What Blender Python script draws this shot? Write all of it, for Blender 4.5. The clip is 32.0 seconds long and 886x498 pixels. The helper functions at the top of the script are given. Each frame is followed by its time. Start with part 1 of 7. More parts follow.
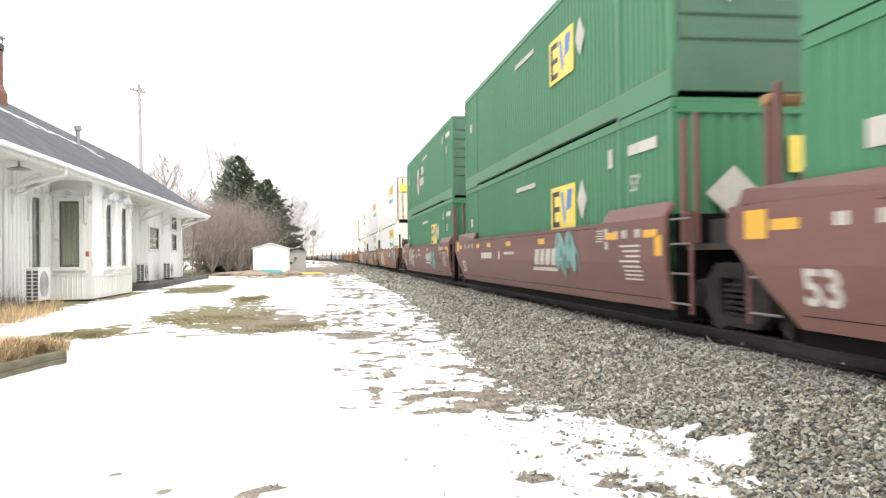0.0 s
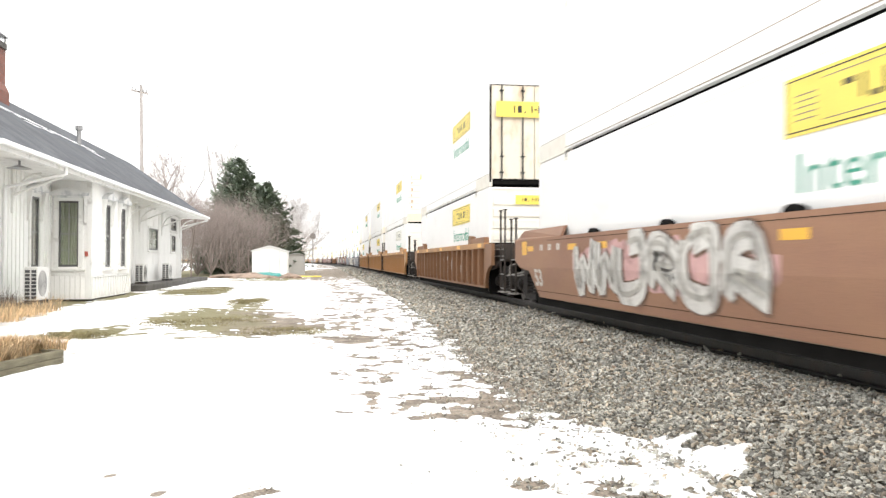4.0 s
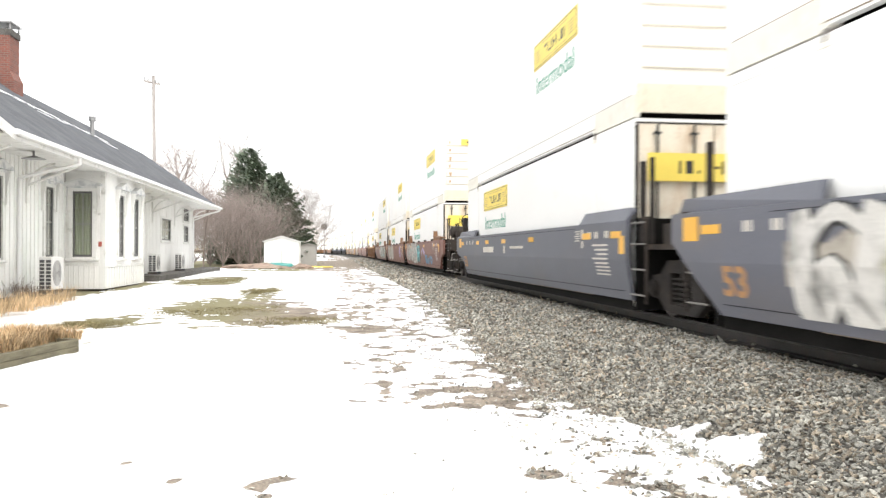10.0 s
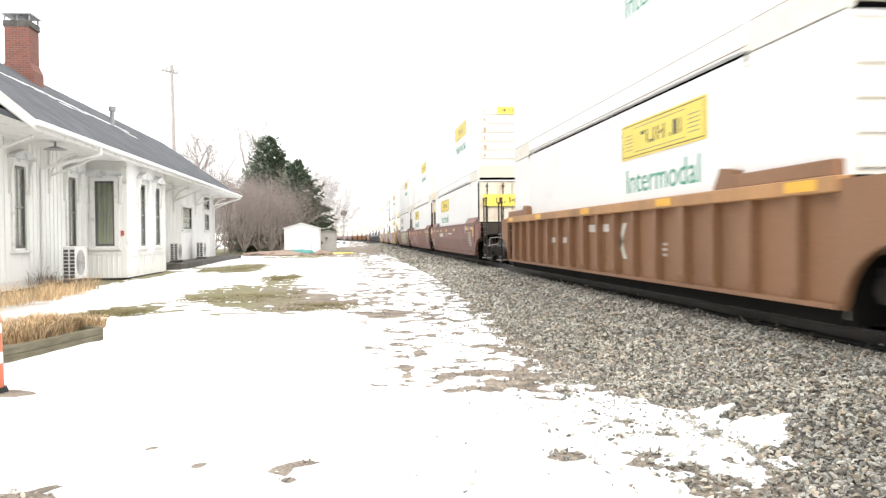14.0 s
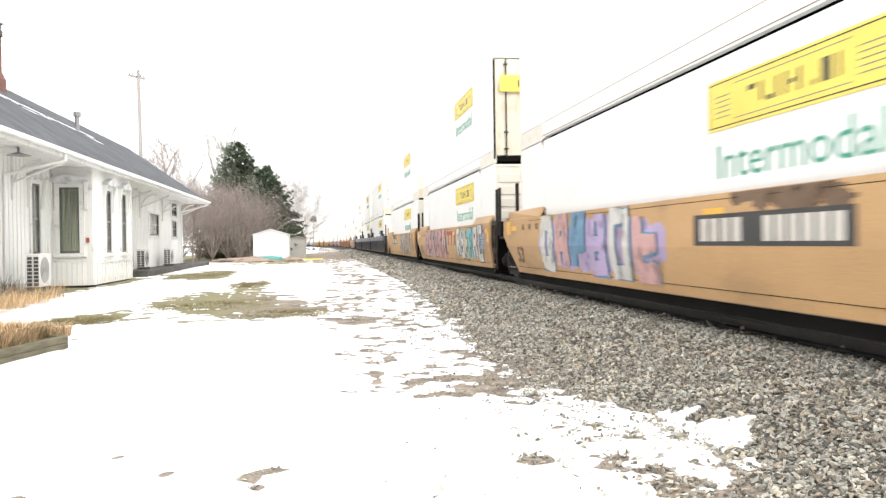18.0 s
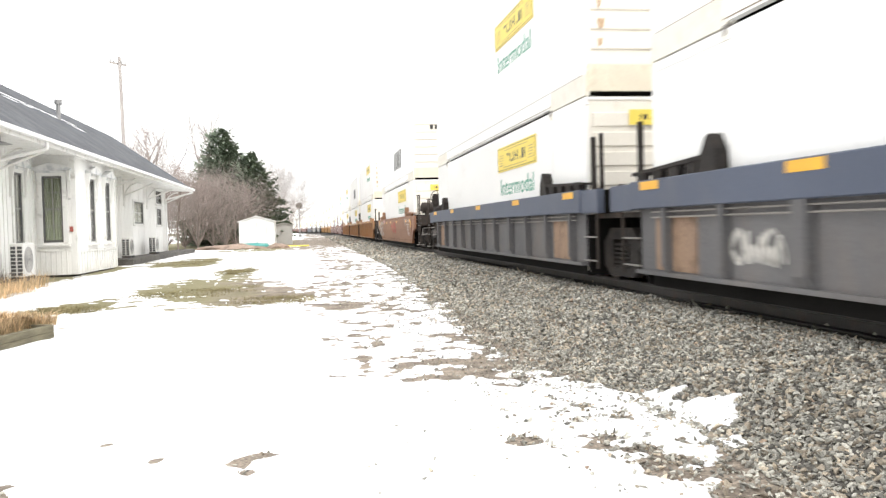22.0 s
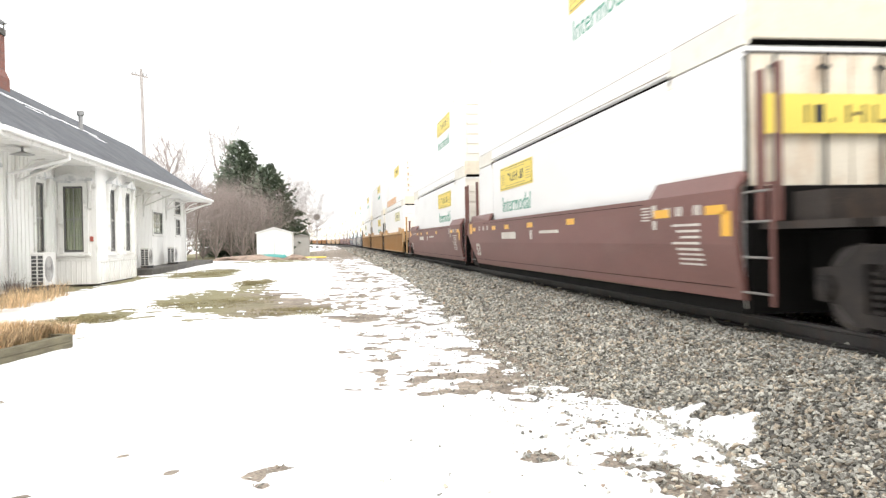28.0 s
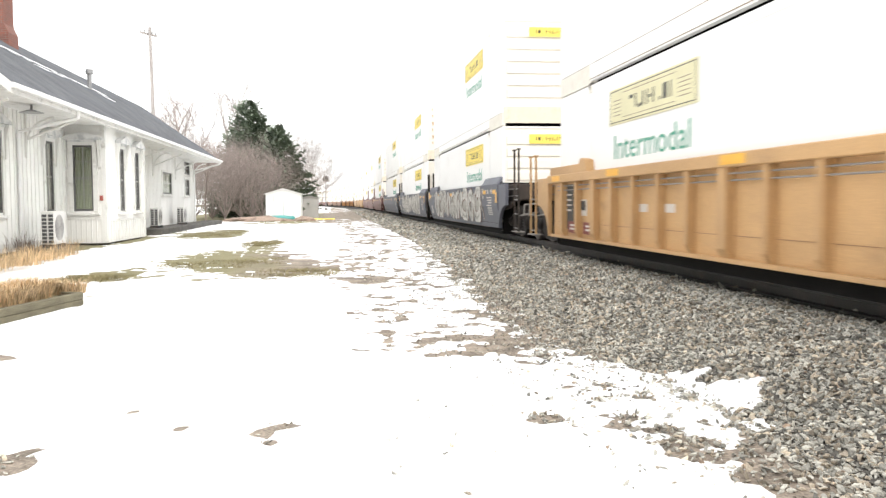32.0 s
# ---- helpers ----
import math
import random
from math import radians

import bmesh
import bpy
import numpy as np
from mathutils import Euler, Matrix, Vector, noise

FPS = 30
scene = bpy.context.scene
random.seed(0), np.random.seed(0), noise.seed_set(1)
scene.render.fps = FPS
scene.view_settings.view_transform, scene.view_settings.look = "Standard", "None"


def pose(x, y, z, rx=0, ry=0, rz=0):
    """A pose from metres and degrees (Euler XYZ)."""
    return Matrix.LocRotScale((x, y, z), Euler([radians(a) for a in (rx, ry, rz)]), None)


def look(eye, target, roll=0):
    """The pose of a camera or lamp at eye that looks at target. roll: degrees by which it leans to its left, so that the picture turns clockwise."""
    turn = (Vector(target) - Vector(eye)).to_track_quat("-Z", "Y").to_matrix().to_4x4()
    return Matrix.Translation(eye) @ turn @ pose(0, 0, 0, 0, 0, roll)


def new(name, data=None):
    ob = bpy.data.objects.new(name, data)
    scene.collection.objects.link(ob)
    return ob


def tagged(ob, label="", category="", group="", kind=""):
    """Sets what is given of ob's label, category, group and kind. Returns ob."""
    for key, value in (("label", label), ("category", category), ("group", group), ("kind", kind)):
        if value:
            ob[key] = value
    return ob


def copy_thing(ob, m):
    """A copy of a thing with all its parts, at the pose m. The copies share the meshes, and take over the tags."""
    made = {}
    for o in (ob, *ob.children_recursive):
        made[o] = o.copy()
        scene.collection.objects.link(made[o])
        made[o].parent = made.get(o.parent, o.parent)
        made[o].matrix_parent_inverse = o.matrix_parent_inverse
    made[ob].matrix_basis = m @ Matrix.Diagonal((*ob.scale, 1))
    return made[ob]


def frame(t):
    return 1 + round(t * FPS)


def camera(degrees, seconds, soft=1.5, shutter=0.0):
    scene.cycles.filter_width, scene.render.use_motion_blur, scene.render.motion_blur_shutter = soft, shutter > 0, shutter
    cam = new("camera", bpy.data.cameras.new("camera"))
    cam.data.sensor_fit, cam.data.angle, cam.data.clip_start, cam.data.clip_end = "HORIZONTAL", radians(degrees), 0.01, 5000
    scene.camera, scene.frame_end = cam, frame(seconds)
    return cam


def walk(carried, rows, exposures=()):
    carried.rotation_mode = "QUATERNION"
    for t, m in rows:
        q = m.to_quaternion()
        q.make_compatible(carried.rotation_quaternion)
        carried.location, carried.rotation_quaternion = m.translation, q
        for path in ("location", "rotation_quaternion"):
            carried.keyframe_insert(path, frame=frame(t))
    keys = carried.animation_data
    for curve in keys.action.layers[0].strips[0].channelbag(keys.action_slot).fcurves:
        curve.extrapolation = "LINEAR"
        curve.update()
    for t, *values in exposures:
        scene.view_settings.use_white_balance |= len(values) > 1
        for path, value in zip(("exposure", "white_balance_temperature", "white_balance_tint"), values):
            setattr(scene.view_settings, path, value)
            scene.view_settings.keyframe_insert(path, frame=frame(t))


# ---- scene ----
cam = camera(56.0, 32.0, soft=1.35, shutter=0.22)
PATH = [
    (0, (0.001, -0.01, 1.607), (0.285, 1.97, 1.623), -0.7),
    (0.5, (-0.001, -0.02, 1.611), (0.278, 1.961, 1.631), -0.4),
    (1, (-0.001, -0.021, 1.616), (0.276, 1.96, 1.647), -0.3),
    (1.5, (0.005, -0.021, 1.62), (0.279, 1.96, 1.665), -0.5),
    (2, (0.01, -0.021, 1.617), (0.287, 1.959, 1.674), -0.6),
    (2.5, (0.016, -0.011, 1.614), (0.29, 1.969, 1.669), -0.6),
    (3, (0.017, -0.009, 1.619), (0.29, 1.972, 1.662), -0.2),
    (3.5, (0.011, -0.017, 1.614), (0.293, 1.963, 1.649), 0.1),
    (5.5, (0.007, -0.013, 1.61), (0.301, 1.965, 1.623), 0.1),
    (6, (0.007, -0.009, 1.604), (0.304, 1.969, 1.616), 0.2),
    (6.5, (0.013, -0.016, 1.608), (0.32, 1.96, 1.62), 0.0),
    (7, (0.014, -0.013, 1.605), (0.318, 1.964, 1.619), -0.1),
    (7.5, (0.01, -0.009, 1.605), (0.308, 1.969, 1.617), -0.2),
    (8, (0.013, -0.013, 1.604), (0.305, 1.965, 1.615), -0.2),
    (8.5, (0.004, 0.004, 1.602), (0.278, 1.985, 1.617), -0.3),
    (9, (0.003, 0.0, 1.601), (0.271, 1.982, 1.618), -0.1),
    (9.5, (0.002, -0.002, 1.601), (0.268, 1.98, 1.607), -0.0),
    (10, (-0.012, -0.009, 1.6), (0.247, 1.974, 1.606), 0.2),
    (10.5, (-0.018, -0.005, 1.596), (0.233, 1.979, 1.606), 0.2),
    (11, (-0.018, -0.01, 1.592), (0.221, 1.975, 1.595), 0.1),
    (11.5, (-0.022, -0.014, 1.59), (0.21, 1.973, 1.582), 0.1),
    (12, (-0.025, 0.0, 1.593), (0.202, 1.987, 1.578), 0.1),
    (12.5, (-0.018, 0.003, 1.587), (0.209, 1.99, 1.562), -0.3),
    (13, (-0.013, 0.001, 1.583), (0.214, 1.987, 1.551), -0.4),
    (13.5, (-0.005, 0.015, 1.584), (0.214, 2.002, 1.552), -0.5),
    (14, (-0.009, 0.011, 1.586), (0.203, 1.999, 1.556), -0.6),
    (14.5, (-0.012, -0.002, 1.593), (0.205, 1.986, 1.571), -0.6),
    (16.5, (-0.018, -0.015, 1.588), (0.241, 1.968, 1.587), -0.3),
    (17, (-0.02, -0.019, 1.587), (0.245, 1.964, 1.575), -0.2),
    (17.5, (-0.007, -0.023, 1.589), (0.268, 1.958, 1.57), -0.5),
    (18, (-0.001, -0.013, 1.586), (0.282, 1.967, 1.569), -0.8),
    (18.5, (0.01, 0.0, 1.579), (0.299, 1.979, 1.553), -1.4),
    (19, (0.012, -0.006, 1.576), (0.314, 1.97, 1.54), -1.7),
    (19.5, (0.006, -0.013, 1.578), (0.316, 1.962, 1.534), -1.7),
    (20, (0.006, -0.013, 1.575), (0.317, 1.962, 1.528), -1.6),
    (20.5, (0.002, -0.012, 1.577), (0.314, 1.963, 1.531), -1.6),
    (21, (0.003, -0.007, 1.574), (0.317, 1.968, 1.53), -1.7),
    (21.5, (-0.001, -0.012, 1.574), (0.314, 1.963, 1.526), -1.7),
    (22, (-0.003, -0.015, 1.574), (0.311, 1.96, 1.52), -1.5),
    (22.5, (-0.004, -0.007, 1.582), (0.308, 1.967, 1.53), -1.3),
    (23, (-0.006, -0.014, 1.593), (0.303, 1.962, 1.55), -1.5),
    (23.5, (-0.01, -0.003, 1.595), (0.281, 1.975, 1.559), -0.9),
    (24, (-0.006, -0.008, 1.602), (0.273, 1.973, 1.588), -0.8),
    (24.5, (0.0, -0.018, 1.596), (0.289, 1.961, 1.586), -1.4),
    (25, (-0.003, -0.024, 1.589), (0.295, 1.953, 1.566), -2.0),
    (25.5, (-0.001, -0.009, 1.593), (0.301, 1.968, 1.559), -1.8),
    (27.5, (-0.009, -0.026, 1.597), (0.272, 1.954, 1.574), -1.2),
    (28, (-0.004, -0.014, 1.59), (0.271, 1.967, 1.567), -1.0),
    (28.5, (-0.002, -0.013, 1.588), (0.266, 1.968, 1.568), -0.3),
    (29, (-0.009, -0.014, 1.59), (0.252, 1.969, 1.562), -0.3),
    (29.5, (-0.011, -0.02, 1.591), (0.245, 1.963, 1.546), -0.4),
    (30, (-0.013, -0.016, 1.585), (0.243, 1.966, 1.514), -0.7),
    (30.5, (-0.007, -0.008, 1.584), (0.246, 1.974, 1.49), -0.6),
    (31, (0.003, -0.002, 1.584), (0.256, 1.979, 1.476), -0.3),
    (31.5, (0.005, -0.004, 1.578), (0.258, 1.976, 1.465), -0.4),
    (32, (-0.001, -0.01, 1.579), (0.252, 1.97, 1.468), -0.4),
]
EXPOSURE = 0.68
walk(cam, [(t, look(eye, target, roll)) for t, eye, target, roll in PATH])


# ---------------------------------------------------------------- light
world = bpy.data.worlds.new("overcast_sky")
scene.world = world
world.use_nodes = True
wn, wl = world.node_tree.nodes, world.node_tree.links
wn.clear()
sky = wn.new("ShaderNodeTexSky")
sky.sky_type = "NISHITA"
sky.sun_disc = False
sky.sun_elevation, sky.sun_rotation = radians(47), radians(158)
sky.air_density, sky.dust_density, sky.ozone_density = 1.0, 6.0, 1.0
cloud = wn.new("ShaderNodeMix")
cloud.data_type = "RGBA"
cloud.inputs[0].default_value = 0.86
cloud.inputs[7].default_value = (11.0, 11.0, 10.9, 1)
back = wn.new("ShaderNodeBackground")
back.inputs[1].default_value = 0.12
wout = wn.new("ShaderNodeOutputWorld")
wl.new(sky.outputs[0], cloud.inputs[6])
wl.new(cloud.outputs[2], back.inputs[0])
wl.new(back.outputs[0], wout.inputs[0])

sun_data = bpy.data.lights.new("sun", "SUN")
sun_data.energy, sun_data.angle, sun_data.color = 1.2, radians(30), (1.0, 0.97, 0.93)
sun = new("sun", sun_data)
sun.matrix_world = look((14, -34, 40), (0, 0, 0))
scene.view_settings.exposure = EXPOSURE

# ---------------------------------------------------------------- materials


def material(name, color, rough=0.7, metal=0.0, vary=0.12, scale=6.0, bump=0.0, fine=60.0, dirt=None, dirt_amount=0.35,
             dirt_scale=1.5, dirt_low=0.5, dirt_high=0.75, stretch=(1, 1, 1), spec=0.4):
    """Base colour with variation at two scales, stains with their own colour, and fine relief."""
    m = bpy.data.materials.new(name)
    m.use_nodes = True
    n, l = m.node_tree.nodes, m.node_tree.links
    b = n["Principled BSDF"]
    b.inputs["Roughness"].default_value = rough
    b.inputs["Metallic"].default_value = metal
    b.inputs["Specular IOR Level"].default_value = spec
    geo = n.new("ShaderNodeTexCoord")
    mp = n.new("ShaderNodeMapping")
    mp.inputs["Scale"].default_value = stretch
    l.new(geo.outputs["Object"], mp.inputs["Vector"])
    big = n.new("ShaderNodeTexNoise")
    big.inputs["Scale"].default_value, big.inputs["Detail"].default_value = scale * 0.25, 5
    small = n.new("ShaderNodeTexNoise")
    small.inputs["Scale"].default_value, small.inputs["Detail"].default_value = fine, 3
    for t in (big, small):
        l.new(mp.outputs[0], t.inputs["Vector"])
    add = n.new("ShaderNodeMath")
    add.operation = "MULTIPLY_ADD"
    add.inputs[1].default_value = 0.5
    l.new(small.outputs[0], add.inputs[0])
    half = n.new("ShaderNodeMath")
    half.operation = "MULTIPLY"
    half.inputs[1].default_value = 0.5
    l.new(big.outputs[0], half.inputs[0])
    l.new(half.outputs[0], add.inputs[2])
    ramp = n.new("ShaderNodeValToRGB")
    lo = [max(0, c * (1 - 2.2 * vary)) for c in color]
    hi = [min(1, c * (1 + 2.2 * vary)) for c in color]
    ramp.color_ramp.elements[0].position, ramp.color_ramp.elements[1].position = 0.3, 0.7
    ramp.color_ramp.elements[0].color, ramp.color_ramp.elements[1].color = (*lo, 1), (*hi, 1)
    l.new(add.outputs[0], ramp.inputs[0])
    last = ramp.outputs[0]
    if dirt:
        dn = n.new("ShaderNodeTexNoise")
        dn.inputs["Scale"].default_value, dn.inputs["Detail"].default_value, dn.inputs["Roughness"].default_value = dirt_scale, 8, 0.65
        l.new(mp.outputs[0], dn.inputs["Vector"])
        dr = n.new("ShaderNodeMapRange")
        dr.inputs[1].default_value, dr.inputs[2].default_value, dr.inputs[4].default_value = dirt_low, dirt_high, dirt_amount
        l.new(dn.outputs[0], dr.inputs[0])
        mix = n.new("ShaderNodeMix")
        mix.data_type = "RGBA"
        mix.inputs[7].default_value = (*dirt, 1)
        l.new(dr.outputs[0], mix.inputs[0])
        l.new(last, mix.inputs[6])
        last = mix.outputs[2]
    l.new(last, b.inputs["Base Color"])
    if bump:
        bp = n.new("ShaderNodeBump")
        bp.inputs["Strength"].default_value, bp.inputs["Distance"].default_value = 0.6, bump
        l.new(add.outputs[0], bp.inputs["Height"])
        l.new(bp.outputs[0], b.inputs["Normal"])
    return m


def random_tint(m, amount=0.3):
    """Vary a material's brightness from piece to piece."""
    n, l = m.node_tree.nodes, m.node_tree.links
    b = n["Principled BSDF"]
    src = b.inputs["Base Color"].links[0].from_socket
    info, geo = n.new("ShaderNodeObjectInfo"), n.new("ShaderNodeNewGeometry")
    s = n.new("ShaderNodeMath")
    s.operation = "ADD"
    l.new(info.outputs["Random"], s.inputs[0])
    l.new(geo.outputs["Random Per Island"], s.inputs[1])
    fr = n.new("ShaderNodeMath")
    fr.operation = "FRACT"
    l.new(s.outputs[0], fr.inputs[0])
    mr = n.new("ShaderNodeMapRange")
    mr.inputs[3].default_value, mr.inputs[4].default_value = 1 - amount, 1 + amount
    l.new(fr.outputs[0], mr.inputs[0])
    hsv = n.new("ShaderNodeHueSaturation")
    l.new(mr.outputs[0], hsv.inputs["Value"])
    l.new(src, hsv.inputs["Color"])
    l.new(hsv.outputs[0], b.inputs["Base Color"])
    return m


def worn_through(m, low=0.5, high=0.72, most=0.65):
    """Let the paint below show where a sprayed coat is thin."""
    n, l = m.node_tree.nodes, m.node_tree.links
    out = next(k for k in n if k.type == "OUTPUT_MATERIAL")
    co, nz, mr = n.new("ShaderNodeTexCoord"), n.new("ShaderNodeTexNoise"), n.new("ShaderNodeMapRange")
    clear, mx = n.new("ShaderNodeBsdfTransparent"), n.new("ShaderNodeMixShader")
    nz.inputs["Scale"].default_value, nz.inputs["Detail"].default_value, nz.inputs["Roughness"].default_value = 2.6, 7, 0.6
    mr.inputs[1].default_value, mr.inputs[2].default_value, mr.inputs[4].default_value = low, high, most
    l.new(co.outputs["Object"], nz.inputs["Vector"])
    l.new(nz.outputs[0], mr.inputs[0])
    l.new(mr.outputs[0], mx.inputs[0])
    l.new(n["Principled BSDF"].outputs[0], mx.inputs[1])
    l.new(clear.outputs[0], mx.inputs[2])
    l.new(mx.outputs[0], out.inputs["Surface"])
    return m


RUST = (0.11, 0.045, 0.02)
GRIME = (0.05, 0.042, 0.037)
M = {}
M["snow"] = material("snow", (0.86, 0.87, 0.88), 0.6, vary=0.03, scale=3, bump=0.01, fine=25)
M["ballast"] = random_tint(material("ballast_stone", (0.358, 0.336, 0.303), 0.85, vary=0.25, scale=14, bump=0.006, fine=90), 0.62)
sn, sl = M["ballast"].node_tree.nodes, M["ballast"].node_tree.links
sb = sn["Principled BSDF"]
island, scatter_hue, tone, blend = sn.new("ShaderNodeNewGeometry"), sn.new("ShaderNodeMath"), sn.new("ShaderNodeValToRGB"), sn.new("ShaderNodeMix")
scatter_hue.operation = "PINGPONG"
scatter_hue.inputs[1].default_value = 0.071
sl.new(island.outputs["Random Per Island"], scatter_hue.inputs[0])
tone.color_ramp.interpolation = "CONSTANT"
tone.color_ramp.elements[0].color, tone.color_ramp.elements[1].color = (0.97, 1.0, 0.98, 1), (1.0, 0.8, 0.66, 1)
tone.color_ramp.elements[1].position = 0.067
mid_tone = tone.color_ramp.elements.new(0.05)
mid_tone.color = (1.0, 0.92, 0.8, 1)
blend.data_type, blend.blend_type = "RGBA", "MULTIPLY"
blend.inputs[0].default_value = 1.0
sl.new(scatter_hue.outputs[0], tone.inputs[0])
sl.new(sb.inputs["Base Color"].links[0].from_socket, blend.inputs[6])
sl.new(tone.outputs[0], blend.inputs[7])
sl.new(blend.outputs[2], sb.inputs["Base Color"])
# bed coloured dark to paint the shade in gaps between stones
M["shaded_ballast_bed"] = material("shaded_ballast_bed", (0.088, 0.081, 0.072), 0.95, vary=0.3, scale=60, bump=0.03, fine=38)
M["rail"] = material("rail_steel", (0.06, 0.056, 0.054), 0.5, 0.3, vary=0.15, dirt=RUST, dirt_amount=0.3, dirt_scale=3)
M["rail_head"] = material("polished_rail_head", (0.32, 0.31, 0.3), 0.35, 0.8, vary=0.1)
M["tie"] = material("creosoted_tie", (0.045, 0.036, 0.03), 0.9, vary=0.25, stretch=(1, 8, 8), bump=0.004)
M["siding"] = material("white_painted_siding", (0.8, 0.795, 0.775), 0.7, vary=0.05, scale=4, bump=0.003, dirt=(0.34, 0.31, 0.27),
                       dirt_amount=0.45, dirt_scale=2.2, dirt_low=0.58, dirt_high=0.74, stretch=(1, 1, 0.35))
M["trim"] = material("white_painted_trim", (0.72, 0.715, 0.69), 0.6, vary=0.05, bump=0.002, dirt=(0.3, 0.28, 0.25), dirt_amount=0.6,
                     dirt_scale=3, dirt_low=0.54, dirt_high=0.7)
M["trim_worn"] = material("peeling_grey_white_trim", (0.66, 0.66, 0.65), 0.75, vary=0.08, bump=0.003, dirt=(0.36, 0.38, 0.4), dirt_amount=0.75, dirt_scale=4,
                          dirt_low=0.44, dirt_high=0.64)
M["gutter"] = material("white_gutter", (0.8, 0.8, 0.79), 0.5, vary=0.03)
M["roof"] = material("grey_asphalt_shingle", (0.085, 0.09, 0.1), 0.9, vary=0.22, scale=5, bump=0.01, fine=45, dirt=(0.16, 0.165, 0.17),
                     dirt_amount=0.5, dirt_scale=0.8)
M["sash"] = material("dark_window_sash", (0.13, 0.13, 0.125), 0.5, vary=0.1)
M["mullion"] = material("grey_glazing_bar", (0.35, 0.35, 0.33), 0.5, vary=0.1)
M["curtain"] = material("green_window_shade", (0.33, 0.36, 0.25), 0.9, vary=0.15, stretch=(6, 6, 0.5))
M["blind"] = material("pale_window_shade", (0.68, 0.66, 0.6), 0.9, vary=0.12, stretch=(6, 6, 0.5))
M["net"] = material("grey_net_curtain", (0.36, 0.35, 0.36), 0.9, vary=0.12, stretch=(6, 6, 0.5))
# the dimness indoors is put into this dark colour
M["interior"] = material("painted_dark_interior", (0.05, 0.047, 0.043), 0.9, vary=0.2)
M["foundation"] = material("dark_stone_foundation", (0.1, 0.095, 0.088), 0.95, vary=0.3, scale=9, bump=0.02, fine=20)
M["metal_grey"] = material("galvanised_metal", (0.3, 0.3, 0.3), 0.45, 0.6, vary=0.12)
M["ac"] = material("white_enamel", (0.66, 0.655, 0.63), 0.45, vary=0.04)
M["ac_dark"] = material("dark_coil_fins", (0.09, 0.092, 0.095), 0.6, 0.4, vary=0.2)
M["pole"] = material("weathered_pole_wood", (0.36, 0.335, 0.32), 0.9, vary=0.2, stretch=(8, 8, 0.4))
M["bark"] = material("grey_bark", (0.17, 0.135, 0.115), 0.95, vary=0.2, scale=10)
M["twig"] = random_tint(material("brown_twigs", (0.33, 0.28, 0.258), 0.95, vary=0.2), 0.3)
M["twig_pale"] = random_tint(material("pale_twigs", (0.5, 0.44, 0.4), 0.95, vary=0.15), 0.25)
M["twig_grey"] = random_tint(material("grey_twigs", (0.36, 0.32, 0.3), 0.95, vary=0.15), 0.25)
M["needles"] = random_tint(material("spruce_needles", (0.165, 0.205, 0.145), 0.9, vary=0.22, scale=3), 0.25)
M["dry_grass"] = random_tint(material("dry_grass", (0.58, 0.43, 0.26), 0.9, vary=0.25), 0.55)
M["timber"] = material("weathered_timber", (0.15, 0.135, 0.09), 0.9, vary=0.25, stretch=(2, 2, 12), bump=0.004)
M["tarp"] = material("turquoise_tarpaulin", (0.06, 0.27, 0.25), 0.5, vary=0.15)
M["shed_white"] = material("white_sheet_metal", (0.8, 0.8, 0.79), 0.5, vary=0.03)
M["shed_grey"] = material("grey_sheet_metal", (0.42, 0.41, 0.39), 0.6, vary=0.06)
M["soil"] = material("bare_soil_heap", (0.29, 0.22, 0.175), 0.95, vary=0.3, scale=8, bump=0.03, fine=14)
M["orange"] = material("orange_plastic", (0.62, 0.17, 0.09), 0.5, vary=0.08)
M["white_band"] = material("white_reflective_band", (0.8, 0.8, 0.8), 0.4, vary=0.04)
M["black"] = material("black_paint", (0.02, 0.02, 0.021), 0.55, vary=0.15)
M["far_brick"] = material("red_building", (0.22, 0.09, 0.06), 0.9, vary=0.15)

# rolling stock paints, all weathered
M["car_brown"] = material("oxide_brown_paint", (0.18, 0.083, 0.07), 0.55, vary=0.13, scale=2, dirt=(0.2, 0.13, 0.11), dirt_amount=0.4,
                          dirt_scale=0.7, stretch=(1, 0.5, 2))
M["car_oxide"] = material("faded_oxide_paint", (0.215, 0.108, 0.088), 0.55, vary=0.12, scale=2, dirt=(0.28, 0.17, 0.13), dirt_amount=0.5,
                          dirt_scale=0.7, dirt_low=0.45, stretch=(1, 0.5, 2))
M["car_rust"] = material("rusty_brown_paint", (0.28, 0.145, 0.09), 0.6, vary=0.14, scale=2, dirt=(0.32, 0.19, 0.1), dirt_amount=0.6,
                         dirt_scale=0.5, dirt_low=0.45, stretch=(1, 0.5, 1.6))
M["car_tan"] = material("tan_yellow_paint", (0.5, 0.305, 0.14), 0.55, vary=0.14, scale=2, dirt=(0.16, 0.1, 0.06), dirt_amount=0.45,
                        dirt_scale=0.8, dirt_low=0.55, stretch=(1, 0.6, 1.5))
M["car_orange"] = material("faded_orange_paint", (0.45, 0.24, 0.1), 0.55, vary=0.14, scale=2, dirt=(0.19, 0.1, 0.06), dirt_amount=0.7,
                           dirt_scale=1.1, dirt_low=0.46, stretch=(1, 1, 0.35))
M["car_ochre"] = material("weathered_ochre_paint", (0.38, 0.2, 0.095), 0.6, vary=0.14, scale=2, dirt=(0.17, 0.09, 0.05), dirt_amount=0.55,
                           dirt_scale=1.1, dirt_low=0.46, stretch=(1, 1, 0.35))
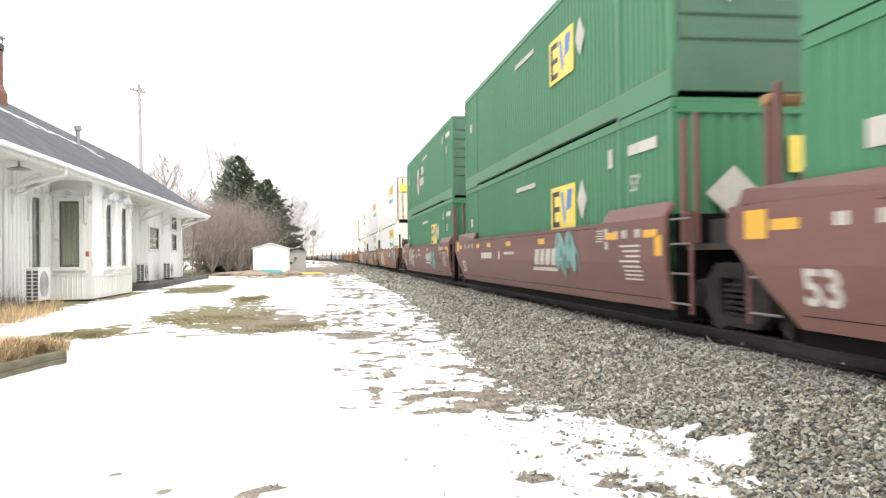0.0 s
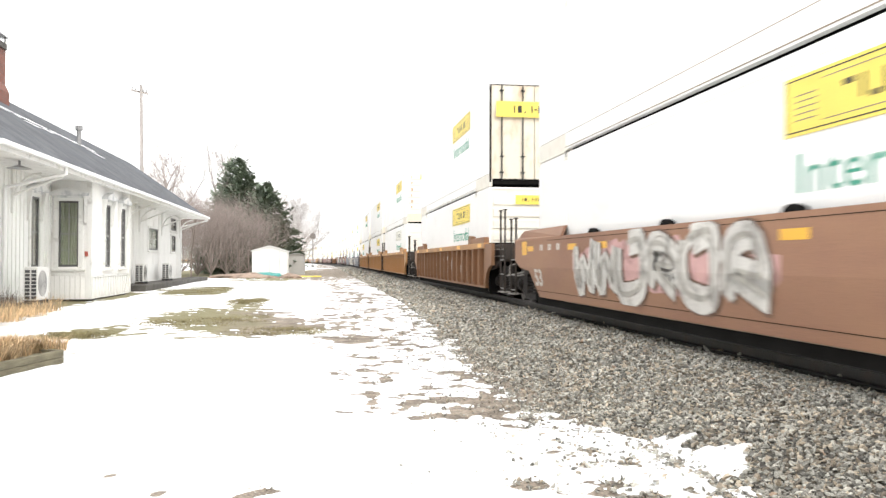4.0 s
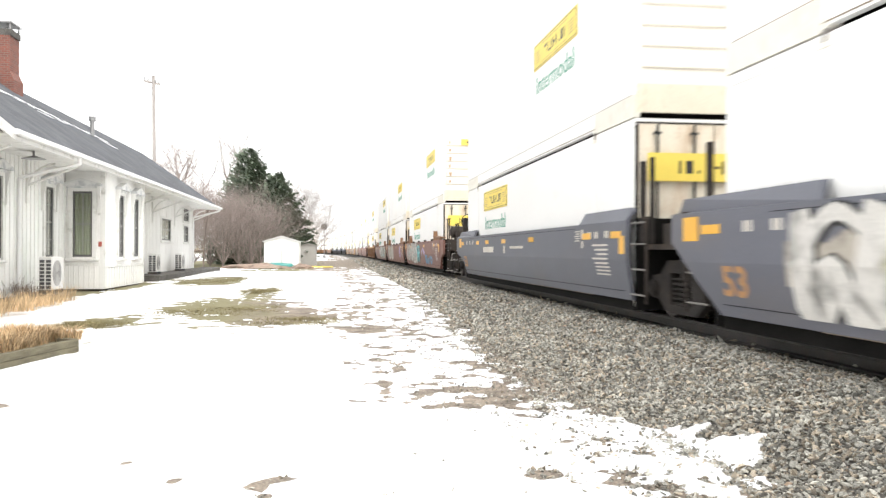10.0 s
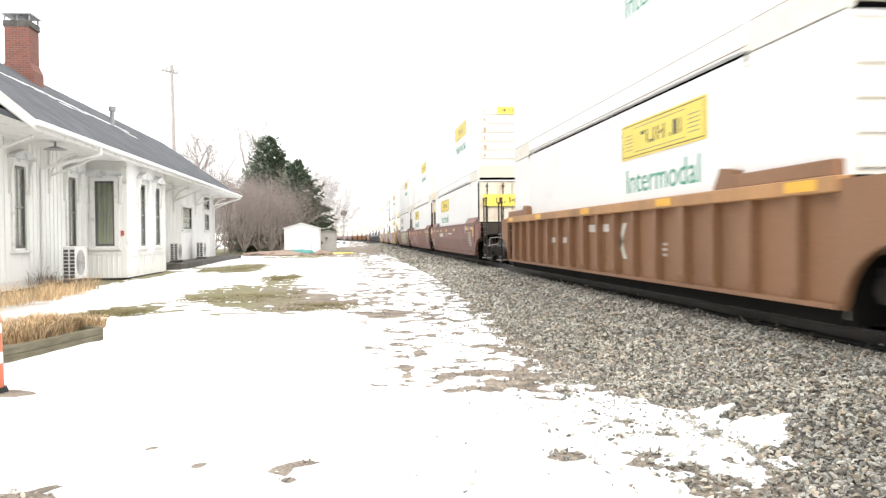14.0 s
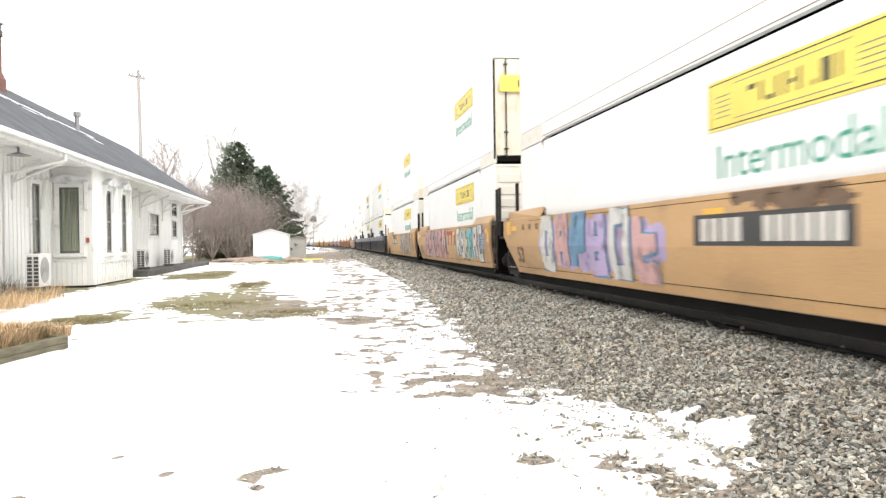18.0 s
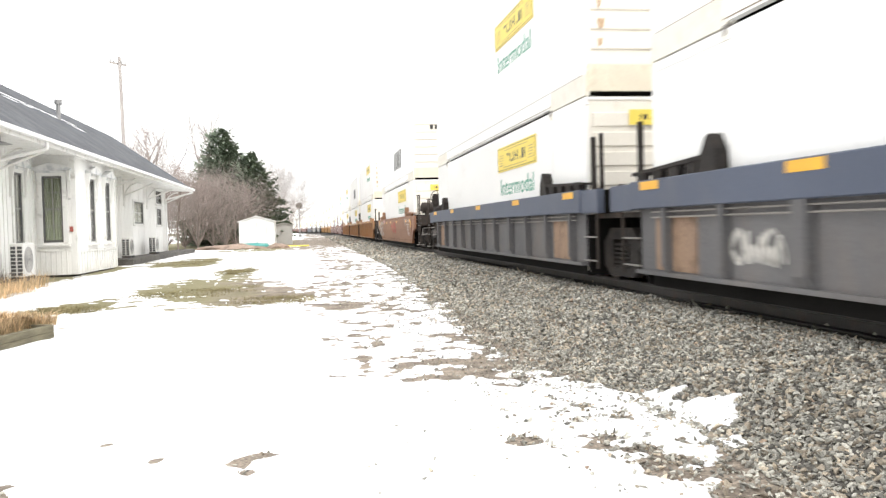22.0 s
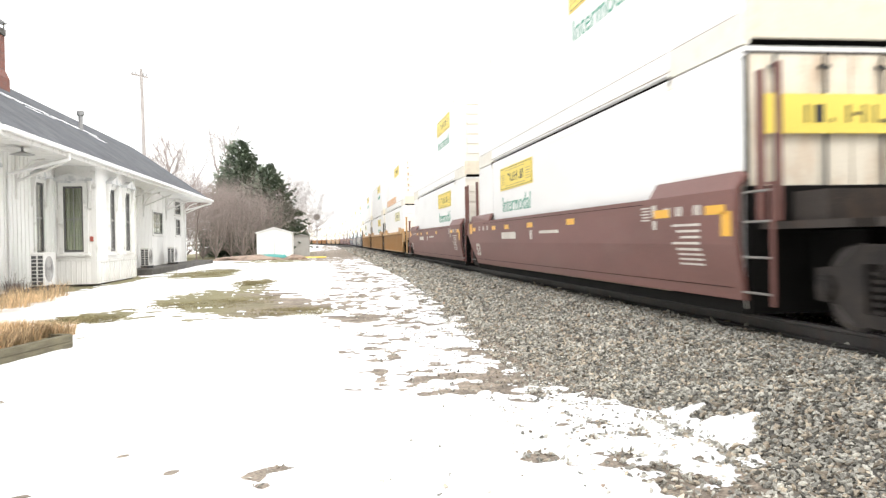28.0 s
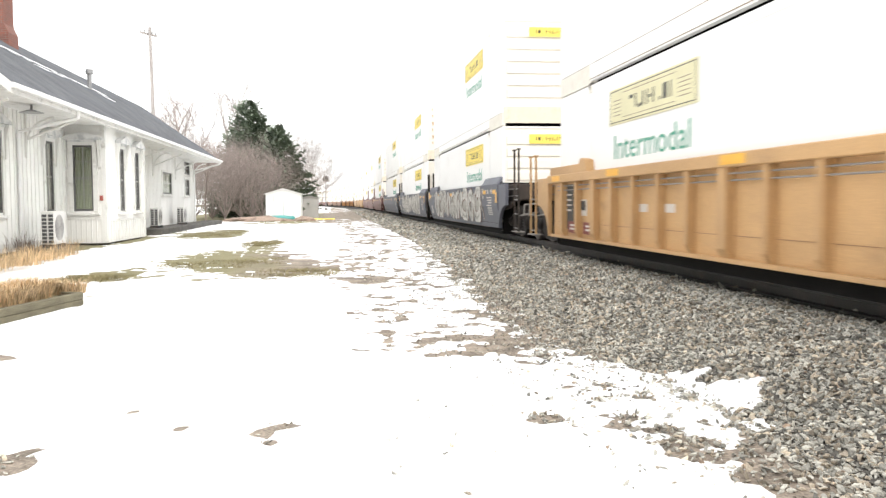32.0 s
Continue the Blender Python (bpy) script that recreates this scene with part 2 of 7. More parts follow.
M["car_umber"] = material("faded_umber_paint", (0.26, 0.135, 0.07), 0.6, vary=0.12, scale=2, dirt=(0.11, 0.06, 0.04), dirt_amount=0.5,
                          dirt_scale=1.0, dirt_low=0.5, stretch=(1, 1, 0.5))
M["car_slate"] = material("slate_blue_paint", (0.12, 0.125, 0.15), 0.55, vary=0.1, scale=2, dirt=(0.16, 0.14, 0.13), dirt_amount=0.4,
                          dirt_scale=0.8, stretch=(1, 0.6, 1.5))
M["car_navy"] = material("navy_blue_paint", (0.075, 0.09, 0.13), 0.5, vary=0.1, scale=2, dirt=(0.16, 0.15, 0.15), dirt_amount=0.35, dirt_scale=0.9)
M["car_char"] = material("grimy_charcoal_paint", (0.135, 0.132, 0.134), 0.75, vary=0.18, scale=2, dirt=(0.26, 0.2, 0.15), dirt_amount=0.4,
                         dirt_scale=0.9, stretch=(1, 1, 0.6))
# near-black: shade beneath and between the cars is put into this colour
M["under"] = material("black_grime_with_shade", (0.008, 0.0075, 0.007), 0.9, vary=0.3, spec=0.1)
# dusty steel, its base darkened to include the shade around the trucks
M["truck_steel"] = material("dusty_steel_with_shade", (0.024, 0.02, 0.018), 0.85, vary=0.35, scale=8, dirt=(0.052, 0.039, 0.03), dirt_amount=0.55, dirt_scale=4)
M["end_grime"] = material("grimy_end_steel", (0.042, 0.034, 0.029), 0.85, vary=0.3, scale=5, dirt=(0.1, 0.062, 0.042), dirt_amount=0.6, dirt_scale=2.5)
M["cheek"] = worn_through(material("rust_streaked_plate", (0.3, 0.2, 0.135), 0.7, vary=0.25, scale=4, dirt=(0.12, 0.08, 0.06), dirt_amount=0.6, dirt_scale=2, stretch=(1, 1, 0.4)), 0.5, 0.75, 0.6)
# lighter steel: the top light on rungs and rails is painted in
M["lit_edge"] = material("lit_edge_steel", (0.24, 0.225, 0.21), 0.5, 0.3, vary=0.15)
M["rod"] = material("dusty_grey_rod", (0.26, 0.24, 0.22), 0.6, vary=0.15)
M["wheel_steel"] = material("worn_wheel_steel", (0.09, 0.08, 0.075), 0.5, 0.5, vary=0.2)
M["box_white"] = material("white_container_paint", (0.86, 0.855, 0.835), 0.5, vary=0.03, scale=2, dirt=(0.5, 0.42, 0.32), dirt_amount=0.2,
                          dirt_scale=0.6, dirt_low=0.58, stretch=(1, 0.5, 1.5))
M["box_end"] = material("stained_white_end", (0.8, 0.765, 0.69), 0.6, vary=0.05, scale=2, dirt=(0.4, 0.23, 0.12), dirt_amount=0.5,
                        dirt_scale=1.1, dirt_low=0.56, dirt_high=0.8, stretch=(1, 1, 0.6))
M["door_rust"] = material("rust_stained_door", (0.78, 0.72, 0.6), 0.65, vary=0.08, scale=2, dirt=(0.46, 0.25, 0.1), dirt_amount=0.7,
                          dirt_scale=1.6, dirt_low=0.48, dirt_high=0.72, stretch=(1, 1, 0.5))
M["box_rail"] = material("cream_bottom_rail", (0.78, 0.75, 0.67), 0.6, vary=0.05, dirt=(0.42, 0.32, 0.22), dirt_amount=0.35, dirt_scale=1.4)
M["box_green"] = material("green_container_paint", (0.066, 0.225, 0.112), 0.5, vary=0.07, scale=2, dirt=(0.1, 0.16, 0.11), dirt_amount=0.35,
                          dirt_scale=0.5, stretch=(1, 1.5, 0.3))
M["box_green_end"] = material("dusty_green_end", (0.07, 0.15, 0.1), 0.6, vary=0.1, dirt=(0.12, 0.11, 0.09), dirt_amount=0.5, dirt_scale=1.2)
M["box_sill"] = material("cream_end_sill", (0.72, 0.66, 0.54), 0.6, vary=0.07, dirt=(0.3, 0.17, 0.09), dirt_amount=0.5, dirt_scale=1.6)
M["faded_orange"] = material("faded_orange_lettering", (0.72, 0.42, 0.22), 0.6, vary=0.15, dirt=(0.8, 0.74, 0.62), dirt_amount=0.7, dirt_scale=3)
M["rust_stain"] = material("rust_stain", (0.5, 0.36, 0.24), 0.85, vary=0.25, dirt=(0.6, 0.5, 0.38), dirt_amount=0.6, dirt_scale=7)
M["sign_yellow"] = material("yellow_sign_paint", (0.84, 0.66, 0.13), 0.5, vary=0.05)
M["sign_pale"] = material("faded_pale_sign", (0.7, 0.66, 0.42), 0.5, vary=0.05)
M["sign_white"] = material("bleached_white_sign", (0.8, 0.79, 0.71), 0.5, vary=0.05)
M["sign_black"] = material("black_lettering", (0.03, 0.03, 0.03), 0.5, vary=0.1)
M["sign_green"] = material("green_lettering", (0.05, 0.3, 0.2), 0.5, vary=0.1)
M["sign_blue"] = material("blue_lettering", (0.1, 0.22, 0.5), 0.5, vary=0.1)
M["reflector"] = material("amber_reflector", (0.8, 0.43, 0.05), 0.35, vary=0.06)
M["stencil"] = material("white_stencil", (0.62, 0.58, 0.52), 0.6, vary=0.1, dirt=(0.3, 0.22, 0.18), dirt_amount=0.5, dirt_scale=3)
M["plate_black"] = material("black_number_panel", (0.05, 0.047, 0.045), 0.6, vary=0.15)
M["seam_brown"] = material("grimy_seam", (0.3, 0.24, 0.18), 0.8, vary=0.15)
M["maroon"] = material("maroon_panel", (0.2, 0.055, 0.05), 0.6, vary=0.12)
M["faded_red"] = material("faded_red_lettering", (0.36, 0.09, 0.07), 0.6, vary=0.1, dirt=(0.45, 0.24, 0.12), dirt_amount=0.5, dirt_scale=2)
for key, col in dict(white=(0.62, 0.6, 0.56), cream=(0.55, 0.51, 0.38), blue=(0.15, 0.29, 0.43), cyan=(0.2, 0.5, 0.52), pink=(0.55, 0.33, 0.31),
                     lilac=(0.45, 0.36, 0.55), black=(0.03, 0.03, 0.03), teal=(0.2, 0.36, 0.33), brown=(0.17, 0.1, 0.07), red=(0.4, 0.1, 0.07),
                     soot=(0.16, 0.1, 0.06), sky=(0.05, 0.42, 0.75), grey=(0.4, 0.38, 0.34), lemon=(0.62, 0.57, 0.32), stone=(0.42, 0.38, 0.32)).items():
    M["spray_" + key] = worn_through(material("spray_paint_" + key, col, 0.6, vary=0.16, scale=4, dirt=GRIME, dirt_amount=0.3, dirt_scale=2))

glass = bpy.data.materials.new("window_glass")
glass.use_nodes = True
g = glass.node_tree.nodes["Principled BSDF"]
g.inputs["Base Color"].default_value = (0.97, 0.98, 0.98, 1)
g.inputs["Roughness"].default_value, g.inputs["Transmission Weight"].default_value, g.inputs["IOR"].default_value = 0.03, 1.0, 1.45
M["glass"] = glass

brick = bpy.data.materials.new("chimney_brick")
brick.use_nodes = True
bn, bl = brick.node_tree.nodes, brick.node_tree.links
bt = bn.new("ShaderNodeTexBrick")
bt.inputs["Color1"].default_value, bt.inputs["Color2"].default_value = (0.25, 0.085, 0.06, 1), (0.17, 0.07, 0.055, 1)
bt.inputs["Mortar"].default_value = (0.2, 0.16, 0.14, 1)
bt.inputs["Scale"].default_value, bt.inputs["Brick Width"].default_value, bt.inputs["Row Height"].default_value = 1.0, 0.21, 0.075
bt.inputs["Mortar Size"].default_value = 0.008
bc = bn.new("ShaderNodeTexCoord")
bs, bo = bn.new("ShaderNodeSeparateXYZ"), bn.new("ShaderNodeCombineXYZ")
ba = bn.new("ShaderNodeMath")
bl.new(bc.outputs["Object"], bs.inputs[0])
bl.new(bs.outputs[0], ba.inputs[0])
bl.new(bs.outputs[1], ba.inputs[1])
bl.new(ba.outputs[0], bo.inputs[0])
bl.new(bs.outputs[2], bo.inputs[1])
bl.new(bo.outputs[0], bt.inputs["Vector"])
bl.new(bt.outputs[0], bn["Principled BSDF"].inputs["Base Color"])
bn["Principled BSDF"].inputs["Roughness"].default_value = 0.9
M["brick"] = brick

# ---------------------------------------------------------------- mesh helpers


def box(bm, x0, x1, y0, y1, z0, z1, bevel=0.0):
    r = bmesh.ops.create_cube(bm, size=1)
    for v in r["verts"]:
        v.co = Vector((x0 if v.co.x < 0 else x1, y0 if v.co.y < 0 else y1, z0 if v.co.z < 0 else z1))
    if bevel:
        es = list({e for v in r["verts"] for e in v.link_edges})
        bmesh.ops.bevel(bm, geom=es, offset=bevel, segments=1, affect="EDGES", profile=0.5)
    return r["verts"]


def tube(bm, a, b, r0, r1=None, seg=10, caps=True):
    a, b = Vector(a), Vector(b)
    r1 = r0 if r1 is None else r1
    q = (b - a).to_track_quat("Z", "Y").to_matrix().to_4x4()
    bmesh.ops.create_cone(bm, cap_ends=caps, segments=seg, radius1=r0, radius2=r1, depth=(b - a).length,
                          matrix=Matrix.Translation((a + b) / 2) @ q)


def prism(bm, pts, axis, lo, hi):
    """Extrude a polygon of pairs along an axis: x takes (y, z), y takes (x, z), z takes (x, y)."""
    def put(p, d):
        return {"x": (d, p[0], p[1]), "y": (p[0], d, p[1]), "z": (p[0], p[1], d)}[axis]
    a = [bm.verts.new(put(p, lo)) for p in pts]
    b = [bm.verts.new(put(p, hi)) for p in pts]
    bm.faces.new(a)
    bm.faces.new(b[::-1])
    for i in range(len(pts)):
        j = (i + 1) % len(pts)
        bm.faces.new((a[j], a[i], b[i], b[j]))
    bmesh.ops.recalc_face_normals(bm, faces=bm.faces)


CACHE = {}


def mesh_of(key, build, *args):
    if key not in CACHE:
        bm = bmesh.new()
        build(bm, *args)
        me = bpy.data.meshes.new(key if isinstance(key, str) else key[0])
        bm.to_mesh(me)
        bm.free()
        me.materials.append(None)
        CACHE[key] = me
    return CACHE[key]


def put_mesh(name, me, mat, parent=None, m=None, label=""):
    ob = new(name, me)
    if parent is not None:
        ob.parent = parent
    if m is not None:
        ob.matrix_local = m
    if mat is not None:
        ob.material_slots[0].link = "OBJECT"
        ob.material_slots[0].material = mat
    if label:
        ob["label"] = label
    return ob


def part(name, key, build, mat, parent, m=None, label="", args=()):
    """One mesh object under a thing or a part; alike parts share their mesh by key."""
    return put_mesh(name, mesh_of(key, build, *args), mat, parent, m, label)


def boxes(*list_of):
    def build(bm):
        for b in list_of:
            box(bm, *b)
    return build


def thing(name, m, label, category, group="", kind=""):
    ob = new(name)
    ob.empty_display_size = 0.3
    ob.matrix_world = m
    return tagged(ob, label, category, group, kind)


def single(name, build, mat, label, category="", group="", kind="", m=None, args=()):
    bm = bmesh.new()
    build(bm, *args)
    me = bpy.data.meshes.new(name)
    bm.to_mesh(me)
    bm.free()
    me.materials.append(mat)
    ob = new(name, me)
    if m is not None:
        ob.matrix_world = m
    return tagged(ob, label, category, group, kind)


def raw(name, verts, faces, mat, smooth=False):
    me = bpy.data.meshes.new(name)
    me.from_pydata(verts, [], faces)
    me.materials.append(mat)
    if smooth:
        me.polygons.foreach_set("use_smooth", [True] * len(me.polygons))
    return new(name, me)


def fbm(x, y, scale, octaves=4, seed=0):
    """Smooth value noise on arrays, 0 to 1."""
    total, amp, norm = np.zeros_like(x), 1.0, 0.0
    rng = np.random.RandomState(seed)
    for o in range(octaves):
        table = rng.rand(256, 256)
        u, v = x * scale * 2 ** o + 100.3 * (o + 1), y * scale * 2 ** o + 57.7 * (o + 1)
        i, j = np.floor(u).astype(int), np.floor(v).astype(int)
        fu, fv = u - i, v - j
        fu, fv = fu * fu * (3 - 2 * fu), fv * fv * (3 - 2 * fv)
        a, b = table[i % 256, j % 256], table[(i + 1) % 256, j % 256]
        c, d = table[i % 256, (j + 1) % 256], table[(i + 1) % 256, (j + 1) % 256]
        total += amp * ((a * (1 - fu) + b * fu) * (1 - fv) + (c * (1 - fu) + d * fu) * fv)
        norm += amp
        amp *= 0.5
    return total / norm


def smooth(a, b, x):
    t = np.clip((x - a) / (b - a), 0, 1)
    return t * t * (3 - 2 * t)


# ---------------------------------------------------------------- track geometry
TRACK_X, RAIL_Z, SPEED = 5.9, 0.62, 22.0
BEND, RADIUS = 170.0, 1500.0


def track(s):
    """Place and heading (degrees) of the track's centre, s metres along it; it bends to the west far off."""
    if s <= BEND:
        return TRACK_X, s, 0.0
    a = (s - BEND) / RADIUS
    return TRACK_X - RADIUS * (1 - math.cos(a)), BEND + RADIUS * math.sin(a), math.degrees(a)


def ground_z(x, y):
    """Height of the yard: it rises gently away from the camera."""
    return 0.3 * smooth(9, 30, y) + 0.0 * x


def grid_mesh(name, xs, ys, height, mat, keep=None, soft=True):
    X, Y = np.meshgrid(xs, ys)
    Z = height(X, Y)
    nx = len(xs)
    verts = np.stack([X.ravel(), Y.ravel(), Z.ravel()], 1)
    i, j = np.meshgrid(np.arange(nx - 1), np.arange(len(ys) - 1))
    a = (j * nx + i).ravel()
    faces = np.stack([a, a + 1, a + nx + 1, a + nx], 1)
    if keep is not None:
        k = keep(X, Y, Z).ravel()
        faces = faces[k[faces].any(1)]
        used, inv = np.unique(faces, return_inverse=True)
        verts, faces = verts[used], inv.reshape(faces.shape)
    return raw(name, verts.tolist(), faces.tolist(), mat, soft)


# ---------------------------------------------------------------- ground, snow, track
def spread(a, b, fine, coarse_to, n):
    """Values from a to b in fine steps, then wider and wider to coarse_to on both sides."""
    mid = list(np.arange(a, b, fine))
    far = list(b + (coarse_to - b) * np.linspace(0, 1, n) ** 2.5)
    near = list(a - (coarse_to + a) * np.linspace(0, 1, n)[1:] ** 2.5)
    return np.array(near[::-1] + mid + far)


def soil_material():
    """Olive winter grass by the depot, brown grit along the track."""
    m = material("thawed_yard_soil", (0.25, 0.21, 0.17), 0.95, vary=0.4, scale=12, bump=0.03, fine=42, dirt=(0.12, 0.1, 0.082), dirt_amount=0.7, dirt_scale=1.1)
    n, l = m.node_tree.nodes, m.node_tree.links
    b = n["Principled BSDF"]
    src = b.inputs["Base Color"].links[0].from_socket
    co, sep, mr = n.new("ShaderNodeTexCoord"), n.new("ShaderNodeSeparateXYZ"), n.new("ShaderNodeMapRange")
    nz, ad, mx = n.new("ShaderNodeTexNoise"), n.new("ShaderNodeMath"), n.new("ShaderNodeMix")
    nz.inputs["Scale"].default_value, nz.inputs["Detail"].default_value = 0.6, 6
    l.new(co.outputs["Object"], sep.inputs[0])
    l.new(co.outputs["Object"], nz.inputs["Vector"])
    ad.operation = "MULTIPLY_ADD"
    ad.inputs[1].default_value = 3.5
    l.new(nz.outputs[0], ad.inputs[0])
    l.new(sep.outputs[0], ad.inputs[2])
    mr.inputs[1].default_value, mr.inputs[2].default_value, mr.inputs[3].default_value, mr.inputs[4].default_value = 0.6, -0.6, 0.0, 0.85
    l.new(ad.outputs[0], mr.inputs[0])
    mx.data_type = "RGBA"
    mx.inputs[7].default_value = (0.2, 0.185, 0.095, 1)
    far = n.new("ShaderNodeMapRange")
    far.inputs[1].default_value, far.inputs[2].default_value = 11, 14
    l.new(sep.outputs[1], far.inputs[0])
    both = n.new("ShaderNodeMath")
    both.operation = "MULTIPLY"
    l.new(mr.outputs[0], both.inputs[0])
    l.new(far.outputs[0], both.inputs[1])
    l.new(both.outputs[0], mx.inputs[0])
    l.new(src, mx.inputs[6])
    l.new(mx.outputs[2], b.inputs["Base Color"])
    return m


M["yard"] = soil_material()


def yard_height(X, Y):
    return ground_z(X, Y) + 0.04 * (fbm(X, Y, 0.4, 2, 5) - 0.5)


tagged(grid_mesh("ground", spread(-14, 10, 0.35, 3000, 26), spread(-6, 70, 0.5, 3000, 26), yard_height, M["yard"]),
       "thawed brown yard soil with short winter grass", "ground", kind="structure")

# bare places in the snow: x, y, half width, half depth, strength
BARE = [(-5.2, 37, 1.5, 6.5, 1.3), (-2.7, 21.3, 1.7, 3.6, 1.5), (-0.9, 18.6, 1.0, 2.2, 1.2), (-2.3, 28, 0.8, 3, 0.9), (-4.9, 17.6, 0.7, 1.2, 1.2),
        (1.5, 5.8, 0.18, 0.16, 1.7), (1.9, 5.5, 0.3, 0.12, 0.4), (1.3, 8.62, 0.35, 0.25, 1.0), (1.9, 9.1, 0.28, 0.5, 1.0), (1.83, 8.1, 0.1, 0.3, 0.6), (2.5, 10.6, 0.3, 1.0, 0.9),
        (-0.52, 5.74, 0.09, 0.13, 1.7), (-0.36, 5.9, 0.13, 0.13, 1.6), (-0.44, 5.5, 0.06, 0.11, 1.5), (-1.1, 5.95, 0.05, 0.1, 1.5), (-1.55, 6.5, 0.06, 0.11, 1.5),
        (-8.2, 24.8, 0.8, 2.8, 1.4), (-8.4, 36, 1.1, 14, 1.5), (-7.7, 33, 0.5, 1.5, 0.8), (-3.0, 62, 3.5, 3, 1.5), (-5, 56, 5, 3, 0.9),
        (-10.2, 68.5, 4.2, 4.5, 1.9), (-7, 75, 12, 7, 1.5), (-12, 95, 16, 16, 1.6), (-7.05, 30.5, 0.3, 3.2, 1.1), (-3.6, 9.1, 0.28, 0.2, 1.8), (-2.12, 5.28, 0.2, 0.17, 2.0), (-1.95, 5.55, 0.08, 0.05, 1.2)]
BED = [(-3.9, -0.12), (-3.0, 0.03), (-2.2, 0.27), (-1.45, RAIL_Z - 0.185), (-0.9, RAIL_Z - 0.19), (0.9, RAIL_Z - 0.19), (1.45, RAIL_Z - 0.185),
       (2.4, 0.28), (3.9, -0.12)]


def bed_toe(y):
    """Offset of the ballast's foot on the yard side."""
    return -3.0 - 0.3 * smooth(8, 24, y)


def bed_surface(o, y):
    """Height of the ballast on the yard side and between the rails."""
    g, toe = ground_z(o, y), bed_toe(y)
    a, b, c = np.maximum(0.27, g + 0.02), RAIL_Z - 0.185, RAIL_Z - 0.19
    low = g + 0.01 + (a - g - 0.01) * np.clip((o - toe) / (-2.2 - toe), -0.5, 1)
    mid = a + (b - a) * np.clip((o + 2.2) / 0.75, 0, 1)
    return np.where(o < toe, g - 0.3, np.where(o < -2.2, low, np.where(o < -1.45, mid, c)))


def snow_depth(X, Y):
    """Positive where snow lies."""
    n = 0.5 * fbm(X, Y, 1.3, 5, 11) + 0.5 * fbm(X, Y, 3.4, 4, 12)
    fine = fbm(X, Y, 6.5, 3, 17)
    edge = np.interp(Y, [4.0, 5.0, 5.35, 5.6, 5.85, 6.15, 6.45, 6.8, 7.4, 8.0, 13.0, 24.0, 65.0], [2.45, 2.72, 3.0, 2.95, 3.3, 3.48, 3.2, 3.12, 2.86, 2.72, 2.65, 2.9, 3.2])
    edge = edge + 0.45 * (fbm(X, Y, 0.9, 4, 21) - 0.5) + 0.4 * (fbm(X, Y, 3.1, 3, 23) - 0.5)
    d = 0.32 + (n - 0.5) * 1.1
    d = d - 0.8 * smooth(edge - 0.4, edge + 0.25, X)
    melt = smooth(-0.5, 0.7, X + 0.01 * (Y - 14)) * smooth(7.2, 9.5, Y)
    d = d - 0.31 * melt + (fine - 0.5) * 0.9 * melt - 0.1 * smooth(30, 45, Y) * smooth(-6, -1, X)
    near = smooth(1.2, 2.5, X) * (1 - smooth(6.5, 9, Y))
    d = d - 0.13 * near + (fine - 0.5) * 1.0 * near
    bare = 0 * X
    for cx, cy, rx, ry, k in BARE:
        bare = bare + k * 0.55 * np.exp(-(((X - cx) / rx) ** 2 + ((Y - cy) / ry) ** 2))
    d = d - bare + (fine - 0.5) * 1.5 * np.clip(bare, 0, 0.6)
    return d


def base_height(X, Y):
    return np.maximum(yard_height(X, Y), np.where(X < TRACK_X - 1.5, bed_surface(X - TRACK_X, Y), 0) + 0.012)


def snow_height(X, Y):
    d = snow_depth(X, Y)
    lift = np.where(d > 0, 0.03 * (1 - np.exp(-np.clip(d, 0, 9) * 6)), 0.5 * d)
    return base_height(X, Y) + 0.004 + lift + 0.012 * (fbm(X, Y, 0.6, 3, 8) - 0.5) * (d > 0)


snow = thing("snow", pose(0, 0, 0), "patchy melting white snow over the yard", "snow", kind="stuff")
for i, (x0, x1, dx, y0, y1, dy) in enumerate([(-6, 4.0, 0.04, 3.6, 12, 0.04), (-9, 3.6, 0.06, 12, 27, 0.07), (-14, 3.2, 0.16, 27, 75, 0.22),
                                              (-90, -14, 1.5, -40, 75, 1.5), (-9, 3.4, 0.4, -39.9, 3.6, 0.5), (-14, -9, 0.3, -40, 27, 0.5),
                                              (-9, -6, 0.2, 3.6, 12, 0.2), (-90, 3.0, 1.2, 75, 380, 2.0)]):
    piece = grid_mesh("snow_sheet", np.arange(x0, x1 + dx / 2, dx), np.arange(y0, y1 + dy / 2, dy), snow_height, M["snow"],
                      keep=lambda X, Y, Z: Z > base_height(X, Y) - 0.03)
    piece.parent = snow


def sweep(name, profile, mat, follow=False, s0=-900.0, s1=1100.0, closed=False, kind="", label="", category=""):
    """Carry a profile of (offset, height) along the track."""
    stations = [s0, -60.0] + list(np.arange(-20, 30, 2.0)) + list(np.arange(30, 170, 10.0)) + list(np.arange(170, s1, 12.0))
    verts, faces = [], []
    n = len(profile)
    for s in stations:
        x, y, h = track(s)
        c, d = math.cos(radians(h)), math.sin(radians(h))
        if follow:
            toe = float(bed_toe(y))
            prof = [(toe - 0.3, float(ground_z(x, y)) - 0.12), (toe, float(ground_z(x, y)) + 0.01)] + [(o, max(z, float(ground_z(x, y)) + 0.02)) for o, z in profile[2:]]
        else:
            prof = profile
        verts += [(x + o * c, y + o * d, z) for o, z in prof]
    for k in range(len(stations) - 1):
        for i in range(n if closed else n - 1):
            j = (i + 1) % n
            faces.append((k * n + i, k * n + j, (k + 1) * n + j, (k + 1) * n + i))
    return tagged(raw(name, verts, faces, mat), label, category, kind=kind)


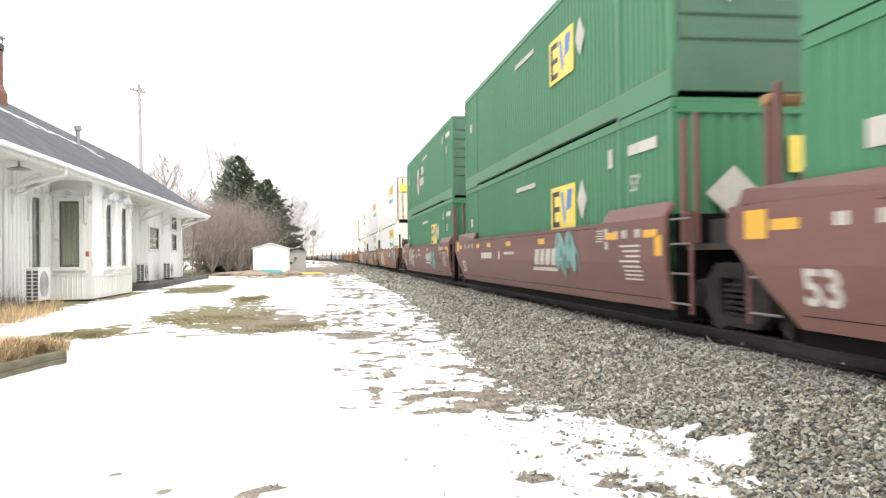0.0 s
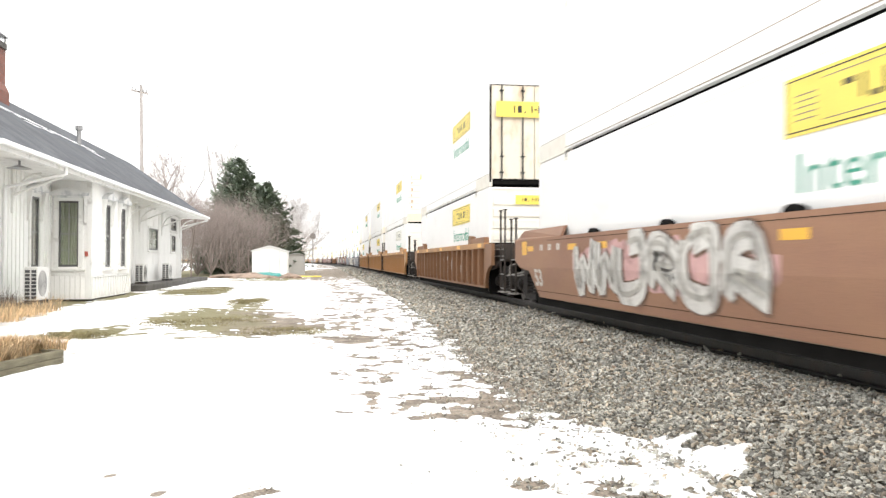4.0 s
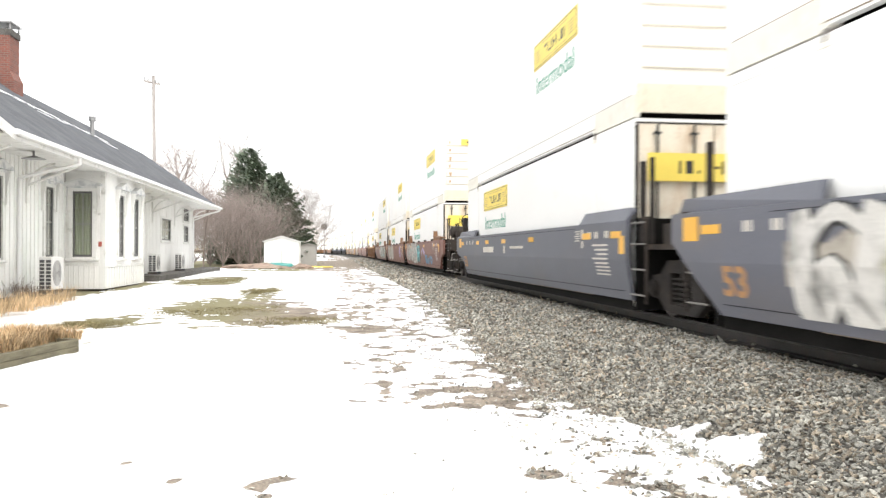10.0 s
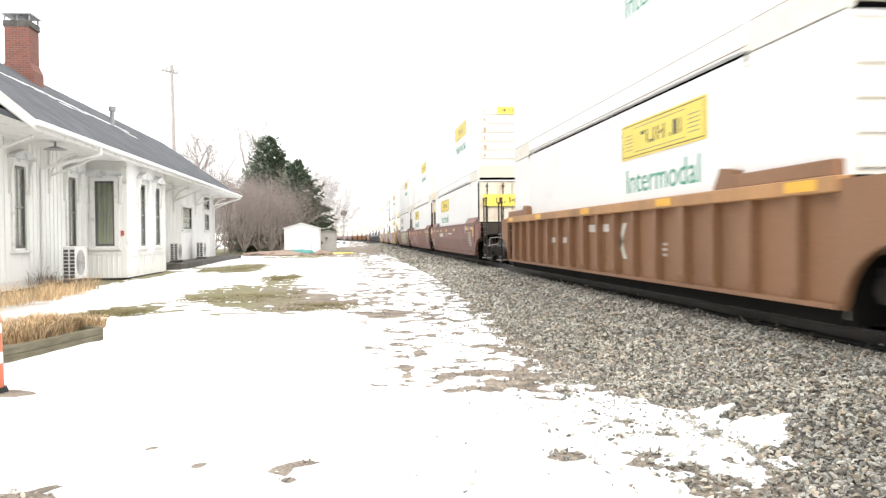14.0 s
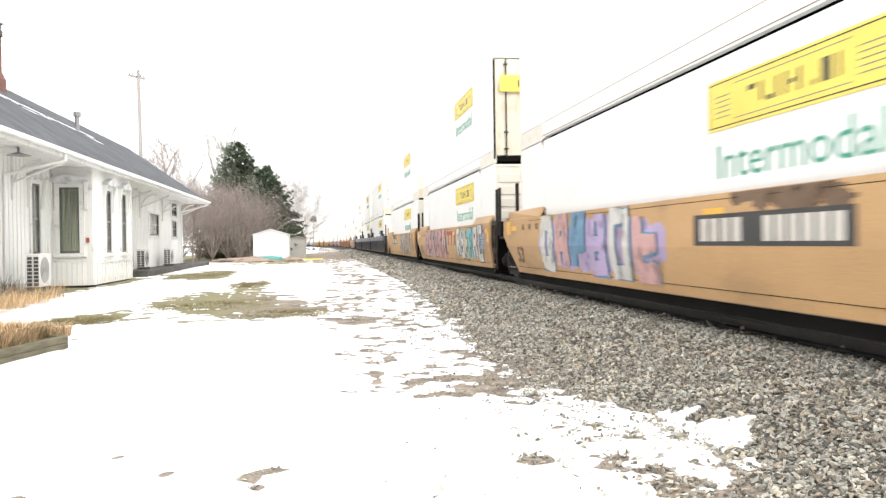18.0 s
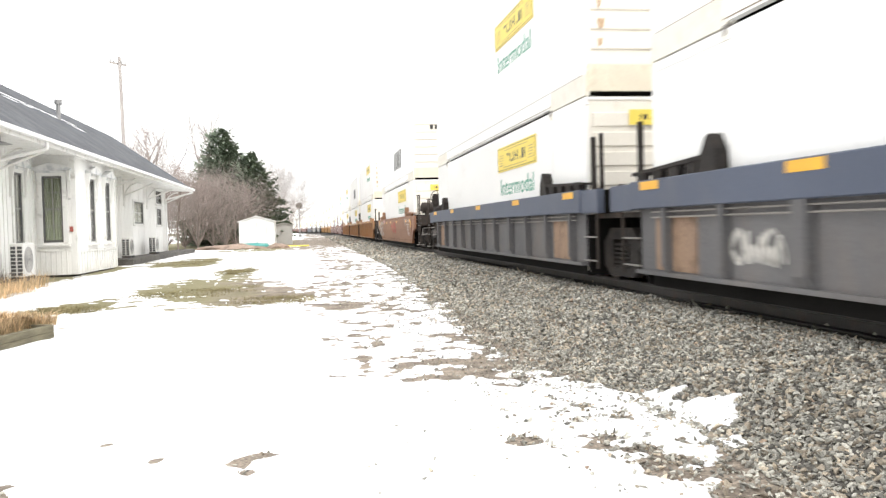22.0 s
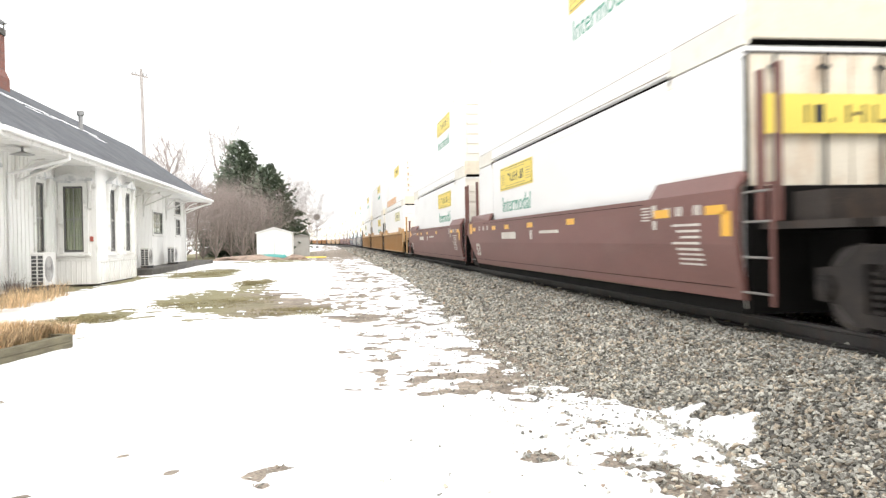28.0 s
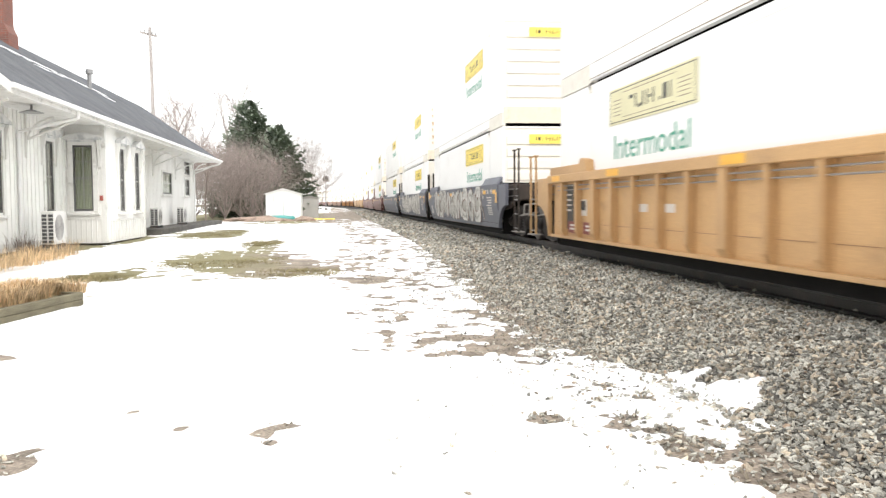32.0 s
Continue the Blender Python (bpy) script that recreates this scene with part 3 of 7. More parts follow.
bed = sweep("ballast", BED, M["shaded_ballast_bed"], True, kind="structure", label="grey crushed stone ballast under the track", category="ballast")


def rail_profile(sign):
    g = 0.7175 + 0.036
    pts = [(-0.07, 0), (0.07, 0), (0.07, 0.016), (0.012, 0.03), (0.012, 0.13), (0.036, 0.14), (0.036, 0.172), (0.028, 0.178), (-0.028, 0.178),
           (-0.036, 0.172), (-0.036, 0.14), (-0.012, 0.13), (-0.012, 0.03), (-0.07, 0.016)]
    return [(sign * g + o, RAIL_Z - 0.178 + z) for o, z in pts]


for sign in (-1, 1):
    rail = sweep("rail", rail_profile(sign), M["rail"], closed=True, kind="structure", label="dark steel rail with worn bright head", category="rail")
    g = 0.7535 * sign
    head = sweep("rail_head", [(g - 0.03, RAIL_Z + 0.0005), (g - 0.022, RAIL_Z + 0.004), (g + 0.022, RAIL_Z + 0.004), (g + 0.03, RAIL_Z + 0.0005)], M["rail_head"])
    head.parent = rail

# ---------------------------------------------------------------- depot building
WALL_X, BAY_X, EAVE_X, RIDGE_X, BACK_X = -8.5, -7.3, -7.0, -11.6, -14.7
EAVE_Z, RIDGE_Z, BASE_Z, WALL_TOP = 4.15, 7.5, 0.38, 4.45
Y_NEAR, Y_FAR, ROOF_FAR = 8.0, 52.0, 52.7


def wall_with_holes(bm, x0, x1, y0, y1, z0, z1, holes):
    """A wall along y, of thickness x0 to x1, with openings (ya, yb, za, zb), in one piece."""
    ys = sorted({y0, y1, *[h[0] for h in holes], *[h[1] for h in holes]})
    zs = sorted({z0, z1, *[h[2] for h in holes], *[h[3] for h in holes]})
    grid = {(i, j): bm.verts.new((x1, y, z)) for i, y in enumerate(ys) for j, z in enumerate(zs)}
    for i in range(len(ys) - 1):
        for j in range(len(zs) - 1):
            cy, cz = (ys[i] + ys[i + 1]) / 2, (zs[j] + zs[j + 1]) / 2
            if not any(h[0] < cy < h[1] and h[2] < cz < h[3] for h in holes):
                bm.faces.new((grid[i, j], grid[i + 1, j], grid[i + 1, j + 1], grid[i, j + 1]))
    r = bmesh.ops.extrude_face_region(bm, geom=bm.faces[:])
    for v in [g for g in r["geom"] if isinstance(g, bmesh.types.BMVert)]:
        v.co.x = x0
    bmesh.ops.delete(bm, geom=[v for v in bm.verts if not v.link_faces], context="VERTS")
    bmesh.ops.recalc_face_normals(bm, faces=bm.faces)


def window_parts(depot, m, w, h, rows, shade, cap=True):
    """A sash window; local x runs along the wall, y points out of it, z up, from the sill's middle."""
    win = part("window", ("win_frame", w, h), lambda bm: prism(bm, [(-w / 2 - 0.14, -0.06), (-w / 2, -0.06), (-w / 2, h), (w / 2, h), (w / 2, -0.06), (w / 2 + 0.14, -0.06),
               (w / 2 + 0.14, h + 0.1), (-w / 2 - 0.14, h + 0.1)], "y", -0.02, 0.05), M["trim"], depot, m, "white painted window surround")
    part("sill", ("sill", w), boxes((-w / 2 - 0.2, w / 2 + 0.2, -0.02, 0.11, -0.13, -0.06, 0.01)), M["trim"], win)
    part("sash", ("sash", w, h), boxes((-w / 2, -w / 2 + 0.045, -0.045, 0.01, 0, h), (w / 2 - 0.045, w / 2, -0.045, 0.01, 0, h),
                                       (-w / 2 + 0.045, w / 2 - 0.045, -0.045, 0.01, h - 0.06, h), (-w / 2 + 0.045, w / 2 - 0.045, -0.045, 0.01, 0, 0.07)),
         M["sash"], win, label="dark window sash")
    bars = [(-w / 2 + 0.045, w / 2 - 0.045, -0.036, -0.012, h * 0.5 - 0.025, h * 0.5 + 0.025)]
    bars.append((-0.012, 0.012, -0.034, -0.016, 0.07, h - 0.06))
    for r in range(1, rows):
        z = h * r / rows
        if abs(z - h / 2) > 0.08:
            bars.append((-w / 2 + 0.045, w / 2 - 0.045, -0.034, -0.016, z - 0.01, z + 0.01))
    part("glazing_bar", ("bars", w, h, rows), boxes(*bars), M["mullion"], win)["kind"] = "stuff"
    pane = part("pane", ("pane", w, h), boxes((-w / 2 + 0.05, w / 2 - 0.05, -0.044, -0.038, 0.06, h - 0.05)), M["glass"], win)
    pane.visible_shadow = False

    def folds(bm):
        n, y = 14, -0.06
        vs = [[bm.verts.new((-w / 2 + w * k / n, y - 0.02 * (k % 2), z)) for k in range(n + 1)] for z in (0, h)]
        for k in range(n):
            bm.faces.new((vs[0][k], vs[0][k + 1], vs[1][k + 1], vs[1][k]))
    part("window_shade", ("folds", w, h), folds, shade, win)
    if cap:
        def pediment(bm):
            pts = [(-w / 2 - 0.3, h + 0.16), (w / 2 + 0.3, h + 0.16), (w / 2 + 0.3, h + 0.24), (0, h + 0.42), (-w / 2 - 0.3, h + 0.24)]
            prism(bm, pts, "y", -0.02, 0.2)
            box(bm, -w / 2 - 0.22, w / 2 + 0.22, -0.02, 0.07, h + 0.1, h + 0.16)
        part("window_hood", ("hood", w, h), pediment, M["trim_worn"], win)
        for sx in (-1, 1):
            part("hood_bracket", ("hbr", h), lambda bm: prism(bm, [(0.0, h - 0.75), (0.07, h - 0.7), (0.09, h - 0.25), (0.17, h + 0.16), (0, h + 0.16)], "x", -0.045, 0.045), M["trim"], win,
                 pose(sx * (w / 2 + 0.22), 0, 0))
    return win


OUT = Matrix(((0, 1, 0, 0), (-1, 0, 0, 0), (0, 0, 1, 0), (0, 0, 0, 1)))  # windows of walls that face the track
depot = thing("railway_depot", pose(0, 0, 0), "white board-and-batten wooden railway depot with grey shingle roof", "building")
wall_windows = [(22.3, 0.75, 2.1, 1.4), (26.25, 0.75, 2.1, 1.39), (18.2, 0.75, 2.1, 1.4), (14.2, 0.75, 2.1, 1.4)]
holes = [(y - w / 2, y + w / 2, z, z + h) for y, w, h, z in wall_windows] + [(42.6, 44.95, 2.12, 3.2), (48.75, 50.2, 2.1, 3.0), (48.6, 50.35, 3.3, 4.0)]
part("track_wall", "track_wall", lambda bm: wall_with_holes(bm, WALL_X - 0.16, WALL_X, Y_NEAR, Y_FAR, BASE_Z, WALL_TOP, holes), M["siding"], depot)
part("back_wall", "back_wall", boxes((BACK_X, BACK_X + 0.16, Y_NEAR, Y_FAR, BASE_Z, WALL_TOP)), M["siding"], depot)
GABLE = [(BACK_X + 0.16, BASE_Z), (WALL_X - 0.16, BASE_Z), (WALL_X - 0.16, WALL_TOP), (RIDGE_X, RIDGE_Z - 0.35), (BACK_X + 0.16, WALL_TOP)]
part("end_wall", "end_wall_far", lambda bm: prism(bm, GABLE, "y", Y_FAR - 0.16, Y_FAR), M["siding"], depot)
part("end_wall", "end_wall_near", lambda bm: prism(bm, GABLE, "y", Y_NEAR, Y_NEAR + 0.16), M["siding"], depot)
part("foundation", "foundation", boxes((BACK_X + 0.05, WALL_X - 0.06, Y_NEAR + 0.05, Y_FAR - 0.05, -0.2, BASE_Z), (WALL_X - 0.06, BAY_X - 0.08, 27.95, 33.1, -0.2, BASE_Z - 0.02)),
     M["foundation"], depot)
# room surfaces behind the windows, coloured dark to read as unlit
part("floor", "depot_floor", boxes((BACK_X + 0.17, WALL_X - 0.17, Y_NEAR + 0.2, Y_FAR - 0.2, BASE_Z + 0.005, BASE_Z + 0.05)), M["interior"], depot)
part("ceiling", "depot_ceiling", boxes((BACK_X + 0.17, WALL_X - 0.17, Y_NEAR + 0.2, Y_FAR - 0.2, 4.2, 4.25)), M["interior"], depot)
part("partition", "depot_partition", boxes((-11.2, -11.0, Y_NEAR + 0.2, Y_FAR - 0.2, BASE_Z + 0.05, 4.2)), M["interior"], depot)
for y, w, h, z in wall_windows:
    window_parts(depot, pose(WALL_X, y, z) @ OUT, w, h, 4, M["blind"])
window_parts(depot, pose(WALL_X, 43.775, 2.12) @ OUT, 2.35, 1.08, 1, M["curtain"], cap=False)
window_parts(depot, pose(WALL_X, 49.475, 2.1) @ OUT, 1.45, 0.9, 1, M["net"], cap=False)
# no blind in this transom: its dark sheet paints the dim room
window_parts(depot, pose(WALL_X, 49.475, 3.3) @ OUT, 1.75, 0.7, 1, M["interior"], cap=False)
# projecting bay
Y_BAY0, Y_BAY1 = 27.83, 33.3
bay_holes = [(29.45, 30.2, 1.38, 3.49), (31.6, 32.4, 1.38, 3.49)]
bay = part("bay", "bay_front", lambda bm: wall_with_holes(bm, BAY_X - 0.14, BAY_X, Y_BAY0, Y_BAY1, BASE_Z - 0.02, 4.25, bay_holes), M["siding"], depot, label="projecting operator's bay")


def bay_side(bm, y, hole):
    x0, x1 = WALL_X, BAY_X - 0.14
    if hole:
        a, b, za, zb = -8.27, -7.67, 1.39, 3.48
        box(bm, x0, a, y, y + 0.14, BASE_Z - 0.02, 4.25)
        box(bm, b, x1, y, y + 0.14, BASE_Z - 0.02, 4.25)
        box(bm, a, b, y, y + 0.14, BASE_Z - 0.02, za)
        box(bm, a, b, y, y + 0.14, zb, 4.25)
    else:
        box(bm, x0, x1, y, y + 0.14, BASE_Z - 0.02, 4.25)


part("bay_side", "bay_side_near", bay_side, M["siding"], bay, args=(Y_BAY0, True))
part("bay_side", "bay_side_far", bay_side, M["siding"], bay, args=(Y_BAY1 - 0.14, False))
# dark sheet that paints the dim inside of the bay
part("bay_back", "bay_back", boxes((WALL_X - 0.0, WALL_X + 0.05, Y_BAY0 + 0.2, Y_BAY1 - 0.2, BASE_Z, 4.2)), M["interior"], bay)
for (ya, yb, za, zb) in bay_holes:
    window_parts(depot, pose(BAY_X, (ya + yb) / 2, za) @ OUT, yb - ya, zb - za, 4, M["net"])
window_parts(depot, pose(-7.97, Y_BAY0, 1.39) @ pose(0, 0, 0, 0, 0, 180), 0.6, 2.09, 4, M["curtain"])
part("corner_board", "bay_corner", boxes((BAY_X - 0.13, BAY_X + 0.025, Y_BAY0 - 0.025, Y_BAY0 + 0.12, BASE_Z, 4.2)), M["trim"], bay)
part("corner_board", "bay_corner_far", boxes((BAY_X - 0.13, BAY_X + 0.025, Y_BAY1 - 0.12, Y_BAY1 + 0.025, BASE_Z, 4.2)), M["trim"], bay)
part("panel_rail", "bay_rail", boxes((BAY_X + 0.001, BAY_X + 0.03, Y_BAY0 + 0.12, Y_BAY1 - 0.12, 1.05, 1.13), (WALL_X, BAY_X - 0.13, Y_BAY0 - 0.03, Y_BAY0 - 0.001, 1.1, 1.2)), M["trim"], bay)
for k in range(7):
    part("panel_batten", "bay_batten", boxes((-0.02, 0.02, -0.02, 0, BASE_Z, 1.1)), M["trim"], bay, pose(WALL_X + 0.12 + 0.155 * k, Y_BAY0 - 0.001, 0))
for k in range(16):
    y = Y_BAY0 + 0.2 + k * 0.335
    part("panel_batten", "bay_batten2", boxes((0, 0.018, -0.02, 0.02, BASE_Z, 1.05)), M["trim"], bay, pose(BAY_X + 0.001, y, 0))
# battens on the wall, left out where the openings are
y = Y_NEAR + 0.3
while y < Y_FAR - 0.1:
    if not (Y_BAY0 - 0.05 < y < Y_BAY1 + 0.05) and not any(a - 0.25 < y < b + 0.25 for a, b, _, _ in holes):
        part("batten", "batten", boxes((0, 0.022, -0.024, 0.024, BASE_Z, 4.2)), M["siding"], depot, pose(WALL_X + 0.001, y, 0))
    y += 0.305
part("skirt_board", "skirt", boxes((WALL_X + 0.001, WALL_X + 0.03, Y_NEAR, Y_BAY0 - 0.03, BASE_Z - 0.02, BASE_Z + 0.2),
                                   (WALL_X + 0.001, WALL_X + 0.03, Y_BAY1 + 0.03, Y_FAR, BASE_Z - 0.02, BASE_Z + 0.2)), M["trim"], depot)


# roof: two slopes with thickness, soffit, fascia and gutter
def slope(bm, y0, y1, xe, ze, xr, zr, t):
    prism(bm, [(xe, ze), (xr, zr), (xr, zr - t), (xe, ze - t)], "y", y0, y1)


part("roof", "roof_front", lambda bm: slope(bm, 5.0, ROOF_FAR, EAVE_X, EAVE_Z + 0.1, RIDGE_X, RIDGE_Z, 0.12), M["roof"], depot, label="grey asphalt shingle roof slope")
part("roof", "roof_back", lambda bm: slope(bm, 5.0, ROOF_FAR, RIDGE_X * 2 - EAVE_X, EAVE_Z + 0.1, RIDGE_X, RIDGE_Z, 0.12), M["roof"], depot)
part("fascia", "fascia", boxes((EAVE_X - 0.02, EAVE_X + 0.03, 19.2, ROOF_FAR, EAVE_Z - 0.12, EAVE_Z + 0.09)), M["trim"], depot)
part("gutter", "gutter", boxes((EAVE_X + 0.032, EAVE_X + 0.15, 19.2, ROOF_FAR, EAVE_Z - 0.02, EAVE_Z + 0.1, 0.02)), M["gutter"], depot, label="white eave gutter")
part("soffit", "soffit", lambda bm: prism(bm, [(EAVE_X - 0.02, EAVE_Z - 0.05), (WALL_X + 0.0, EAVE_Z + 0.0), (WALL_X, EAVE_Z + 0.03), (EAVE_X - 0.02, EAVE_Z - 0.02)], "y", 5.0, ROOF_FAR - 0.02),
     M["trim"], depot)
part("rake_board", "rake", lambda bm: prism(bm, [(EAVE_X + 0.02, EAVE_Z + 0.08), (RIDGE_X, RIDGE_Z - 0.02), (RIDGE_X, RIDGE_Z - 0.24), (EAVE_X + 0.02, EAVE_Z - 0.12)], "y", ROOF_FAR + 0.001, ROOF_FAR + 0.04),
     M["trim"], depot)
# cross gable over the nearer end
part("cross_gable", "cross_gable", lambda bm: [prism(bm, [(19.2, 4.26), (13.0, 5.3), (13.0, 5.16), (19.2, 4.12)], "x", RIDGE_X, EAVE_X + 0.02),
                                               prism(bm, [(6.8, 4.26), (13.0, 5.3), (13.0, 5.16), (6.8, 4.12)], "x", RIDGE_X, EAVE_X + 0.02)], M["roof"], depot)
part("gable_trim", "gable_trim", lambda bm: prism(bm, [(19.25, 4.26), (13.0, 5.3), (6.75, 4.26), (6.75, 4.02), (13.0, 5.06), (19.25, 4.02)], "x", EAVE_X + 0.021, EAVE_X + 0.06), M["trim"], depot)
part("gable_wall", "gable_wall", lambda bm: prism(bm, [(18.8, 4.15), (13.0, 5.1), (7.2, 4.15)], "x", WALL_X - 0.1, WALL_X - 0.02), M["siding"], depot)
# lying snow along the roof
rng = random.Random(4)
streak = []
for k in range(70):
    y = 17 + rng.random() * 22
    d = 1.75 + rng.random() * 0.12 + (0.0 if k % 4 else rng.random() * 0.5)
    w, ln = 0.03 + rng.random() * 0.09, 0.4 + rng.random() * 1.5
    streak.append((y, d, w, ln))


def roof_snow(bm):
    n = Vector((EAVE_Z + 0.1 - RIDGE_Z, 0, EAVE_X - RIDGE_X)).normalized()
    n = Vector((abs(n.x), 0, abs(n.z)))
    down = Vector((EAVE_X - RIDGE_X, 0, EAVE_Z + 0.1 - RIDGE_Z)).normalized()
    for y, d, w, ln in streak:
        o = Vector((RIDGE_X, y, RIDGE_Z)) + down * d + n * 0.006
        pts = [o, o + Vector((0, ln * 0.5, 0)) - down * w * 0.6, o + Vector((0, ln, 0)), o + Vector((0, ln * 0.6, 0)) + down * w]
        lo = [bm.verts.new(p - n * 0.004) for p in pts]
        hi = [bm.verts.new(p + n * 0.012) for p in pts]
        bm.faces.new(hi)
        for i in range(4):
            j = (i + 1) % 4
            bm.faces.new((lo[i], lo[j], hi[j], hi[i]))
    bmesh.ops.recalc_face_normals(bm, faces=bm.faces)


part("roof_snow", "roof_snow", roof_snow, M["snow"], depot, label="thin line of old snow on the roof")["kind"] = "stuff"


# eave brackets: a strut to the eave and a curved brace
def bracket(bm):
    tube(bm, (0.02, 0, -0.02 - 0.75), (1.35, 0, -0.22), 0.035, seg=8)
    box(bm, 0.0, 0.06, -0.05, 0.05, -1.25, -0.02)
    for k in range(6):
        a, b = radians(90 * k / 6), radians(90 * (k + 1) / 6)
        tube(bm, (0.04 + 0.75 * (1 - math.cos(a)), 0, -0.95 + 0.8 * math.sin(a)), (0.04 + 0.75 * (1 - math.cos(b)), 0, -0.95 + 0.8 * math.sin(b)), 0.032, seg=6)


for y in (15.5, 19.6, 24.4, 36.5, 40.5, 46.0, 51.6):
    part("eave_bracket", "eave_bracket", bracket, M["trim"], depot, pose(WALL_X, y, EAVE_Z))
# downpipe with its slanted elbow
part("downpipe", "downpipe", lambda bm: [tube(bm, (WALL_X + 0.06, 23.75, 0.5), (WALL_X + 0.06, 23.75, 3.55), 0.045), tube(bm, (WALL_X + 0.06, 23.75, 3.55), (EAVE_X + 0.07, 23.9, 3.95), 0.045),
                                         tube(bm, (EAVE_X + 0.07, 23.9, 3.93), (EAVE_X + 0.07, 23.9, 4.14), 0.045)], M["gutter"], depot)
part("downpipe", "downpipe_far", lambda bm: [tube(bm, (WALL_X + 0.06, 51.8, 0.5), (WALL_X + 0.06, 51.8, 3.6), 0.045), tube(bm, (WALL_X + 0.06, 51.8, 3.6), (EAVE_X + 0.07, 52.0, 4.0), 0.045)], M["gutter"], depot)
lamp = part("eave_lamp", "eave_lamp", lambda bm: [tube(bm, (0, 0, 0), (0, 0, -0.08), 0.04, 0.3, 16), tube(bm, (0, 0, 0), (0, 0, 0.12), 0.03, seg=8)], M["metal_grey"], depot, pose(-7.6, 22.35, 4.0),
            "grey dish lamp under the eave")
part("alarm_box", "alarm_box", boxes((-0.05, 0.05, -0.05, 0, 0, 0.16, 0.008)), M["faded_red"], depot, pose(-7.42, Y_BAY0 - 0.026, 1.72), "small red alarm box")

# chimney, shouldered, with a metal crown
chimney = part("chimney", "chimney", lambda bm: prism(bm, [(-0.54, -1.2), (0.54, -1.2), (0.54, 0.6), (0.4, 0.9), (0.4, 2.1), (-0.4, 2.1), (-0.4, 0.9), (-0.54, 0.6)], "y", -0.45, 0.45), M["brick"], depot,
                 pose(-11.4, 30.45, 6.82), "red brick chimney with a shoulder")
part("chimney_band", "chimney_band", boxes((-0.45, 0.45, -0.45, 0.45, 2.1, 2.32, 0.01)), M["foundation"], chimney)
part("chimney_cap", "chimney_cap", lambda bm: [box(bm, -0.48, 0.48, -0.48, 0.48, 2.52, 2.57)] + [tube(bm, (sx * 0.4, sy * 0.4, 2.32), (sx * 0.4, sy * 0.4, 2.52), 0.03, seg=6)
                                                                                              for sx in (-1, 0, 1) for sy in (-1, 1)], M["metal_grey"], chimney)
part("flashing", "chimney_flash", boxes((-0.6, 0.6, -0.6, 0.6, -0.5, -0.12)), M["metal_grey"], chimney)
part("roof_vent", "roof_vent", lambda bm: [tube(bm, (0, 0, -0.3), (0, 0, 0.62), 0.09, seg=12), tube(bm, (0, 0, 0.62), (0, 0, 0.8), 0.15, 0.15, 12)], M["metal_grey"], depot, pose(-10.0, 36.2, 6.35), "grey metal vent pipe")

# ---------------------------------------------------------------- heat pumps beside the wall


def heat_pump(m, w, h, label):
    """Outdoor unit; local y points to the track."""
    u = thing("heat_pump", m, label, "heat pump", "outdoor heat pumps")
    part("casing", ("ac_case", w, h), boxes((-w / 2, w / 2, -0.17, 0.17, 0.1, h, 0.02)), M["ac"], u)
    part("side_louvre", ("ac_fin", h), lambda bm: [box(bm, w / 2 + 0.002, w / 2 + 0.012, y, y + 0.12, z, z + 0.075) for z in np.arange(0.14, h - 0.08, 0.1) for y in (-0.145, 0.02)], M["ac_dark"], u)["kind"] = "stuff"

    def grille(bm):
        for r in np.linspace(0.05, min(w, h) * 0.36, 5):
            for k in range(24):
                a, b = 2 * math.pi * k / 24, 2 * math.pi * (k + 1) / 24
                tube(bm, (r * math.cos(a), 0.18, r * math.sin(a)), (r * math.cos(b), 0.18, r * math.sin(b)), 0.006, seg=4, caps=False)
    fan = part("fan_grille", ("ac_grille", w, h), grille, M["metal_grey"], u, pose(0.08, 0.0, h * 0.55))
    fan["kind"] = "stuff"
    part("fan_recess", ("ac_recess", w, h), lambda bm: tube(bm, (0, 0.171, 0), (0, 0.175, 0), min(w, h) * 0.37, seg=28), M["shed_grey"], fan)
    for sx in (-1, 1):
        part("foot", "ac_foot", boxes((-0.03, 0.03, -0.2, 0.2, 0, 0.1)), M["ac_dark"], u, pose(sx * (w / 2 - 0.12), 0, 0))
    return u


TURN = pose(0, 0, 0, 0, 0, -90)
heat_pump(pose(-7.72, 24.1, 0.42) @ TURN, 0.95, 1.0, "white outdoor heat pump on a stand beside the depot wall")
heat_pump(pose(-7.95, 38.5, 0.55) @ TURN, 0.95, 0.9, "white outdoor heat pump on a stand beside the depot wall")
heat_pump(pose(-7.95, 44.7, 0.55) @ TURN, 0.95, 0.9, "white outdoor heat pump on a stand beside the depot wall")
single("equipment_pad", boxes((-8.35, -7.45, 23.3, 24.9, 0.1, 0.42, 0.02)), M["foundation"], "dark concrete pad under a heat pump", "pad")
single("platform_kerb", boxes((-8.46, -7.35, 36.6, 55.5, 0.1, 0.55, 0.03)), M["foundation"], "dark stone platform kerb along the depot's foot", "kerb")


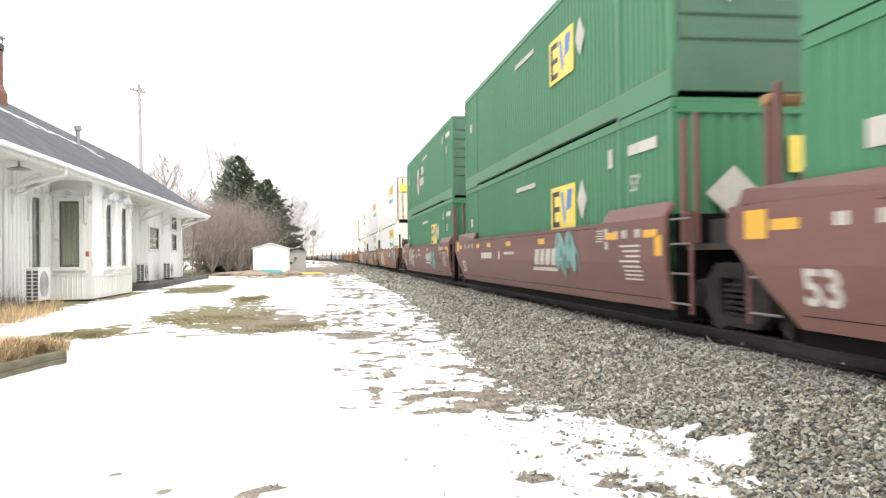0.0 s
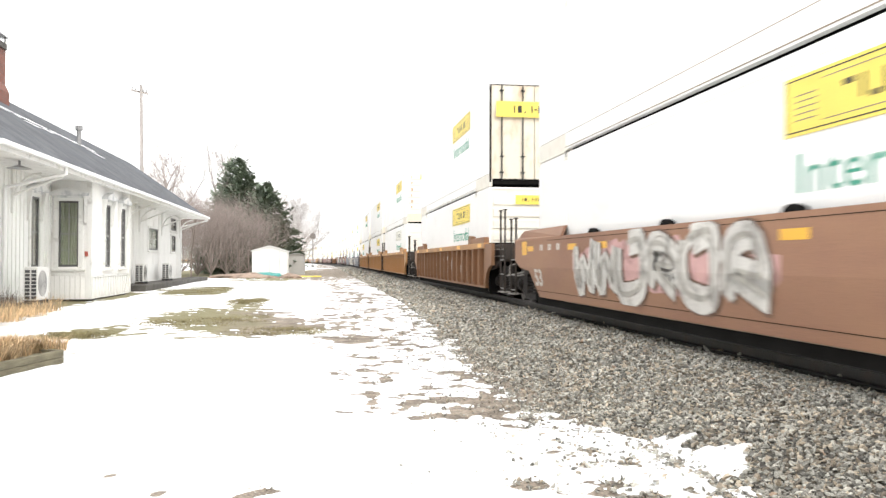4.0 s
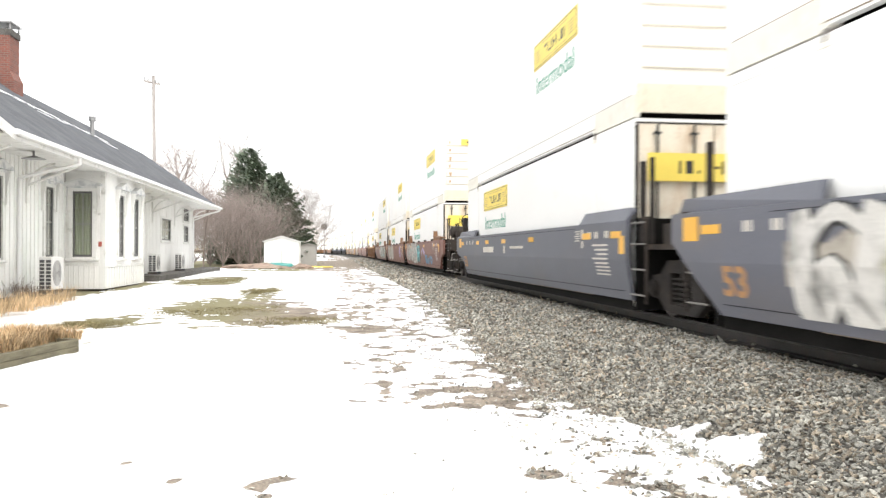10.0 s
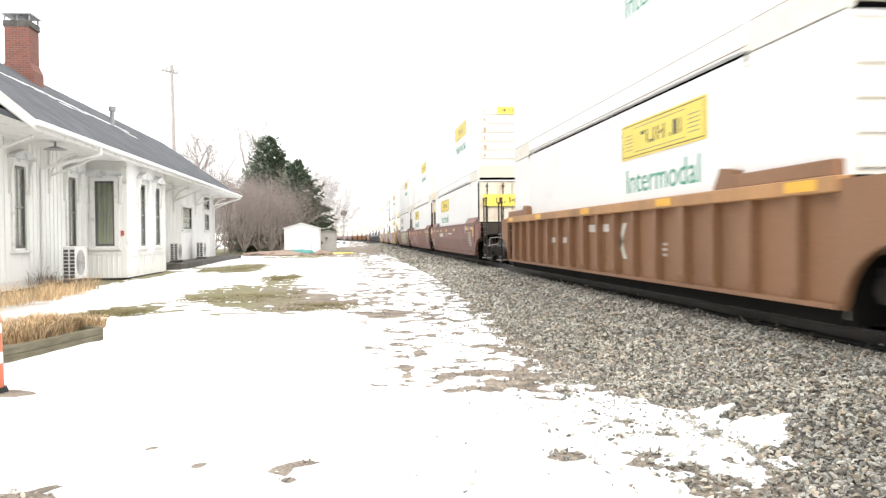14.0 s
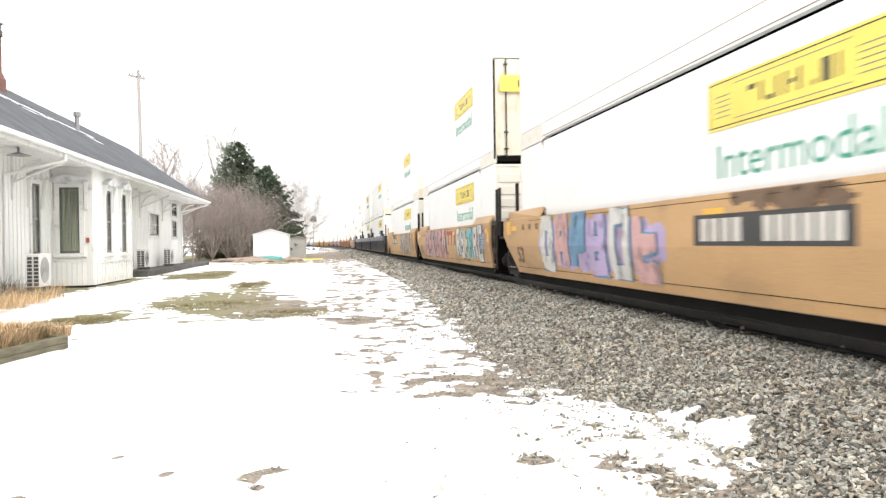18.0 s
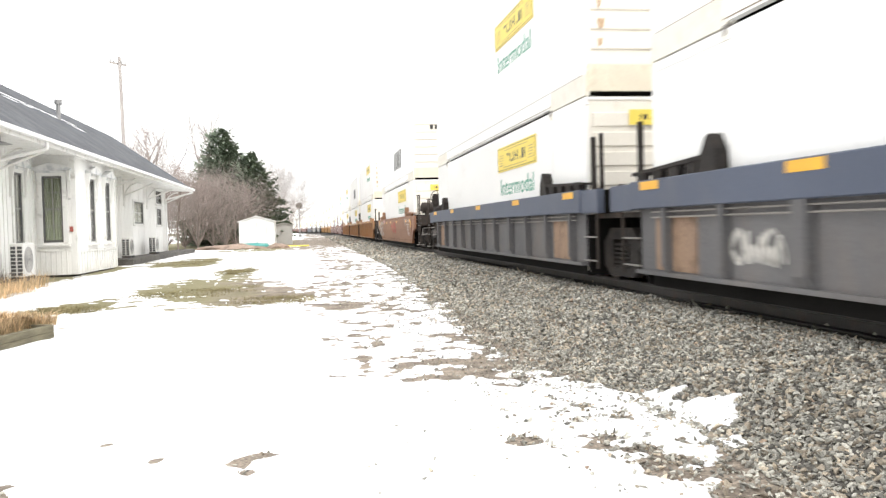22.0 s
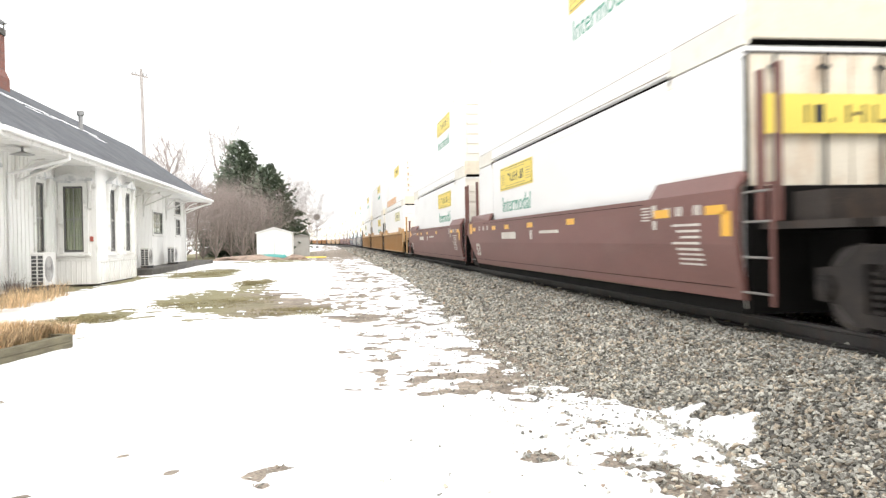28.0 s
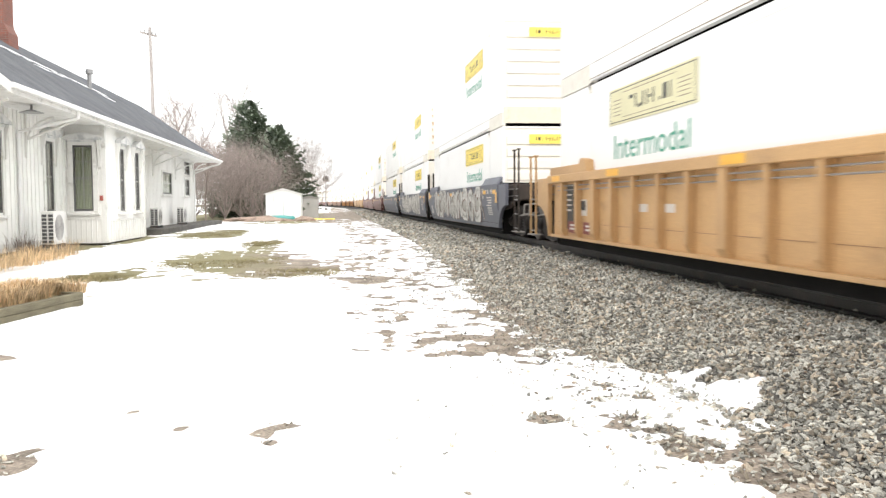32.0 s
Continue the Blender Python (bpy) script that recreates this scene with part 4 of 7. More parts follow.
# ---------------------------------------------------------------- yard things
def utility_pole(m, h, label, lean=0.0):
    p = thing("utility_pole", m @ pose(0, 0, 0, 0, lean, 0), label, "pole", "utility poles")
    part("shaft", ("pole", h), lambda bm: tube(bm, (0, 0, -0.5), (0, 0, h), 0.17, 0.11, 12), M["pole"], p)
    part("crossarm", "crossarm", boxes((-0.85, 0.85, 0.1, 0.2, -0.55, -0.42)), M["pole"], p, pose(0, 0, h))
    for x in (-0.75, -0.4, 0.4, 0.75):
        part("insulator", "insulator", lambda bm: tube(bm, (0, 0.15, -0.42), (0, 0.15, -0.22), 0.05, 0.035, 8), M["metal_grey"], p, pose(x, 0, h))
    return p


utility_pole(pose(-13.15, 64, 0.3, 0, 0, 60), 14.2, "weathered wooden utility pole with a short crossarm", -1.2)
utility_pole(pose(22, 38.7, 0.0, 0, 0, 55), 7.4, "slender wooden utility pole across the track")


def gable_shed(m, w, d, h, peak, mat, label):
    s = thing("garden_shed", m, label, "shed")
    part("front_wall", ("shed_front", w, h), lambda bm: prism(bm, [(-w / 2, 0), (w / 2, 0), (w / 2, h), (0, peak), (-w / 2, h)], "y", 0, 0.05), mat, s)
    part("back_wall", ("shed_back", w, h), lambda bm: prism(bm, [(-w / 2, 0), (w / 2, 0), (w / 2, h), (0, peak), (-w / 2, h)], "y", d - 0.05, d), mat, s)
    for sx in (-1, 1):
        part("side_wall", ("shed_side", d, h), boxes((-0.025, 0.025, 0.05, d - 0.05, 0, h)), mat, s, pose(sx * (w / 2 - 0.03), 0, 0))
        part("roof_panel", ("shed_roof", w, d, sx), lambda bm: prism(bm, [(0, peak + 0.06), (sx * (w / 2 + 0.12), h - 0.02), (sx * (w / 2 + 0.12), h - 0.07), (0, peak + 0.01)], "y", -0.12, d + 0.12), mat, s)
    part("door_seam", ("shed_seam", h), boxes((-0.012, 0.012, -0.012, -0.001, 0.05, h - 0.1), (-0.75, -0.73, -0.012, -0.001, 0.05, h - 0.1), (0.73, 0.75, -0.012, -0.001, 0.05, h - 0.1)), M["shed_grey"], s)
    return s


gable_shed(pose(-4.07, 66, 0.28), 2.7, 3.2, 2.1, 2.45, M["shed_white"], "white metal garden shed with a low gable roof")
gable_shed(pose(-2.4, 78, 0.3), 1.5, 2.5, 1.85, 1.95, M["shed_grey"], "grey metal storage shed behind the white shed")


def heap(bm, seed, rx, ry, rz):
    r = bmesh.ops.create_icosphere(bm, subdivisions=3, radius=1)
    for v in r["verts"]:
        k = 1 + 0.35 * noise.noise(v.co * 2.2 + Vector((seed, 0, 0)))
        v.co = Vector((v.co.x * rx * k, v.co.y * ry * k, max(-0.1, v.co.z * rz * k)))


single("tarpaulin", heap, M["tarp"], "crumpled turquoise tarpaulin at the foot of the shed", "tarpaulin", m=pose(-4.45, 64.9, 0.32), args=(3, 1.6, 0.7, 0.36))
single("soil_mound", heap, M["soil"], "low brown heap of bare soil and debris", "soil heap", m=pose(-5.7, 62.5, 0.25), args=(8, 2.6, 1.2, 0.42))
single("debris", heap, M["soil"], "small brown pile of debris beside the shed", "debris", m=pose(-2.3, 61.5, 0.25), args=(12, 0.9, 0.7, 0.4))

single("marker_pipe", lambda bm: tube(bm, (-0.9, 0, 0.06), (0.9, 0.1, 0.06), 0.06, seg=10), M["sign_yellow"], "yellow plastic pipe lying beside the sheds", "pipe", m=pose(-1.0, 66.0, 0.3))

# timber bed with dry ornamental grass
planter = thing("planter_bed", pose(0, 0, 0), "weathered timber raised bed edging", "planter")
PL = [(-5.55, 6.6), (-4.62, 10.3), (-3.95, 13.45), (-6.6, 14.6)]
for i in range(3):
    (xa, ya), (xb, yb) = PL[i], PL[i + 1]
    a = math.degrees(math.atan2(yb - ya, xb - xa))
    ln = math.hypot(xb - xa, yb - ya)
    for k in range(2):
        part("plank", ("plank", round(ln, 2)), lambda bm: box(bm, 0, ln, -0.05, 0.05, 0, 0.105, 0.008), M["timber"], planter, pose(xa, ya, 0.02 + 0.109 * k, 0, 0, a))
part("soil", "planter_soil", lambda bm: prism(bm, [(-5.6, 6.7), (-4.7, 10.3), (-4.02, 13.3), (-6.6, 14.5), (-9, 14.5), (-9, 6.7)], "z", 0, 0.19), M["yard"], planter)


def grass_field(name, spots, h0, h1, mat, label, seed):
    """Curved dry blades in tufts."""
    r = np.random.RandomState(seed)
    verts, faces = [], []
    for cx, cy, rad, z, n, hs in spots:
        for _ in range(n):
            a, d = r.rand() * 6.283, rad * math.sqrt(r.rand())
            x, y = cx + d * math.cos(a), cy + d * math.sin(a)
            lean, la, h, w = 0.2 + 1.0 * r.rand(), a + r.normal(0, 0.9), (h0 + (h1 - h0) * r.rand()) * hs, 0.0025 + 0.004 * r.rand()
            dx, dy = math.cos(la), math.sin(la)
            px, py = -dy * w, dx * w
            b = len(verts)
            verts += [(x - px, y - py, z), (x + px, y + py, z), (x + dx * lean * h * 0.35 - px, y + dy * lean * h * 0.35 - py, z + h * 0.6),
                      (x + dx * lean * h * 0.35 + px, y + dy * lean * h * 0.35 + py, z + h * 0.6), (x + dx * lean * h, y + dy * lean * h, z + h * (1 - 0.3 * lean))]
            faces += [(b, b + 1, b + 3, b + 2), (b + 2, b + 3, b + 4)]
    return tagged(raw(name, verts, faces, mat), label, "grass", kind="stuff")


r = np.random.RandomState(3)
spots = []
for k in range(150):
    u, v = r.rand(), r.rand()
    y = 7 + 6.9 * u
    xe = np.interp(y, [6.6, 10.3, 13.45], [-5.55, -4.62, -3.95])
    spots.append((xe - 0.12 - v * 2.6, y, 0.14 + 0.2 * r.rand(), 0.18, 290, 0.5 + 1.0 * v * r.rand() ** 1.5))
grass_field("dry_grass", spots, 0.16, 0.62, M["dry_grass"], "dry straw-coloured ornamental grass in the bed", 5)
spots = [(-7.4 + 0.6 * r.rand(), 16 + 7.5 * r.rand(), 0.3, 0.25, 60, 0.4 + r.rand() * 1.1) for k in range(40)]
grass_field("dry_grass", spots, 0.15, 0.45, M["dry_grass"], "dry straw-coloured weeds along the depot wall", 6)
spots = [(-8.25 + 0.5 * r.rand(), 22.3 + 1.1 * r.rand(), 0.12, 0.3, 16, 0.6 + 0.5 * r.rand()) for k in range(14)] + [(-7.9, 37.4 + 0.1 * k, 0.12, 0.35, 12, 0.7) for k in range(5)] + [(-7.9, 43.7 + 0.1 * k, 0.12, 0.35, 12, 0.7) for k in range(5)]
grass_field("dead_weeds", spots, 0.3, 0.75, M["bark"], "dark dead weeds beside the heat pumps", 12)
M["turf"] = random_tint(material("winter_turf", (0.23, 0.2, 0.105), 0.95, vary=0.25), 0.35)
spots = []
for cx, cy, rx, ry, k in BARE[:5]:
    for _ in range(90):
        spots.append((cx + rx * 0.8 * r.uniform(-1, 1), cy + ry * 0.8 * r.uniform(-1, 1), 0.35, float(ground_z(0.0, cy)), 60, 1))
grass_field("turf", spots, 0.015, 0.04, M["turf"], "short olive winter turf showing through the snow", 7)

post = thing("traffic_post", pose(-3.8, 9.22, 0.0), "orange and white plastic channelizer post", "traffic post")
part("tube", "post_tube", lambda bm: [tube(bm, (0, 0, 0.05), (0, 0, 0.3), 0.1, 0.095, 14), tube(bm, (0, 0, 0.42), (0, 0, 0.62), 0.09, 0.085, 14), tube(bm, (0, 0, 0.72), (0, 0, 0.82), 0.08, 0.07, 14)], M["orange"], post)
part("band", "post_band", lambda bm: [tube(bm, (0, 0, 0.3), (0, 0, 0.42), 0.094, 0.091, 14), tube(bm, (0, 0, 0.62), (0, 0, 0.72), 0.086, 0.081, 14)], M["white_band"], post)
part("base", "post_base", lambda bm: tube(bm, (0, 0, 0), (0, 0, 0.05), 0.15, 0.13, 8), M["black"], post)

sig = thing("signal_mast", pose(-1.9, 160, 0.3), "black railway signal head on a slim mast", "signal")
part("mast", "sig_mast", lambda bm: tube(bm, (0, 0, 0), (0, 0, 5.6), 0.09, seg=10), M["metal_grey"], sig)
part("target", "sig_target", lambda bm: tube(bm, (0, 0.0, 5.9), (0, 0.06, 5.9), 0.62, seg=20), M["black"], sig)
part("hood", "sig_hood", lambda bm: tube(bm, (0, 0.0, 5.9), (0, -0.3, 5.9), 0.13, seg=12), M["black"], sig)
part("base", "sig_base", boxes((-0.3, 0.3, -0.3, 0.3, 0, 0.5, 0.03)), M["metal_grey"], sig)
sig2 = copy_thing(sig, pose(11.5, 230, 0.3))
house = thing("house", pose(34, 62, 0, 0, 0, 0), "low red building across the track", "house")
part("wall", "far_house_wall", boxes((-4, 4, -3, 3, 0, 3.0)), M["far_brick"], house)
part("roof", "far_house_roof", lambda bm: prism(bm, [(-4.4, 2.9), (4.4, 2.9), (0, 5.0)], "y", -3.3, 3.3), M["roof"], house)


# ---------------------------------------------------------------- trees
def spruce(m, h, spread_r, seed, label):
    t = thing("spruce", m, label, "tree")
    part("trunk", ("sp_trunk", seed), lambda bm: tube(bm, (0, 0, -0.2), (0, 0, h * 0.97), 0.22, 0.02, 8), M["bark"], t)
    r = np.random.RandomState(seed)
    verts, faces = [], []
    boughs = []
    z = h * 0.04
    while z < h * 0.99:
        f = z / h
        swell = 0.9 + 0.2 * r.rand()
        boughs += [(f, z + r.normal(0, 0.1), swell) for _ in range(int(9 + 26 * (1 - f)))]
        z += 0.2 + 0.16 * (1 - f)
    for f, z0, swell in boughs:
        a = r.rand() * 6.283
        ln = (spread_r * (1 - f) ** 0.72 * (1.0 - 0.25 * max(0.0, 0.25 - f) / 0.25) + 0.05) * (0.62 + 0.42 * r.rand() ** 0.7) * swell
        droop = -0.3 + 0.2 * r.rand() + 0.75 * f ** 2
        n = max(3, int(ln / 0.15))
        for k in range(n):
            q = (k + 0.5 + r.uniform(-0.3, 0.3)) / n
            if q < 0.35 and r.rand() < 0.7:
                continue
            x, y, z = ln * q * math.cos(a), ln * q * math.sin(a), z0 + droop * ln * q + 0.24 * ln * q * q + r.normal(0, 0.06)
            for _ in range(5):
                th, sz = a + r.uniform(-1.2, 1.2), 0.16 + 0.24 * r.rand()
                dx, dy, dz = math.cos(th) * sz, math.sin(th) * sz, r.uniform(-0.16, 0.16)
                wx, wy = -math.sin(th) * sz * 0.24, math.cos(th) * sz * 0.24
                i = len(verts)
                verts += [(x, y, z), (x + dx * 0.6 + wx, y + dy * 0.6 + wy, z + dz * 0.5 - 0.05), (x + dx, y + dy, z + dz), (x + dx * 0.6 - wx, y + dy * 0.6 - wy, z + dz * 0.5 + 0.04)]
                faces += [(i, i + 1, i + 2, i + 3)]
    crown = raw("crown", verts, faces, M["needles"])
    crown.parent = t
    return t


def limbs(r, verts, faces, p, d, ln, rad, depth, gnarl):
    """Grow tapered four-sided limbs."""
    steps = 3
    for s in range(steps):
        d2 = (d + Vector((r.normal(0, gnarl), r.normal(0, gnarl), r.normal(0, gnarl) + 0.05))).normalized()
        q = p + d2 * (ln / steps)
        r0, r1 = rad * (1 - 0.4 * s / steps), rad * (1 - 0.4 * (s + 1) / steps)
        u = d2.orthogonal().normalized()
        v = d2.cross(u)
        i = len(verts)
        for c, rr in ((p, r0), (q, r1)):
            for k in range(3):
                a = k * 2.094
                verts.append(tuple(c + u * rr * math.cos(a) + v * rr * math.sin(a)))
        for k in range(3):
            j = (k + 1) % 3
            faces.append((i + k, i + j, i + 3 + j, i + 3 + k))
        p, d = q, d2
        if depth > 0 and s > 0:
            for _ in range(2 if depth > 1 else 3):
                side = Vector((r.normal(), r.normal(), r.normal() * 0.6 + 0.25)).normalized()
                limbs(r, verts, faces, p, (d * 0.75 + side * 0.75).normalized(), ln * (0.55 + 0.2 * r.rand()), r1 * 0.6, depth - 1, gnarl)
    if depth > 0:
        limbs(r, verts, faces, p, d, ln * 0.7, rad * 0.55, depth - 1, gnarl)


def bare_tree(m, h, seed, mat, label, depth=4, name="bare_tree", stems=1, rad=0.13, gnarl=0.14):
    t = thing(name, m, label, "tree" if name == "bare_tree" else "shrub")
    r = np.random.RandomState(seed)
    part("trunk", ("trunk", seed), lambda bm: tube(bm, (0, 0, -0.2), (0, 0, h * 0.28), rad * 1.1, rad, 8), mat, t)
    verts, faces = [], []
    for s in range(stems):
        d = Vector((r.normal(0, 0.1 if stems == 1 else 0.5), r.normal(0, 0.1 if stems == 1 else 0.5), 1)).normalized()
        limbs(r, verts, faces, Vector((0, 0, h * (0.26 if stems == 1 else 0.02))), d, h * 0.34, rad * (1 if stems == 1 else 0.5), depth, gnarl)
    c = raw("crown", verts, faces, mat)
    c.parent = t
    return t


spruce(pose(-8.2, 82, 0.3), 11.0, 5.2, 21, "tall dark green spruce with a broad cone of boughs")
spruce(pose(-5.5, 80.5, 0.3), 8.6, 4.6, 22, "shorter dark green spruce with a rounded crown")
bare_tree(pose(-12.6, 76, 0.3), 10.4, 31, M["twig"], "bare leafless tree with thin crown", 4, rad=0.2)
bare_tree(pose(-10.9, 86, 0.3), 12.8, 32, M["twig"], "bare leafless tree with thin crown", 4, rad=0.2)
bare_tree(pose(-15.5, 84, 0.3), 10.5, 36, M["twig"], "bare leafless tree with thin crown", 4, rad=0.2)
bare_tree(pose(-3.0, 90, 0.3), 10.0, 33, M["twig_grey"], "grey bare tree beyond the spruces", 4, rad=0.07, stems=13)
bare_tree(pose(-2.2, 100, 0.3), 7.2, 34, M["twig_pale"], "pale bare tree beyond the spruces", 4, rad=0.12, stems=5)
bare_tree(pose(-4.0, 95, 0.3), 11.6, 35, M["twig_grey"], "grey bare tree beyond the spruces", 4, rad=0.07, stems=13)
rs = np.random.RandomState(77)
first = [bare_tree(pose(0, 0, 0), 7.4, 41 + k, M["twig"], "dense brown leafless shrub", 3, "shrub", 14, 0.05, 0.2) for k in range(3)]
spotsx = [(-12.6, 70), (-11.4, 69), (-10.2, 71), (-9.0, 70), (-8.0, 72), (-7.0, 71), (-12.0, 73), (-10.6, 74), (-9.5, 73.5), (-8.4, 75), (-7.2, 74.5), (-6.3, 73), (-13.4, 72), (-13.0, 66)]
for k, (x, y) in enumerate(spotsx):
    m = pose(x, y, 0.28, 0, 0, 67 * k)
    s = 1.0 + 0.35 * rs.rand()
    if k < 3:
        first[k].matrix_world = m
        ob = first[k]
    else:
        ob = copy_thing(first[k % 3], m)
    ob.scale = (s, s, s * (0.9 + 0.25 * rs.rand()))
    tagged(ob, group="shrub thicket")
bare_tree(pose(-9.6, 63.5, 0.3), 5.5, 51, M["bark"], "slim bare sapling before the thicket", 2, rad=0.05)


# far tree line round the place
def woods(name, ring, seed, label):
    r = np.random.RandomState(seed)
    verts, faces = [], []
    for x, y, h in ring:
        for _ in range(14):
            p = Vector((x + r.normal(0, 2.2), y + r.normal(0, 2.2), 0.2))
            d = Vector((r.normal(0, 0.12), r.normal(0, 0.12), 1)).normalized()
            limbs(r, verts, faces, p, d, h * 0.42 * (0.7 + 0.4 * r.rand()), 0.14, 1, 0.12)
    return tagged(raw(name, verts, faces, M["twig_pale"]), label, "woods", kind="stuff")


ring = [(-30 - 6 * r.rand() * k, 130 + 9 * k, 8 + 3 * r.rand()) for k in range(14)] + [(-14 - 2 * k, 300 + 6 * k, 9) for k in range(8)] + \
       [(30 + 3 * k, 330 - 8 * k, 6) for k in range(10)] + [(8 + 3 * k, 420, 8) for k in range(8)]
woods("far_woods", ring, 9, "pale leafless woods far along the line")


# ---------------------------------------------------------------- train: parts common to all cars
MOVING = []  # (thing, metres along the track at the start, height above the rail)
SIDE_X, CREASE_Z, SILL_Z, TOP_Z = 1.48, 0.86, 0.24, 1.47


def side_x(z):
    return -SIDE_X + (0.0 if z > CREASE_Z else (CREASE_Z - z) * 0.16)


def on_side(bm, ribbed=False, lift=0.004):
    """Lay flat polygons, drawn at x = 0, onto the near side of a car."""
    if ribbed:
        for v in bm.verts:
            v.co.x += -1.345 - lift
        return
    bmesh.ops.bisect_plane(bm, geom=bm.verts[:] + bm.edges[:] + bm.faces[:], plane_co=(0, 0, CREASE_Z), plane_no=(0, 0, 1))
    for v in bm.verts:
        v.co.x += side_x(v.co.z) - lift


def plate(bm, y0, y1, z0, z1, x=0.0, slant=0.0):
    vs = [bm.verts.new((x, y1 + 0, z0)), bm.verts.new((x, y0, z0)), bm.verts.new((x, y0 + slant, z1)), bm.verts.new((x, y1 + slant, z1))]
    bm.faces.new(vs)


def blob(bm, cy, cz, ry, rz, rr, x=0.0, n=22, rough=0.22):
    k = [1 + rr.uniform(-rough, rough) for _ in range(n)]
    vs = [bm.verts.new((x, cy + ry * k[i] * math.cos(6.283 * i / n), max(0.33, min(1.6, cz + rz * k[i] * math.sin(6.283 * i / n))))) for i in range(n)]
    bm.faces.new(vs)


def ribbon(bm, pts, widths, x):
    """A smooth band of one piece along (y, z) points."""
    n = len(pts)
    rows = []
    for i in range(n):
        a, b = pts[max(0, i - 1)], pts[min(n - 1, i + 1)]
        d = Vector((b[0] - a[0], b[1] - a[1]))
        d = d.normalized() if d.length > 1e-6 else Vector((1, 0))
        w = widths[i] / 2
        rows.append([bm.verts.new((x, pts[i][0] + s * -d.y * w, max(0.34, min(1.455, pts[i][1] + s * d.x * w)))) for s in (1, -1)])
    for p, q in zip(rows, rows[1:]):
        bm.faces.new((p[0], p[1], q[1], q[0]))


def curve_through(ctrl, per=6):
    out = []
    m = len(ctrl)
    for i in range(m - 1):
        p0, p1, p2, p3 = ctrl[max(0, i - 1)], ctrl[i], ctrl[i + 1], ctrl[min(m - 1, i + 2)]
        for k in range(per):
            t = k / per
            out.append(tuple(0.5 * (2 * p1[j] + (p2[j] - p0[j]) * t + (2 * p0[j] - 5 * p1[j] + 4 * p2[j] - p3[j]) * t * t + (3 * p1[j] - p0[j] - 3 * p2[j] + p3[j]) * t ** 3) for j in (0, 1)))
    return out + [ctrl[-1]]


def graffiti(car, y0, y1, z0, z1, fill, letters, outline, seed, count=5, ribbed=False, thick=1.0, block=False):
    """A sprayed piece on the near side: a cloud, swelling letters with an outline, and highlights."""
    rr = random.Random(seed)
    h = z1 - z0
    step = (y1 - y0) / count
    if fill:
        def cloud(bm):
            n = 40
            top = [(y0 - 0.15 + (y1 - y0 + 0.3) * i / n, z1 - 0.03 - h * 0.16 * rr.random() - h * 0.25 * (abs(i / n - 0.5) * 2) ** 4) for i in range(n + 1)]
            low = [(y0 - 0.15 + (y1 - y0 + 0.3) * i / n, z0 + 0.03 + h * 0.14 * rr.random() + h * 0.25 * (abs(i / n - 0.5) * 2) ** 4) for i in range(n + 1)]
            a = [bm.verts.new((0, y, z)) for y, z in top]
            b = [bm.verts.new((0, y, z)) for y, z in low]
            for i in range(n):
                bm.faces.new((a[i + 1], a[i], b[i], b[i + 1]))
            on_side(bm, ribbed, 0.003)
        part("sprayed_cloud", ("cloud", seed), cloud, M["spray_" + fill], car)
    strokes = []
    for i in range(count):
        cy = y1 - step * (i + 0.5)
        w = step * 0.5
        jit = lambda a: a + rr.uniform(-0.09, 0.09) * h
        top, mid, bot = z1 - 0.14 * h, (z0 + z1) / 2, z0 + 0.14 * h
        shapes = [
            [(cy + w * 0.8, bot), (cy + w * 0.6, mid), (cy + w * 0.4, top), (cy - w * 0.4, top), (cy - w * 0.7, mid), (cy + w * 0.2, mid), (cy - w * 0.8, bot)],
            [(cy - w * 0.8, top), (cy + w * 0.5, top), (cy + w * 0.8, mid), (cy - w * 0.5, mid), (cy - w * 0.9, bot), (cy + w * 0.9, bot)],
            [(cy + w * 0.8, top), (cy + w * 0.8, bot), (cy - w * 0.6, bot), (cy - w * 0.8, top), (cy + w * 0.2, top)],
            [(cy + w * 0.9, bot), (cy + w * 0.1, top), (cy - w * 0.9, bot)],
            [(cy + w * 0.8, top), (cy + w * 0.6, bot), (cy, mid), (cy - w * 0.5, bot), (cy - w * 0.9, top)],
            [(cy + w * 0.9, mid), (cy, top), (cy - w * 0.8, mid), (cy, bot), (cy + w * 0.8, mid)],
        ]
        ctrl = [(a + rr.uniform(-0.12, 0.12) * w, jit(b)) for a, b in shapes[rr.randrange(len(shapes))]]
        path = curve_through(ctrl)
        if block:
            wide = step * rr.uniform(0.2, 0.3) * thick
            stems = [[(cy + w * 0.62, bot), (cy + w * 0.5 + rr.uniform(-0.1, 0.1) * w, top)], [(cy - w * 0.45, bot), (cy - w * 0.5 + rr.uniform(-0.15, 0.15) * w, jit(top))]]
            bars = [[(cy + w * 0.75, zz + rr.uniform(-0.05, 0.05) * h), (cy - w * 0.75, zz + rr.uniform(-0.05, 0.05) * h)] for zz in rr.sample([top, mid, bot], 2)]
            for q, seg in enumerate(stems[:1 + (rr.random() < 0.7)] + bars):
                pts = [(seg[0][0] + (seg[1][0] - seg[0][0]) * k / 4, seg[0][1] + (seg[1][1] - seg[0][1]) * k / 4) for k in range(5)]
                strokes.append((pts, [(wide if q < 2 else wide * 0.85) * rr.uniform(0.85, 1.2) for _ in pts], i))
            continue
        t = max(0.09, min(0.34 * h, step * 0.36)) * thick
        ws = [t * (0.65 + 0.55 * abs(math.sin(1.7 * k / len(path) * math.pi + rr.random() * 0.3))) for k in range(len(path))]
        strokes.append((path, ws, i))
